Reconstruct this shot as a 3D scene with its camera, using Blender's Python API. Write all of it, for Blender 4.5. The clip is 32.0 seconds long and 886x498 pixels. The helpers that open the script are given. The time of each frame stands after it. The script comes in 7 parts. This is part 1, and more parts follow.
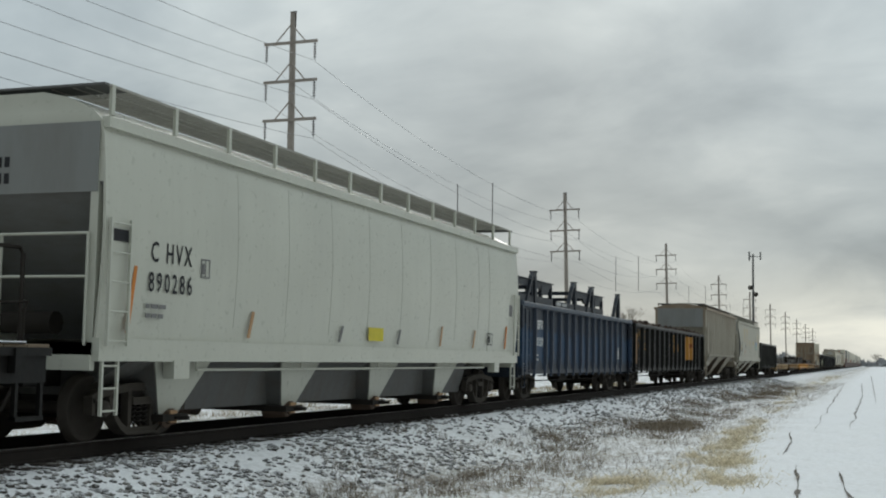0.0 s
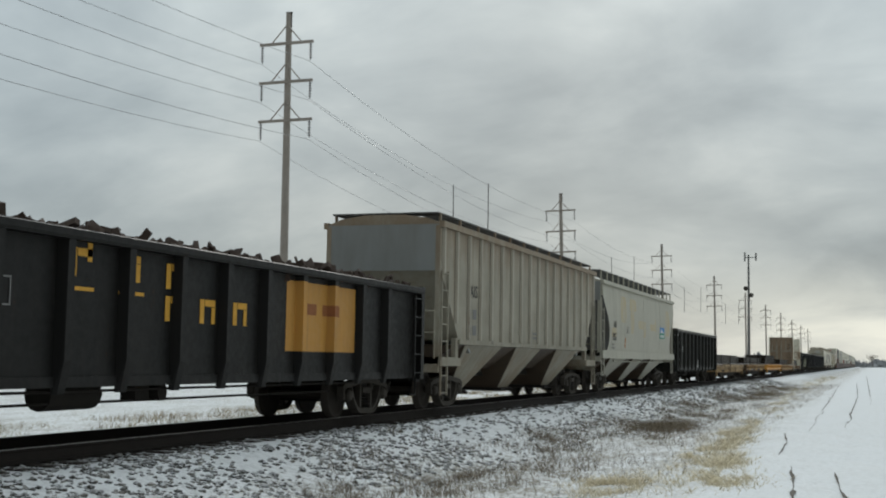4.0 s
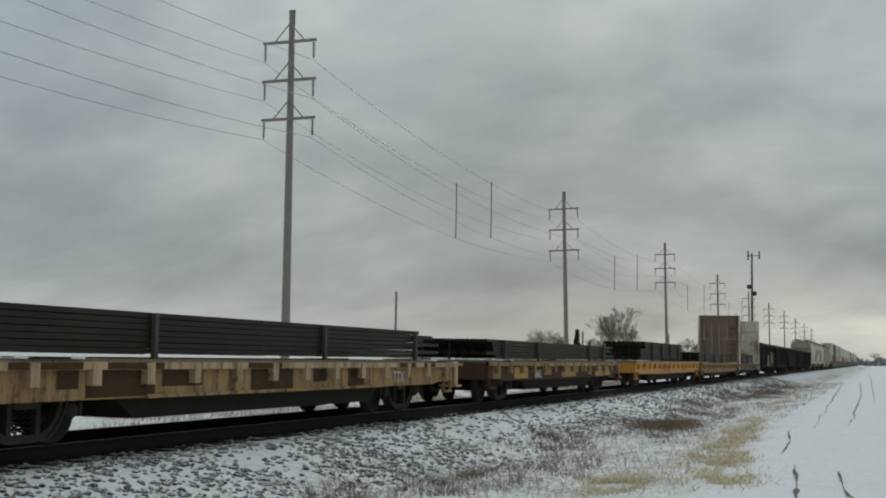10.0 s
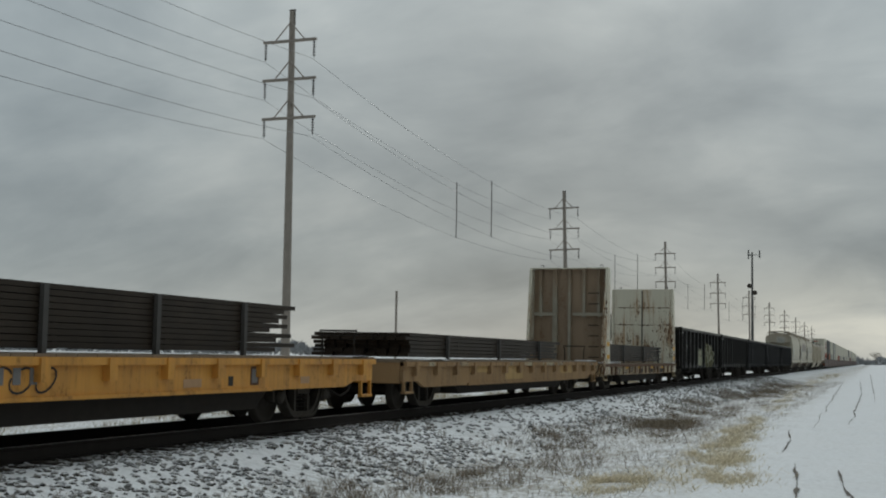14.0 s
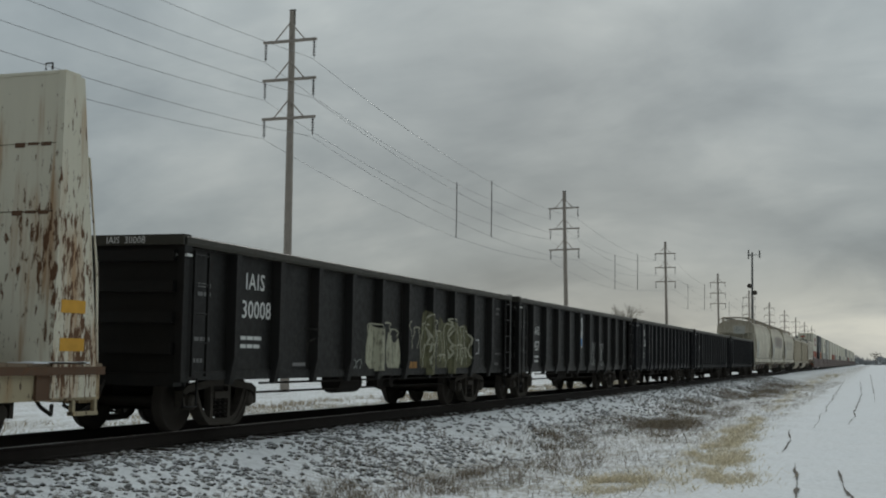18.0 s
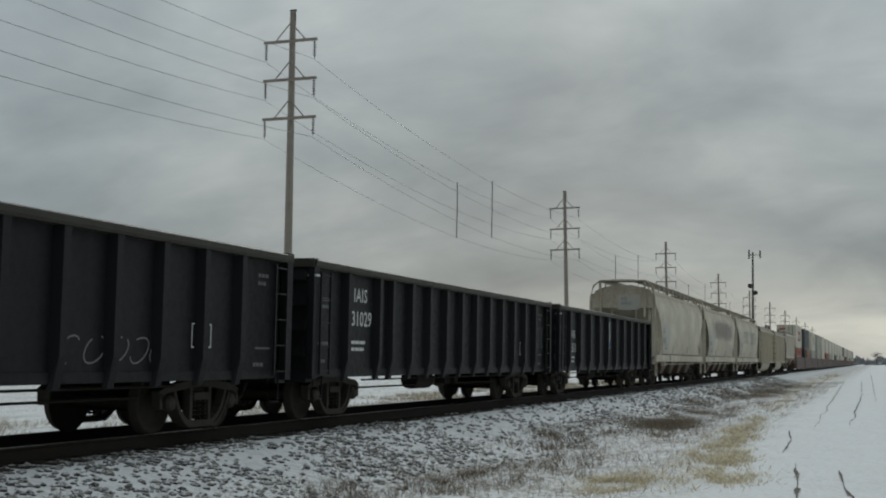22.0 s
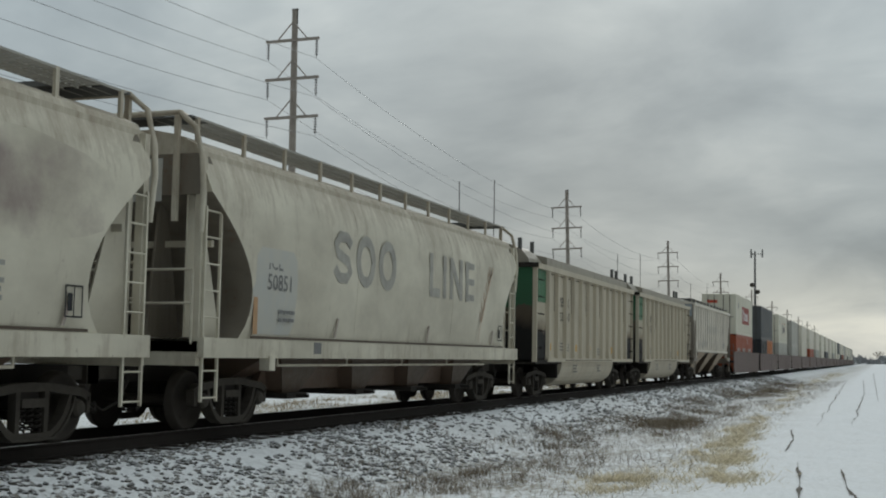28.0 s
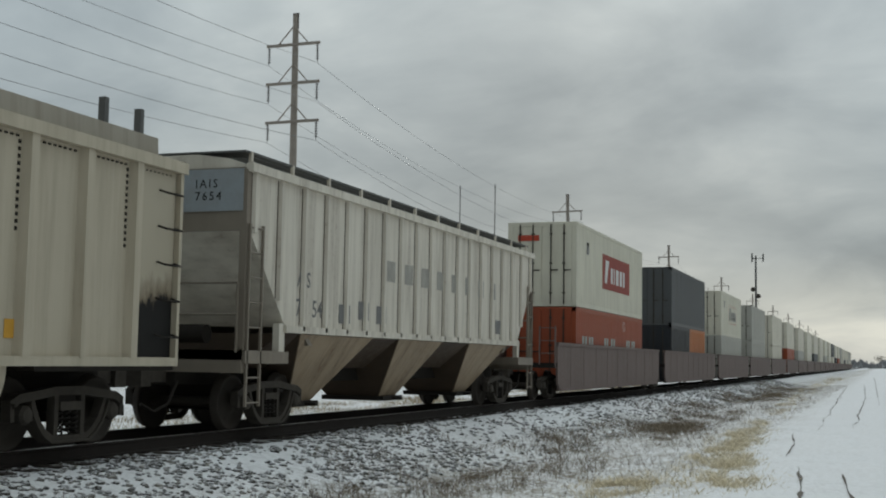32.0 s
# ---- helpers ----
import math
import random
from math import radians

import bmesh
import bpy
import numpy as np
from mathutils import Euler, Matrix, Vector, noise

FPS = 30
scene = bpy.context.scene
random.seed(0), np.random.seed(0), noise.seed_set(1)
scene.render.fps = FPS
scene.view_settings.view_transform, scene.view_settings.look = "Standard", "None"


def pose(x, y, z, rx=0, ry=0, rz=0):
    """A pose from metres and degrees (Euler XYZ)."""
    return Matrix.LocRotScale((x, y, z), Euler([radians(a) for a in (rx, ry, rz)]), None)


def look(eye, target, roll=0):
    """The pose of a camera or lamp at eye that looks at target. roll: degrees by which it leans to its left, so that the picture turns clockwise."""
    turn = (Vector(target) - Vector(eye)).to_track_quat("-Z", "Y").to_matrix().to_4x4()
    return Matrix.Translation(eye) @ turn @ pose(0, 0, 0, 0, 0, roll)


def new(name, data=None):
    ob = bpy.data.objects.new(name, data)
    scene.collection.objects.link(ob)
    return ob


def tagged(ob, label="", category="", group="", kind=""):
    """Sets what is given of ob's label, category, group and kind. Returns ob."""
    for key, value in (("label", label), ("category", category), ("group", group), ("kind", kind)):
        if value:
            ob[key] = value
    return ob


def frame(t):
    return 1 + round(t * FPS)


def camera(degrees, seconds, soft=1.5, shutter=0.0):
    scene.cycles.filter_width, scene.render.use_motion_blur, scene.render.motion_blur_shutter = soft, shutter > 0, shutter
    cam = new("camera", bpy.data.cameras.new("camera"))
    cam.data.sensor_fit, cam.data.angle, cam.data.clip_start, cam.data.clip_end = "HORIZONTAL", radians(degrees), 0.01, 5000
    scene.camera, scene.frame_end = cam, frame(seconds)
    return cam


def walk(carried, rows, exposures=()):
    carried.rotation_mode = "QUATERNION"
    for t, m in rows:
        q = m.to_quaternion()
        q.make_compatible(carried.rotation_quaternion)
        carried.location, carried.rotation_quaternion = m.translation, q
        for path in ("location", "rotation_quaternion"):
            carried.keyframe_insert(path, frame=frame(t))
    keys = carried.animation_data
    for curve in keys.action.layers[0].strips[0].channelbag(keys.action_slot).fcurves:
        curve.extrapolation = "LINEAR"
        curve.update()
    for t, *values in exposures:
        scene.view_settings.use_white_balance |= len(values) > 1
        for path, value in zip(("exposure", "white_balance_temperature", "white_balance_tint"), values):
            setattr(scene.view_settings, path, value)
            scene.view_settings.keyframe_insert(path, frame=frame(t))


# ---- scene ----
FOCAL, TURN, TILT, ROLL = 2150.0, 19.58, 5.0, 1.0
EYE = Vector((10.85, 0.0, 1.23))
cam = camera(2 * math.degrees(math.atan(784 / FOCAL)), 32.0, soft=2.0)


def aim(dx, dy):
    """The camera's pose, turned by a small shake."""
    a, b = radians(TURN) + dx / FOCAL, radians(TILT) + dy / FOCAL
    way = Vector((-math.sin(a) * math.cos(b), math.cos(a) * math.cos(b), math.sin(b)))
    return look(EYE, EYE + way, ROLL)


SHAKE = [(0, 1.5, 3), (1, 1.5, 4), (2, 1.5, 4), (3, 1.5, 3), (3.5, -1.6, 5), (4.5, -12, 3), (5.5, -24.5, 0), (6, -1.6, -3), (6.5, 1.5, 0), (7.5, 1.5, 0),
         (9, 0, 0), (10, -0.5, 1.5), (10.5, -1.6, 0), (11, -1.6, 0), (11.5, 1.5, 0), (12, 0, -1.5), (12.5, -1.6, 3), (13, 0, 0), (14.5, 0, 0),
         (16.5, 0, 0), (20, 0.3, 0), (23, 1.5, 0), (23.5, 1.5, -3), (24, 1.5, 0), (24.5, 7.6, 1.6), (25, 6.1, 0), (25.5, 10.7, -1.5), (26.5, 8, -1),
         (27.5, 4.6, 0), (28, 4.6, -1.5), (28.5, -3.1, 5), (29, 0, 4.6), (29.5, 1.5, 1.6), (30, 1.5, 3), (30.5, 3, 4.6), (31, 4.6, 5), (32, 6.1, 6)]
walk(cam, [(t, aim(dx, dy)) for t, dx, dy in SHAKE], [(0, 0.22), (3.2, 0.2), (6, 0.24), (8, 0.22), (9, 0.0), (10, -0.17), (11, -0.22), (13, -0.25), (18, -0.27), (20, -0.28), (23, -0.25), (24.2, -0.16), (25, -0.02), (28, -0.03), (32, -0.02)])

# ---- sky and sun: thick broken overcast, a paler gap low down the line ----
SUN_EL, SUN_AZ = 24.0, 12.0
world = bpy.data.worlds.new("overcast")
scene.world = world
world.use_nodes = True


def node(tree, kind, **values):
    n = tree.nodes.new(kind)
    for key, value in values.items():
        if key in n.inputs:
            n.inputs[key].default_value = value
        else:
            setattr(n, key, value)
    return n


def ramp(tree, fac, stops):
    r = tree.nodes.new("ShaderNodeValToRGB")
    while len(r.color_ramp.elements) < len(stops):
        r.color_ramp.elements.new(0.5)
    for e, (p, c) in zip(r.color_ramp.elements, stops):
        e.position, e.color = p, (*c, 1) if len(c) == 3 else c
    tree.links.new(fac, r.inputs[0])
    return r.outputs[0]


def build_sky():
    tr = world.node_tree
    ln = tr.links.new
    bg = tr.nodes["Background"]
    sky = node(tr, "ShaderNodeTexSky", sky_type="NISHITA", sun_disc=False, sun_elevation=radians(SUN_EL), sun_rotation=radians(-SUN_AZ))
    scaled = node(tr, "ShaderNodeVectorMath", operation="SCALE")
    scaled.inputs["Scale"].default_value = 0.06
    ln(sky.outputs[0], scaled.inputs[0])
    co = node(tr, "ShaderNodeTexCoord")
    sep = node(tr, "ShaderNodeSeparateXYZ")
    ln(co.outputs["Generated"], sep.inputs[0])
    # clouds lie on a sheet: stretch the direction by its height
    den = node(tr, "ShaderNodeMath", operation="ADD")
    den.inputs[1].default_value = 0.42
    absz = node(tr, "ShaderNodeMath", operation="ABSOLUTE")
    ln(sep.outputs[2], absz.inputs[0])
    ln(absz.outputs[0], den.inputs[0])
    dx = node(tr, "ShaderNodeMath", operation="DIVIDE")
    dy = node(tr, "ShaderNodeMath", operation="DIVIDE")
    ln(sep.outputs[0], dx.inputs[0]), ln(den.outputs[0], dx.inputs[1])
    ln(sep.outputs[1], dy.inputs[0]), ln(den.outputs[0], dy.inputs[1])
    comb = node(tr, "ShaderNodeCombineXYZ")
    ln(dx.outputs[0], comb.inputs[0]), ln(dy.outputs[0], comb.inputs[1])
    big = node(tr, "ShaderNodeTexNoise", Scale=2.1, Detail=6.0, Roughness=0.5, Distortion=0.15)
    ln(comb.outputs[0], big.inputs["Vector"])
    # long ragged rolls lie across the wider masses
    roll = node(tr, "ShaderNodeMapping")
    roll.inputs["Scale"].default_value, roll.inputs["Rotation"].default_value = (0.9, 1.45, 1), (0, 0, radians(35))
    ln(comb.outputs[0], roll.inputs[0])
    rolls = node(tr, "ShaderNodeTexNoise", Scale=3.4, Detail=6.0, Roughness=0.55, Distortion=0.4)
    ln(roll.outputs[0], rolls.inputs["Vector"])
    mass = blend(tr, 0.38, big.outputs["Fac"], rolls.outputs["Fac"])
    cloud = ramp(tr, mass, [(0.34, (0.255, 0.301, 0.322)), (0.45, (0.337, 0.389, 0.408)), (0.55, (0.436, 0.491, 0.502)), (0.66, (0.592, 0.642, 0.635))])
    # paler towards the horizon, whitest down the line
    low = ramp(tr, sep.outputs[2], [(0.0, (1, 1, 1)), (0.03, (0.8, 0.8, 0.8)), (0.06, (0.34, 0.34, 0.34)), (0.09, (0, 0, 0))])
    side = ramp(tr, sep.outputs[0], [(0.0, (0.12, 0.12, 0.12)), (0.33, (0.15, 0.15, 0.15)), (0.44, (0.42, 0.42, 0.42)), (0.53, (1, 1, 1)), (1.0, (0.8, 0.8, 0.8))])
    remap = node(tr, "ShaderNodeMath", operation="MULTIPLY_ADD")
    remap.inputs[1].default_value, remap.inputs[2].default_value = 0.5, 0.5
    ln(sep.outputs[0], remap.inputs[0])
    ln(remap.outputs[0], side.node.inputs[0])
    amount = node(tr, "ShaderNodeMath", operation="MULTIPLY")
    ln(low, amount.inputs[0]), ln(side, amount.inputs[1])
    pale = node(tr, "ShaderNodeMixRGB", blend_type="MIX")
    pale.inputs[2].default_value = (0.80, 0.81, 0.715, 1)
    broken = node(tr, "ShaderNodeMath", operation="MULTIPLY")
    ln(amount.outputs[0], broken.inputs[0])
    ln(ramp(tr, rolls.outputs["Fac"], [(0.36, (0.35, 0.35, 0.35)), (0.58, (1, 1, 1))]), broken.inputs[1])
    ln(broken.outputs[0], pale.inputs[0]), ln(cloud, pale.inputs[1])
    # an overcast is brighter overhead
    high = ramp(tr, sep.outputs[2], [(0.0, (0.95, 0.95, 0.95)), (0.06, (0.80, 0.80, 0.80)), (0.12, (0.77, 0.77, 0.77)), (0.18, (0.89, 0.89, 0.89)), (0.27, (1.07, 1.07, 1.07)), (0.75, (2.6, 2.6, 2.6)), (1.0, (2.9, 2.9, 2.9))])
    # the sun stands behind the clouds ahead, so the sky behind is duller
    toward = node(tr, "ShaderNodeVectorMath", operation="DOT_PRODUCT")
    toward.inputs[1].default_value = (-math.sin(radians(SUN_AZ)) * 0.5, math.cos(radians(SUN_AZ)) * 0.5, 0)
    ln(co.outputs["Generated"], toward.inputs[0])
    half_up = node(tr, "ShaderNodeMath", operation="ADD")
    half_up.inputs[1].default_value = 0.5
    ln(toward.outputs["Value"], half_up.inputs[0])
    dull = ramp(tr, half_up.outputs[0], [(0.0, (0.40, 0.40, 0.40)), (0.5, (0.63, 0.63, 0.63)), (0.85, (1, 1, 1)), (1.0, (1.06, 1.06, 1.06))])
    high = blend(tr, 1.0, high, dull, "MULTIPLY")
    # broad thick and thin parts of the cloud sheet
    high = blend(tr, 1.0, high, ramp(tr, remap.outputs[0], [(0.0, (1.0, 1.0, 1.0)), (0.16, (1.17, 1.17, 1.17)), (0.27, (0.96, 0.96, 0.96)), (0.38, (0.92, 0.92, 0.92)), (0.5, (1.05, 1.05, 1.05))]), "MULTIPLY")
    mul = node(tr, "ShaderNodeMixRGB", blend_type="MULTIPLY")
    mul.inputs[0].default_value = 1.0
    ln(pale.outputs[0], mul.inputs[1]), ln(high, mul.inputs[2])
    mix = node(tr, "ShaderNodeMixRGB", blend_type="MIX")
    mix.inputs[0].default_value = 0.94
    ln(scaled.outputs[0], mix.inputs[1]), ln(mul.outputs[0], mix.inputs[2])
    ln(mix.outputs[0], bg.inputs[0])
    bg.inputs[1].default_value = 1.0


sun = new("sun", bpy.data.lights.new("sun", "SUN"))
sun.data.energy, sun.data.angle, sun.data.color = 0.6, radians(25), (1, 0.96, 0.9)
sun.matrix_world = look((0, 0, 60), Vector((0, 0, 60)) - Vector((-math.sin(radians(SUN_AZ)) * math.cos(radians(SUN_EL)), math.cos(radians(SUN_AZ)) * math.cos(radians(SUN_EL)), math.sin(radians(SUN_EL)))))


# ---- materials ----
def material(name, rough=0.8, metal=0.0):
    m = bpy.data.materials.new(name)
    m.use_nodes = True
    b = m.node_tree.nodes["Principled BSDF"]
    b.inputs["Roughness"].default_value, b.inputs["Metallic"].default_value = rough, metal
    b.inputs["Specular IOR Level"].default_value = 0.2
    return m, m.node_tree, b


def coords(tr, stretch=(1, 1, 1)):
    co = node(tr, "ShaderNodeTexCoord")
    mp = node(tr, "ShaderNodeMapping")
    mp.inputs["Scale"].default_value = stretch
    tr.links.new(co.outputs["Object"], mp.inputs[0])
    return mp.outputs[0]


def noise_of(tr, at, scale, detail=5.0, rough=0.6):
    n = node(tr, "ShaderNodeTexNoise", Scale=scale, Detail=detail, Roughness=rough)
    tr.links.new(at, n.inputs["Vector"])
    return n.outputs["Fac"]


def blend(tr, fac, a, b, kind="MIX"):
    m = node(tr, "ShaderNodeMixRGB", blend_type=kind)
    for slot, value in ((0, fac), (1, a), (2, b)):
        if isinstance(value, (int, float)):
            m.inputs[slot].default_value = value
        elif isinstance(value, tuple):
            m.inputs[slot].default_value = (*value, 1)
        else:
            tr.links.new(value, m.inputs[slot])
    return m.outputs[0]


def bump(tr, b, height, strength, distance=0.02):
    n = node(tr, "ShaderNodeBump", Strength=strength, Distance=distance)
    tr.links.new(height, n.inputs["Height"])
    tr.links.new(n.outputs[0], b.inputs["Normal"])


def paint(name, col, dirt=(0.11, 0.085, 0.06), rust=0.2, grime=0.5, rough=0.5, rustcol=(0.17, 0.075, 0.035), broad=False, bumpy=0.12):
    """Weathered car paint: fading, streaks that run down, rust blotches and a film of dirt."""
    m, tr, b = material(name, rough)
    fade = noise_of(tr, coords(tr), 0.55, 4)
    streak = noise_of(tr, coords(tr, (1, 0.8, 1.1)) if broad else coords(tr, (1, 3.2, 0.22)), 1.3 if broad else 1.7, 6, 0.6)
    fine = noise_of(tr, coords(tr), 9, 6, 0.7)
    c1 = blend(tr, fade, tuple(x * 0.86 for x in col), tuple(min(1, x * 1.1) for x in col))
    s = ramp(tr, streak, [(0.42, (0, 0, 0)), (0.75, (grime, grime, grime))])
    c2 = blend(tr, s, c1, dirt)
    both = blend(tr, 0.55, streak, fine)
    r = ramp(tr, both, [(0.62 - 0.14 * rust, (0, 0, 0)), (0.70 - 0.10 * rust, (rust, rust, rust)), (0.86, (min(1, rust * 1.6),) * 3)])
    c3 = blend(tr, r, c2, rustcol)
    tr.links.new(c3, b.inputs["Base Color"])
    tr.links.new(ramp(tr, fine, [(0.3, (rough - 0.1,) * 3), (0.8, (min(1, rough + 0.2),) * 3)]), b.inputs["Roughness"])
    bump(tr, b, blend(tr, 0.5, fade, fine), bumpy, 0.01)
    return m


def plain(name, col, rough=0.7, metal=0.0, var=0.25, scale=6.0, bumpy=0.15):
    m, tr, b = material(name, rough, metal)
    n = noise_of(tr, coords(tr), scale, 6, 0.65)
    tr.links.new(blend(tr, n, tuple(x * (1 - var) for x in col), tuple(min(1, x * (1 + var)) for x in col)), b.inputs["Base Color"])
    bump(tr, b, n, bumpy, 0.01)
    return m


build_sky()
WHITE = paint("pale_grey_paint", (0.50, 0.50, 0.425), rust=0.0, grime=0.06, rough=0.32, bumpy=0.003)
WHITE.node_tree.nodes["Principled BSDF"].inputs["Specular IOR Level"].default_value = 0.5
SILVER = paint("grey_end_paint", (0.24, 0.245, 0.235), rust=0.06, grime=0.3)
TANDARK = paint("brown_dusted_paint", (0.20, 0.175, 0.14), rust=0.4, grime=0.5)
GREYTAN = paint("weathered_grey_paint", (0.405, 0.385, 0.315), rust=0.12, grime=0.25)


def chalked_side(name, low, high, drips, amount=0.0):
    """Old paint, chalked in clouds, with brown drips from the roof edge, upright streaks and scuffs."""
    m, tr, b = material(name, 0.6)
    sep = node(tr, "ShaderNodeSeparateXYZ")
    tr.links.new(coords(tr), sep.inputs[0])
    cloud = noise_of(tr, coords(tr, (1, 0.7, 1)), 0.9, 6, 0.6)
    drip = noise_of(tr, coords(tr, (1, 2.6, 0.3)), 1.5, 7, 0.68)
    fine = noise_of(tr, coords(tr, (1, 1, 0.5)), 10, 6, 0.7)
    mp = node(tr, "ShaderNodeMapRange")
    mp.inputs["From Min"].default_value, mp.inputs["From Max"].default_value = 1.2, 4.4
    tr.links.new(sep.outputs[2], mp.inputs[0])
    where = ramp(tr, mp.outputs[0], [(0.0, (0.10, 0.10, 0.10)), (0.2, (0.0, 0.0, 0.0)), (0.62, (0.02, 0.02, 0.02)), (0.86, (0.15, 0.15, 0.15)), (1.0, (0.24, 0.24, 0.24))])
    c = blend(tr, ramp(tr, cloud, [(0.32, (0, 0, 0)), (0.66, (1, 1, 1))]), low, high)
    d = ramp(tr, blend(tr, 1.0, blend(tr, 0.3, drip, fine), where, "ADD"), [(0.58 - amount, (0, 0, 0)), (0.66 - amount, (0.32, 0.32, 0.32)), (0.82 - amount, (0.7, 0.7, 0.7))])
    c = blend(tr, d, c, drips)
    spots = ramp(tr, fine, [(0.66, (0, 0, 0)), (0.72, (0.6, 0.6, 0.6))])
    tr.links.new(blend(tr, spots, c, (0.20, 0.13, 0.085)), b.inputs["Base Color"])
    bump(tr, b, blend(tr, 0.5, cloud, fine), 0.12, 0.01)
    return m


SOOGREY = chalked_side("dusty_white_paint", (0.465, 0.425, 0.34), (0.635, 0.59, 0.48), (0.27, 0.21, 0.15))
TAN = chalked_side("weathered_cream_paint", (0.25, 0.23, 0.18), (0.35, 0.32, 0.255), (0.20, 0.125, 0.07), 0.035)
PALESIDE = paint("chalky_white_paint", (0.68, 0.63, 0.54), dirt=(0.17, 0.125, 0.085), rust=0.35, grime=0.45)
ENDDUST = paint("brown_dusted_end", (0.235, 0.20, 0.16), rust=0.3, grime=0.4)
DUSTBAY = paint("dusty_brown_bay", (0.36, 0.275, 0.185), dirt=(0.10, 0.07, 0.045), rust=0.45, grime=0.6)
CREAM = paint("dusty_cream_paint", (0.505, 0.447, 0.345), dirt=(0.19, 0.15, 0.10), rust=0.10, grime=0.34, rough=0.55)


def faded_blue():
    """Navy paint that has chalked to a brighter blue in ragged upright patches over the lower half of the sheets."""
    m, tr, b = material("weathered_blue_paint", 0.5)
    sep = node(tr, "ShaderNodeSeparateXYZ")
    tr.links.new(coords(tr), sep.inputs[0])
    streak = noise_of(tr, coords(tr, (1, 1.6, 0.3)), 1.1, 6, 0.65)
    fine = noise_of(tr, coords(tr), 7, 6, 0.7)
    mp = node(tr, "ShaderNodeMapRange")
    mp.inputs["From Min"].default_value, mp.inputs["From Max"].default_value = 0.6, 2.9
    tr.links.new(sep.outputs[2], mp.inputs[0])
    band = ramp(tr, mp.outputs[0], [(0.08, (0.1, 0.1, 0.1)), (0.3, (0.30, 0.30, 0.30)), (0.58, (0.30, 0.30, 0.30)), (0.8, (0, 0, 0))])
    amount = blend(tr, 1.0, blend(tr, 0.25, streak, fine), band, "ADD")
    faded = ramp(tr, amount, [(0.70, (0, 0, 0)), (0.80, (1, 1, 1))])
    c = blend(tr, fine, (0.022, 0.027, 0.037), (0.034, 0.042, 0.058))
    c = blend(tr, faded, c, (0.029, 0.060, 0.110))
    tr.links.new(blend(tr, ramp(tr, fine, [(0.62, (0, 0, 0)), (0.75, (0.5, 0.5, 0.5))]), c, (0.05, 0.055, 0.06)), b.inputs["Base Color"])
    bump(tr, b, fine, 0.12, 0.01)
    return m


BLUE = faded_blue()
BLUELIGHT = paint("faded_blue_edge_paint", (0.060, 0.078, 0.105), rust=0.1, grime=0.3)
# lighter slate blue than the sheets: light on the standing ribs is in the colour
BLUERIB = paint("lit_blue_rib_paint", (0.044, 0.056, 0.080), dirt=(0.04, 0.045, 0.055), rust=0.1, grime=0.4)
BLACKGREEN = paint("black_green_paint", (0.0115, 0.0115, 0.009), dirt=(0.024, 0.020, 0.015), rust=0.12, grime=0.35)
BLACK = paint("sooty_black_paint", (0.0085, 0.008, 0.0072), dirt=(0.020, 0.016, 0.013), rust=0.14, grime=0.35)
BLACKBLUE = paint("blue_black_paint", (0.0115, 0.0118, 0.0135), dirt=(0.023, 0.021, 0.020), rust=0.12, grime=0.35)
YELLOW = paint("dirty_yellow_paint", (0.62, 0.295, 0.06), dirt=(0.17, 0.09, 0.04), rust=0.55, grime=0.5, rustcol=(0.11, 0.05, 0.02))
OLDYELLOW = paint("rusty_yellow_paint", (0.33, 0.205, 0.10), rust=0.6, grime=0.5, rough=0.8)
BROWNFLAT = paint("brown_deck_paint", (0.072, 0.041, 0.020), dirt=(0.045, 0.03, 0.018), rust=0.6, grime=0.6, rough=0.85)
RUSTBROWN = paint("rusty_brown_paint", (0.12, 0.068, 0.042), rust=0.6, grime=0.6, rough=0.85)


def stained(name, col, stain, worn=0.05):
    """White paint that has flaked in clusters, with rust run down from the flakes."""
    m, tr, b = material(name, 0.6)
    big = noise_of(tr, coords(tr, (1, 1, 0.8)), 0.9, 3, 0.5)
    flake = noise_of(tr, coords(tr, (1.6, 1.6, 0.45)), 9.0, 8, 0.72)
    run = noise_of(tr, coords(tr, (3.5, 3.5, 0.25)), 2.2, 6, 0.6)
    where = blend(tr, 0.72, big, flake)
    # more of the paint is gone low down, where the load rubs
    low = node(tr, "ShaderNodeSeparateXYZ")
    tr.links.new(coords(tr), low.inputs[0])
    mp = node(tr, "ShaderNodeMapRange")
    mp.inputs["From Min"].default_value, mp.inputs["From Max"].default_value = 1.0, 4.6
    tr.links.new(low.outputs[2], mp.inputs[0])
    more = ramp(tr, mp.outputs[0], [(0.0, (worn + 0.035,) * 3), (0.45, (worn + 0.02,) * 3), (0.8, (worn - 0.02,) * 3), (1.0, (worn - 0.05,) * 3)])
    where = blend(tr, 1.0, where, more, "ADD")
    deep = ramp(tr, where, [(0.635, (0, 0, 0)), (0.66, (1, 1, 1))])
    soft = ramp(tr, blend(tr, 1.0, blend(tr, 0.65, big, run), more, "ADD"), [(0.57, (0, 0, 0)), (0.72, (0.75, 0.75, 0.75))])
    c = blend(tr, soft, blend(tr, run, col, tuple(x * 0.85 for x in col)), (0.34, 0.17, 0.06))
    tr.links.new(blend(tr, deep, c, stain), b.inputs["Base Color"])
    bump(tr, b, where, 0.2, 0.01)
    return m


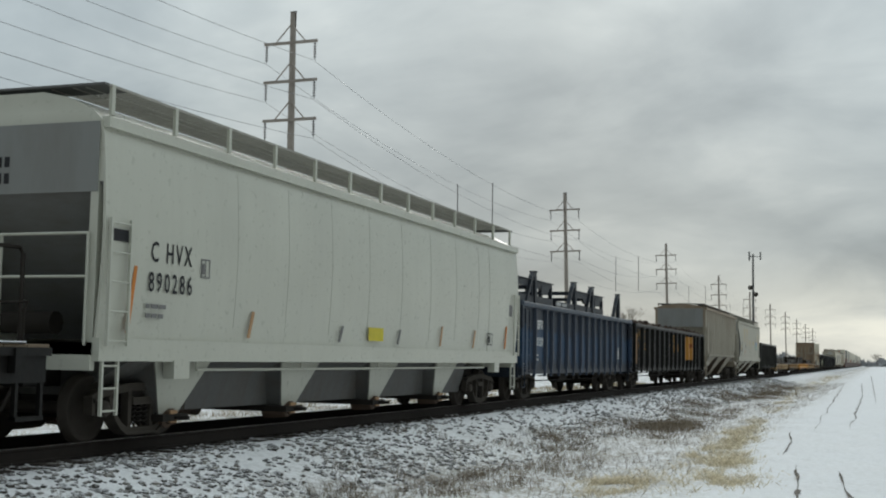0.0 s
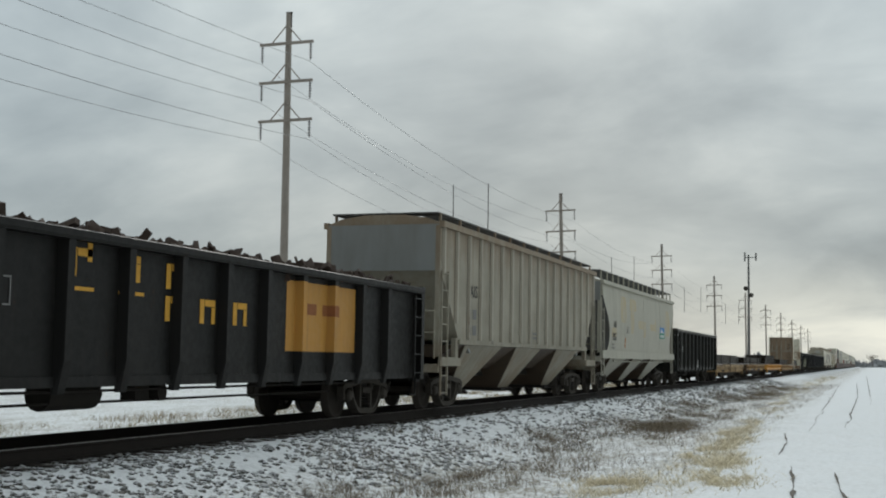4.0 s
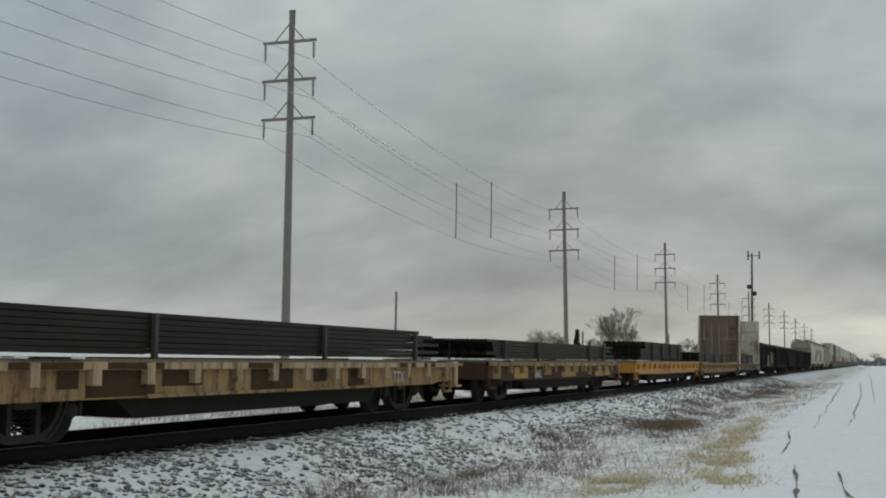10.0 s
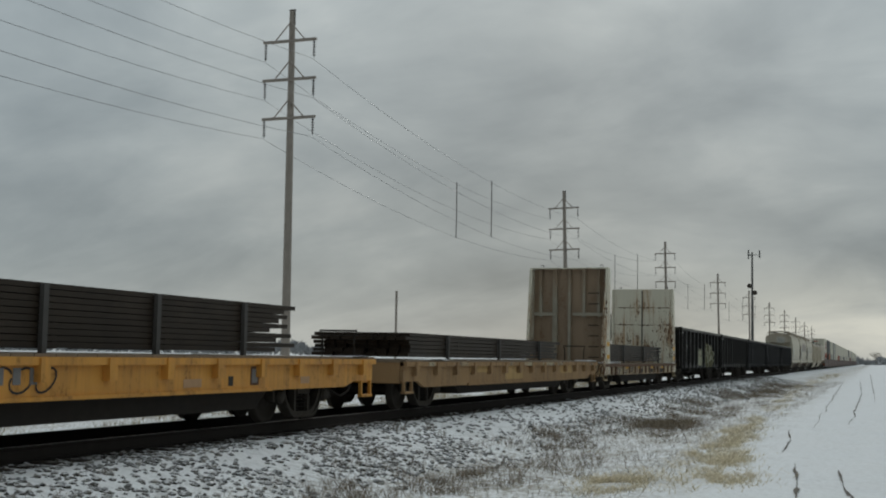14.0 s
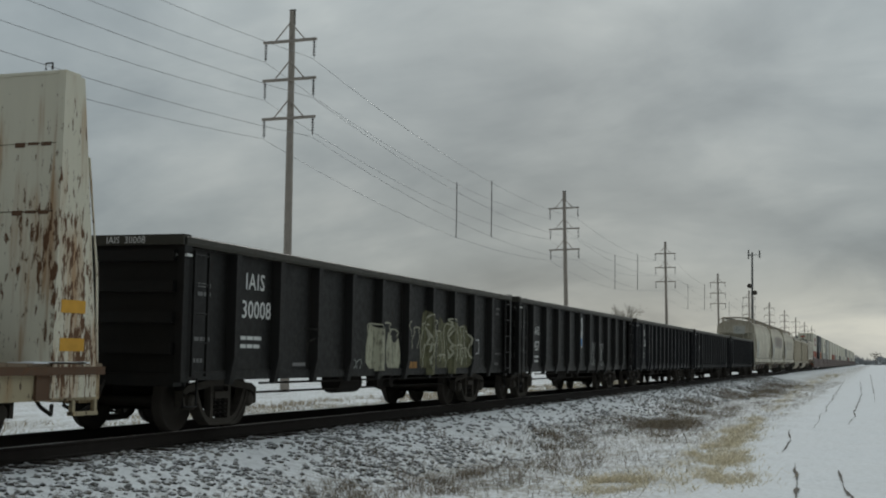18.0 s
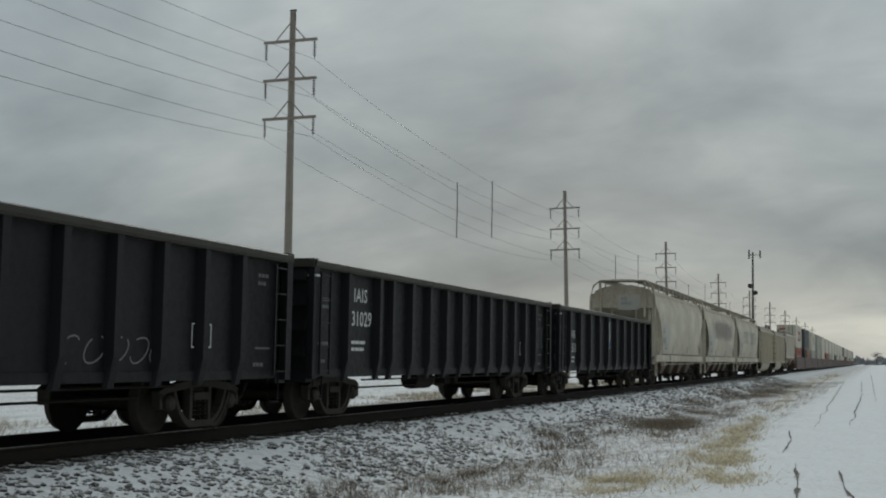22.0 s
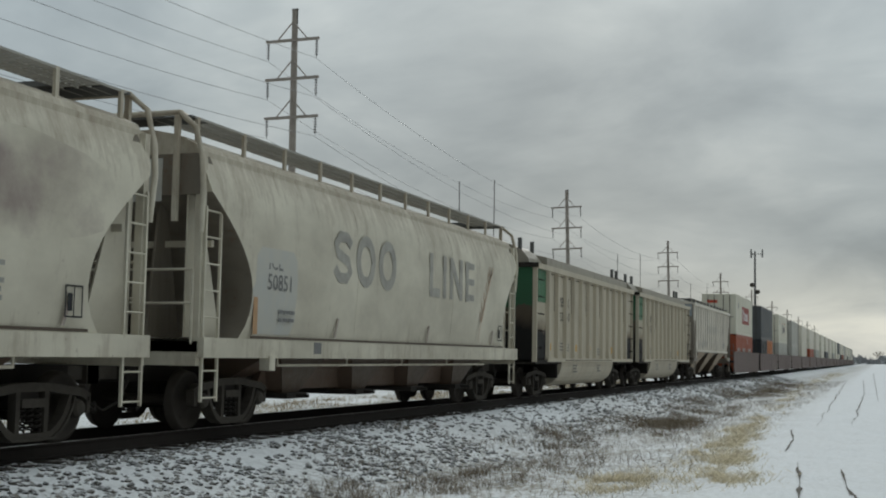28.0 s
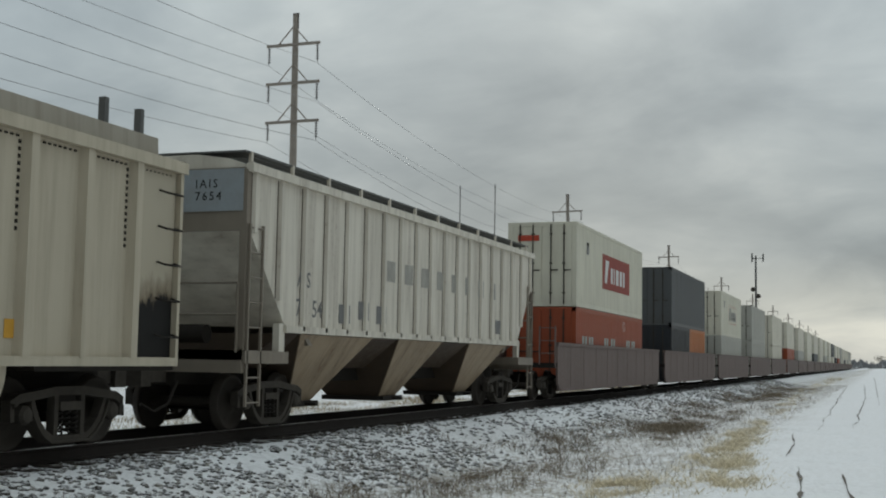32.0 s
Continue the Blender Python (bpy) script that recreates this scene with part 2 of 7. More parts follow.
RUSTWHITE = stained("rust_stained_white_paint", (0.66, 0.62, 0.50), (0.115, 0.055, 0.026), 0.075)
RUSTSILL = stained("rust_eaten_cream_paint", (0.41, 0.345, 0.225), (0.07, 0.038, 0.022), 0.075)
COVER = paint("dusty_cover_paint", (0.33, 0.30, 0.245), rust=0.1, grime=0.4)
GRATE = plain("walkway_grating", (0.12, 0.12, 0.115), 0.85)
PALEGRATE = plain("pale_walkway_grating", (0.34, 0.325, 0.29), 0.85)


def sooty_end():
    """Green end paint under brown dust and a ragged coat of black soot from below."""
    m, tr, b = material("sooty_green_end", 0.75)
    sep = node(tr, "ShaderNodeSeparateXYZ")
    at = coords(tr)
    tr.links.new(at, sep.inputs[0])
    n = noise_of(tr, coords(tr, (1, 1, 0.6)), 1.6, 7, 0.65)
    edge = node(tr, "ShaderNodeMath", operation="MULTIPLY_ADD")
    edge.inputs[1].default_value = 0.9
    tr.links.new(n, edge.inputs[0])
    tr.links.new(sep.outputs[2], edge.inputs[2])
    mp = node(tr, "ShaderNodeMapRange")
    mp.inputs["From Min"].default_value, mp.inputs["From Max"].default_value = 1.0, 5.0
    tr.links.new(edge.outputs[0], mp.inputs[0])
    tr.links.new(ramp(tr, mp.outputs[0], [(0.0, (0.010, 0.009, 0.008)), (0.36, (0.012, 0.011, 0.010)), (0.46, (0.075, 0.058, 0.04)), (0.52, (0.085, 0.07, 0.05)), (0.525, (0.035, 0.095, 0.05)), (1.0, (0.030, 0.105, 0.052))]), b.inputs["Base Color"])
    return m


SOOTEND = sooty_end()


def sooty_cream():
    """Cream paint with a ragged black coat of soot that ends about a metre up."""
    m, tr, b = material("sooty_cream_corner", 0.7)
    sep = node(tr, "ShaderNodeSeparateXYZ")
    tr.links.new(coords(tr), sep.inputs[0])
    n = noise_of(tr, coords(tr, (1, 1, 0.35)), 4.5, 7, 0.7)
    edge = node(tr, "ShaderNodeMath", operation="MULTIPLY_ADD")
    edge.inputs[1].default_value = 0.8
    tr.links.new(n, edge.inputs[0])
    tr.links.new(sep.outputs[2], edge.inputs[2])
    mp = node(tr, "ShaderNodeMapRange")
    mp.inputs["From Min"].default_value, mp.inputs["From Max"].default_value = 1.0, 4.5
    tr.links.new(edge.outputs[0], mp.inputs[0])
    tr.links.new(ramp(tr, mp.outputs[0], [(0.0, (0.010, 0.009, 0.008)), (0.385, (0.012, 0.011, 0.010)), (0.41, (0.20, 0.16, 0.11)), (0.5, (0.43, 0.38, 0.29)), (1.0, (0.46, 0.41, 0.32))]), b.inputs["Base Color"])
    return m


SOOTCREAM = sooty_cream()
LETFADED = plain("sun_faded_orange", (0.44, 0.27, 0.15), 0.7)
LEMON = plain("lemon_sticker", (0.60, 0.50, 0.05), 0.6)
BACKTAN = paint("rusty_tan_sheet", (0.30, 0.22, 0.15), rust=0.6, grime=0.5)
PANELRED = plain("dull_panel_red", (0.27, 0.065, 0.05), 0.7)
WELLRED = paint("faded_red_brown_paint", (0.17, 0.128, 0.115), dirt=(0.10, 0.08, 0.065), rust=0.35, grime=0.5, rough=0.7)
BRIGHTGREEN = paint("bright_green_paint", (0.05, 0.165, 0.08), rust=0.04, grime=0.3)
DARK = plain("dark_under_frame", (0.027, 0.023, 0.0195), 0.9)
# brown dirt, with the shade under the hopper bays mixed into the colour
SLOPE = paint("dirt_and_shade_brown", (0.085, 0.062, 0.045), rust=0.4, grime=0.5)
# greys of end slopes, recesses and hopper belly, with their shade in the colour
ENDGREY = paint("shaded_grey_slope", (0.19, 0.192, 0.185), rust=0.05, grime=0.4)
SLOPEGREY = paint("shaded_grey_sheet", (0.13, 0.13, 0.125), rust=0.1, grime=0.5)
IRON = plain("dusty_cast_iron", (0.060, 0.052, 0.043), 0.9, var=0.45)
WHEEL = plain("wheel_steel", (0.050, 0.042, 0.035), 0.75, 0.1)
TREAD = plain("bright_tread_steel", (0.35, 0.33, 0.31), 0.35, 0.9)
RAILM = plain("rail_web_steel", (0.026, 0.021, 0.018), 0.85)
TIEM = plain("creosoted_tie", (0.04, 0.032, 0.026), 0.9)
SNOWY = plain("snow_dust", (0.78, 0.79, 0.81), 0.7, var=0.06)
STEELLOAD = plain("mill_scale_steel", (0.034, 0.0245, 0.017), 0.6, 0.1, var=0.65, scale=1.5)
STAKE = plain("grey_steel_stake", (0.085, 0.08, 0.075), 0.8)
SCRAP = plain("rusty_scrap", (0.07, 0.05, 0.04), 0.8, var=0.6)
TIMBER = plain("weathered_timber", (0.22, 0.17, 0.12), 0.9)
POLEWOOD = plain("silvery_pole_wood", (0.30, 0.265, 0.23), 0.9, scale=2.0)
INSUL = plain("brown_porcelain", (0.035, 0.028, 0.026), 0.3)
WIRE = plain("aluminium_wire", (0.2, 0.205, 0.21), 0.5, 0.3)
LETWHITE = plain("white_stencil", (0.62, 0.62, 0.60), 0.7, var=0.15)
LETPALE = plain("pale_stencil", (0.36, 0.38, 0.35), 0.7)
LETBLACK = plain("black_stencil", (0.025, 0.025, 0.027), 0.7)
LETGREY = plain("faded_stencil", (0.19, 0.185, 0.18), 0.7)
LETORANGE = plain("orange_stripe", (0.55, 0.20, 0.05), 0.7)
LETYELLOW = plain("yellow_stencil", (0.60, 0.32, 0.05), 0.7)
LETRED = plain("red_stencil", (0.45, 0.07, 0.04), 0.7)
TAGBLUE = plain("tag_blue", (0.06, 0.2, 0.45), 0.6)
TAGGREEN = plain("tag_green", (0.03, 0.23, 0.16), 0.6)
BARK = plain("grey_bark", (0.10, 0.082, 0.064), 0.95)
TWIG = plain("pale_twigs", (0.19, 0.165, 0.13), 0.95)
NEEDLE = plain("dark_needles", (0.018, 0.027, 0.018), 0.9)


# ---- mesh builder ----
class Mesh:
    def __init__(self):
        self.v, self.f, self.smooth = [], [], []

    def add(self, verts, faces, smooth=False):
        k = len(self.v)
        self.v += [tuple(p) for p in verts]
        self.f += [tuple(i + k for i in q) for q in faces]
        self.smooth += [smooth] * len(faces)
        return self

    def box(self, x0, x1, y0, y1, z0, z1):
        if x0 > x1: x0, x1 = x1, x0
        if y0 > y1: y0, y1 = y1, y0
        if z0 > z1: z0, z1 = z1, z0
        return self.add([(x0, y0, z0), (x1, y0, z0), (x1, y1, z0), (x0, y1, z0), (x0, y0, z1), (x1, y0, z1), (x1, y1, z1), (x0, y1, z1)],
                        [(0, 3, 2, 1), (4, 5, 6, 7), (0, 1, 5, 4), (1, 2, 6, 5), (2, 3, 7, 6), (3, 0, 4, 7)])

    def rings(self, rings, caps=True, smooth=False):
        """Skin over rings of equal point count, each counter-clockwise seen from the end."""
        n, k = len(rings[0]), 0
        verts = [p for r in rings for p in r]
        faces = [(i * n + j, i * n + (j + 1) % n, (i + 1) * n + (j + 1) % n, (i + 1) * n + j) for i in range(len(rings) - 1) for j in range(n)]
        self.add(verts, faces, smooth)
        if caps:
            self.add(rings[0], [tuple(range(n - 1, -1, -1))])
            self.add(rings[-1], [tuple(range(n))])
        return self

    def tube(self, pts, r, n=6, taper=None):
        pts = [Vector(p) for p in pts]
        rings = []
        for i, p in enumerate(pts):
            d = (pts[min(i + 1, len(pts) - 1)] - pts[max(i - 1, 0)]).normalized()
            a = d.orthogonal().normalized() if abs(d.z) > 0.95 else d.cross(Vector((0, 0, 1))).normalized()
            b = d.cross(a)
            q = r if taper is None else r + (taper - r) * i / (len(pts) - 1)
            rings.append([p + q * (a * math.cos(6.2832 * j / n) + b * math.sin(6.2832 * j / n)) for j in range(n)])
        return self.rings(rings, True, n > 4)

    def prism(self, poly, x0, x1):
        """A polygon of (y, z), drawn out along x."""
        n = len(poly)
        verts = [(x0, y, z) for y, z in poly] + [(x1, y, z) for y, z in poly]
        return self.add(verts, [tuple(range(n)), tuple(range(2 * n - 1, n - 1, -1))] + [(i, i + n, (i + 1) % n + n, (i + 1) % n) for i in range(n)])

    def extrude_y(self, poly, y0, y1):
        """A polygon of (x, z), drawn out along y."""
        n = len(poly)
        verts = [(x, y0, z) for x, z in poly] + [(x, y1, z) for x, z in poly]
        return self.add(verts, [tuple(range(n)), tuple(range(2 * n - 1, n - 1, -1))] + [(i, i + n, (i + 1) % n + n, (i + 1) % n) for i in range(n)])

    def data(self, name, mat):
        me = bpy.data.meshes.new(name)
        me.from_pydata(self.v, [], self.f)
        bm = bmesh.new()
        bm.from_mesh(me)
        bmesh.ops.recalc_face_normals(bm, faces=bm.faces)
        bm.to_mesh(me)
        bm.free()
        for p, s in zip(me.polygons, self.smooth):
            p.use_smooth = s
        me.materials.append(mat)
        return me

    def raw(self, name, mat):
        me = bpy.data.meshes.new(name)
        me.from_pydata(self.v, [], self.f)
        me.materials.append(mat)
        return me


def part(name, mesh, mat, parent, label="", at=None):
    me = mesh if isinstance(mesh, bpy.types.Mesh) else mesh.data(name, mat)
    ob = new(name, me)
    ob.parent = parent
    if at is not None:
        ob.matrix_basis = at
    return tagged(ob, label)


def empty(name, label, category, group="", y=0.0):
    ob = new(name)
    ob.location.y = y
    return tagged(ob, label, category, group)


TRAIN = []  # every thing that rolls, with its place along the train


def rolling(name, label, category, group, u):
    ob = empty(name, label, category, group, u)
    TRAIN.append((ob, u))
    return ob


FONT_MESHES = {}


def lettering(word, size, mat, spread=1.0, narrow=1.0, bold=0.0):
    """The word as a flat mesh that faces +x, its lower left corner at the origin, running along +y."""
    key = (word, size, mat.name, spread, narrow, bold)
    if key not in FONT_MESHES:
        cu = bpy.data.curves.new("lettering", "FONT")
        cu.body, cu.size, cu.space_character = word, size / 0.70, spread
        cu.resolution_u, cu.offset = 2, bold
        ob = new("lettering", cu)
        me = bpy.data.meshes.new_from_object(ob.evaluated_get(bpy.context.evaluated_depsgraph_get()))
        bpy.data.objects.remove(ob)
        me.transform(Matrix(((0, 0, 1, 0), (narrow, 0, 0, 0), (0, 1, 0, 0), (0, 0, 0, 1))))
        me.materials.clear()
        me.materials.append(mat)
        FONT_MESHES[key] = me
    return FONT_MESHES[key]


def write(car, word, y, z, size, mat, x, spread=1.0, narrow=1.0, bold=0.004):
    part("lettering", lettering(word, size, mat, spread, narrow, bold), mat, car, at=pose(x, y, z))


def bars(car, y, z, widths, height, mat, x, step=None, name="stencil_bar"):
    """Writing too small to read: a row of bars."""
    for w in widths:
        part(name, Mesh().box(x, x + 0.004, y, y + w, z, z + height), mat, car)
        y += w + (step or height * 0.5)


# ---- running gear, shared by all cars ----
def wheel_mesh():
    m = Mesh()
    for side in (-1, 1):
        rings = []
        for x, r in [(0.69, 0.10), (0.70, 0.39), (0.672, 0.43), (0.668, 0.486), (0.695, 0.484), (0.71, 0.457), (0.80, 0.450), (0.80, 0.405), (0.745, 0.36), (0.77, 0.16), (0.81, 0.13), (0.81, 0.02)]:
            rings.append([(side * x, r * math.cos(6.2832 * j / 28), r * math.sin(6.2832 * j / 28)) for j in range(28)])
        m.rings(rings, True, True)
        for q in range(3):
            a = 2.094 * q
            m.tube([(side * 0.742, 0.26 * math.cos(a), 0.26 * math.sin(a)), (side * 0.758, 0.26 * math.cos(a), 0.26 * math.sin(a))], 0.045, 8)
    m.tube([(-0.8, 0, 0), (0.8, 0, 0)], 0.085, 10)
    m.tube([(-1.02, 0, 0), (1.02, 0, 0)], 0.07, 10)
    return m.data("wheelset", WHEEL)


def ribbon(m, pts, wide, x0, x1):
    """A bar of the given width that follows a line of (y, z) points."""
    rows = []
    for i, (y, z) in enumerate(pts):
        (ya, za), (yb, zb) = pts[max(i - 1, 0)], pts[min(i + 1, len(pts) - 1)]
        d = math.hypot(yb - ya, zb - za)
        ny, nz = -(zb - za) / d * wide / 2, (yb - ya) / d * wide / 2
        rows.append([(x0, y - ny, z - nz), (x1, y - ny, z - nz), (x1, y + ny, z + nz), (x0, y + ny, z + nz)])
    return m.rings(rows)


def frame_mesh():
    """A cast side frame: bowed top member, a bowl-shaped tension member below, two columns, open windows, pedestals over the bearings."""
    m = Mesh()
    a, b = 0.93, 1.07
    ribbon(m, [(-1.14, 0.58), (-0.98, 0.66), (-0.60, 0.70), (-0.30, 0.74), (0.30, 0.74), (0.60, 0.70), (0.98, 0.66), (1.14, 0.58)], 0.11, a, b)
    ribbon(m, [(-0.76, 0.62), (-0.70, 0.48), (-0.62, 0.34), (-0.50, 0.22), (-0.36, 0.145), (-0.2, 0.125), (0.2, 0.125), (0.36, 0.145), (0.50, 0.22), (0.62, 0.34), (0.70, 0.48), (0.76, 0.62)], 0.10, a, b)
    # a thinner lip round the bowl and the top
    ribbon(m, [(-0.80, 0.60), (-0.74, 0.45), (-0.65, 0.31), (-0.52, 0.18), (-0.37, 0.10), (0.37, 0.10), (0.52, 0.18), (0.65, 0.31), (0.74, 0.45), (0.80, 0.60)], 0.03, a - 0.03, b + 0.03)
    for s in (-1, 1):
        ribbon(m, [(s * 0.27, 0.14), (s * 0.27, 0.72)], 0.08, a + 0.01, b - 0.01)
        ribbon(m, [(s * 1.12, 0.60), (s * 1.11, 0.38)], 0.07, a, b)
        ribbon(m, [(s * 0.78, 0.60), (s * 0.73, 0.38)], 0.05, a, b)
    m.box(a + 0.02, b + 0.02, -0.23, 0.23, 0.49, 0.60)
    return m.data("side_frame", IRON)


def spring_mesh():
    m = Mesh()
    m.tube([(1.0 + 0.055 * math.cos(1.0472 * k), 0.055 * math.sin(1.0472 * k), 0.20 + 0.0108 * k) for k in range(27)], 0.016, 5)
    return m.data("spring", DARK)


def cap_mesh():
    m = Mesh()
    m.rings([[(x, r * math.cos(6.2832 * j / 12), 0.455 + r * math.sin(6.2832 * j / 12)) for j in range(12)] for x, r in ((0.90, 0.12), (1.08, 0.12), (1.12, 0.09), (1.13, 0.03))])
    return m.data("bearing_cap", IRON)


def bolster_mesh():
    m = Mesh()
    m.box(-1.0, 1.0, -0.2, 0.2, 0.50, 0.72)
    m.box(-0.3, 0.3, -0.3, 0.3, 0.70, 0.86)
    for y in (-0.42, 0.42):
        m.box(-0.85, 0.85, y - 0.06, y + 0.06, 0.30, 0.42)
    return m.data("truck", DARK)


WHEELSET, SIDE_FRAME, SPRINGS, CAP, BOLSTER = wheel_mesh(), frame_mesh(), spring_mesh(), cap_mesh(), bolster_mesh()


WHEELS = []  # every wheelset that turns


def truck(car, y, spins=True):
    t = part("truck", BOLSTER, None, car, "three-piece freight truck", pose(0, y, 0))
    for s in (0, 180):
        part("side_frame", SIDE_FRAME, None, t, at=pose(0, 0, 0, 0, 0, s))
        for y in (-0.15, 0.0, 0.15):
            part("spring", SPRINGS, None, t, at=pose(0, 0, 0, 0, 0, s) @ pose(0, y, 0))
    for d in (-0.89, 0.89):
        w = part("wheelset", WHEELSET, None, t, at=pose(0, d, 0.455))
        if spins:
            WHEELS.append(w)
        for s in (0, 180):
            part("bearing_cap", CAP, None, t, at=pose(0, d, 0, 0, 0, s))


def coupler(car, y, sign):
    m = Mesh()
    m.box(-0.09, 0.09, y, y + sign * 0.75, 0.78, 0.98)
    m.box(-0.17, 0.17, y + sign * 0.55, y + sign * 0.83, 0.72, 1.04)
    part("coupler", m, IRON, car)
    h = Mesh()
    h.tube([(0.3, y, 0.8), (0.33, y + sign * 0.3, 0.45), (0.28, y + sign * 0.6, 0.33), (0.15, y + sign * 0.78, 0.45)], 0.028, 6)
    part("air_hose", h, DARK, car)


def gear(car, half, bogie, spins=True, porch=0.0):
    """Trucks, couplers, centre sill and brake rigging under a car of half length."""
    for s in (-1, 1):
        truck(car, s * bogie, spins)
        coupler(car, s * half + (porch if s > 0 else 0.0), s)
    m = Mesh()
    m.box(-0.25, 0.25, -half, half, 0.74, 1.0)
    part("centre_sill", m, DARK, car)


def ladder(car, y, z0, z1, x, width=0.42, step=0.40, mat=WHITE, name="ladder", along=True):
    """Side or end ladder of two stiles and round rungs."""
    m = Mesh()
    n = max(2, int((z1 - z0) / step) + 1)
    ends = [((x, y - width / 2), (x, y + width / 2)), ((x - width / 2, y), (x + width / 2, y))][0 if along else 1]
    for px, py in ends:
        m.box(px - 0.02, px + 0.02, py - 0.02, py + 0.02, z0, z1)
    for k in range(n):
        z = z0 + 0.06 + (z1 - z0 - 0.12) * k / (n - 1)
        m.tube([(ends[0][0], ends[0][1], z), (ends[1][0], ends[1][1], z)], 0.016, 6)
    part(name, m, mat, car)


# ---- ground ----
def ground_height(x, y):
    """Cross-section of the line: ballast crown, shoulder, ditch, field."""
    pts = ((-4000, -0.75), (-60, -0.75), (-9, -0.75), (-6, -0.85), (-4.0, -0.80), (-2.0, -0.26), (-1.6, -0.21), (1.6, -0.21), (1.95, -0.25), (4.1, -0.74), (5.6, -0.80), (7.6, -0.66), (9.0, -0.58), (60, -0.6), (4000, -0.6))
    z = pts[-1][1]
    for (xa, za), (xb, zb) in zip(pts, pts[1:]):
        if x <= xb:
            z = za + (zb - za) * (x - xa) / (xb - xa)
            break
    if -80 < x < 80 and y < 400:
        rough = 0.0 if abs(x) < 2 else min(1, (abs(x) - 2) / 2)
        z += rough * (0.05 * noise.noise((x * 0.7, y * 0.5, 3)) + 0.035 * noise.noise((x * 2.1, y * 1.7, 7)))
    return z


def ground_material():
    m, tr, b = material("snowy_ground", 0.85)
    co = coords(tr)
    sep = node(tr, "ShaderNodeSeparateXYZ")
    tr.links.new(co, sep.inputs[0])
    n1 = noise_of(tr, coords(tr, (1, 0.45, 1)), 0.9, 8, 0.7)
    n2 = noise_of(tr, co, 9.0, 6, 0.7)
    n3 = noise_of(tr, co, 0.05, 3, 0.5)
    vor = node(tr, "ShaderNodeTexVoronoi", Scale=11.0)
    tr.links.new(co, vor.inputs["Vector"])
    snow = blend(tr, n1, (0.66, 0.665, 0.675), (0.79, 0.795, 0.80))
    soil = blend(tr, n2, (0.13, 0.11, 0.08), (0.28, 0.24, 0.17))
    stone = blend(tr, vor.outputs["Distance"], (0.20, 0.19, 0.175), (0.07, 0.066, 0.06))
    # how far snow has blown off, by the lie of the land: shoulder of stones, ditch of dead grass, clean field
    def zone(stops):
        mp = node(tr, "ShaderNodeMapRange")
        mp.inputs["From Min"].default_value, mp.inputs["From Max"].default_value = -10, 14
        tr.links.new(sep.outputs[0], mp.inputs[0])
        return ramp(tr, mp.outputs[0], [((x + 10) / 24, (v, v, v)) for x, v in stops])
    stones = zone([(-4.2, 0), (-3.6, 1), (3.4, 1), (4.6, 0)])
    grassy = zone([(-10, 0.5), (-4.3, 0.75), (-3.6, 0), (2.6, 0), (3.6, 0.7), (5.6, 0.92), (7.4, 0.62), (8.8, 0.14), (14, 0.08)])
    patch = blend(tr, 0.68, n1, n2)
    g1 = node(tr, "ShaderNodeMath", operation="MULTIPLY")
    tr.links.new(grassy, g1.inputs[0])
    tr.links.new(ramp(tr, patch, [(0.475, (0, 0, 0)), (0.545, (1, 1, 1))]), g1.inputs[1])
    c = blend(tr, g1.outputs[0], snow, soil)
    s1 = node(tr, "ShaderNodeMath", operation="MULTIPLY")
    tr.links.new(stones, s1.inputs[0])
    tr.links.new(ramp(tr, blend(tr, 0.45, n1, n2), [(0.47, (0.0, 0.0, 0.0)), (0.60, (0.30, 0.30, 0.30))]), s1.inputs[1])
    c = blend(tr, s1.outputs[0], c, stone)
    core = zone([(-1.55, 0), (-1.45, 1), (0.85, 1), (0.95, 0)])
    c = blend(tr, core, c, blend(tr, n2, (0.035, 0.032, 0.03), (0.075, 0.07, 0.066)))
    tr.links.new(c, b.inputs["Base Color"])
    bump(tr, b, blend(tr, 0.5, n2, vor.outputs["Distance"]), 0.55, 0.05)
    return m


GROUNDM = ground_material()


def spread(edges):
    """Steps between marks: (start, step) pairs, the last is the end."""
    out = []
    for (a, s), (b, _) in zip(edges, edges[1:]):
        k = max(1, round((b - a) / s))
        out += [a + (b - a) * i / k for i in range(k)]
    return out + [edges[-1][0]]


def build_ground():
    xs = spread([(-3500, 400), (-300, 40), (-60, 4), (-12, 0.7), (-2.2, 0.3), (2.2, 0.16), (12, 0.7), (20, 5), (60, 40), (300, 400), (3500, 1)])
    ys = spread([(-400, 60), (-40, 4), (4, 0.5), (12, 0.22), (45, 0.6), (100, 3), (300, 30), (900, 300), (4500, 1)])
    v = [(x, y, ground_height(x, y)) for y in ys for x in xs]
    n = len(xs)
    f = [(j * n + i, j * n + i + 1, (j + 1) * n + i + 1, (j + 1) * n + i) for j in range(len(ys) - 1) for i in range(n - 1)]
    me = bpy.data.meshes.new("ground")
    me.from_pydata(v, [], f)
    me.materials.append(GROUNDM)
    for p in me.polygons:
        p.use_smooth = True
    tagged(new("ground", me), "flat farmland under thin snow with dead grass showing", "ground", kind="structure")


build_ground()


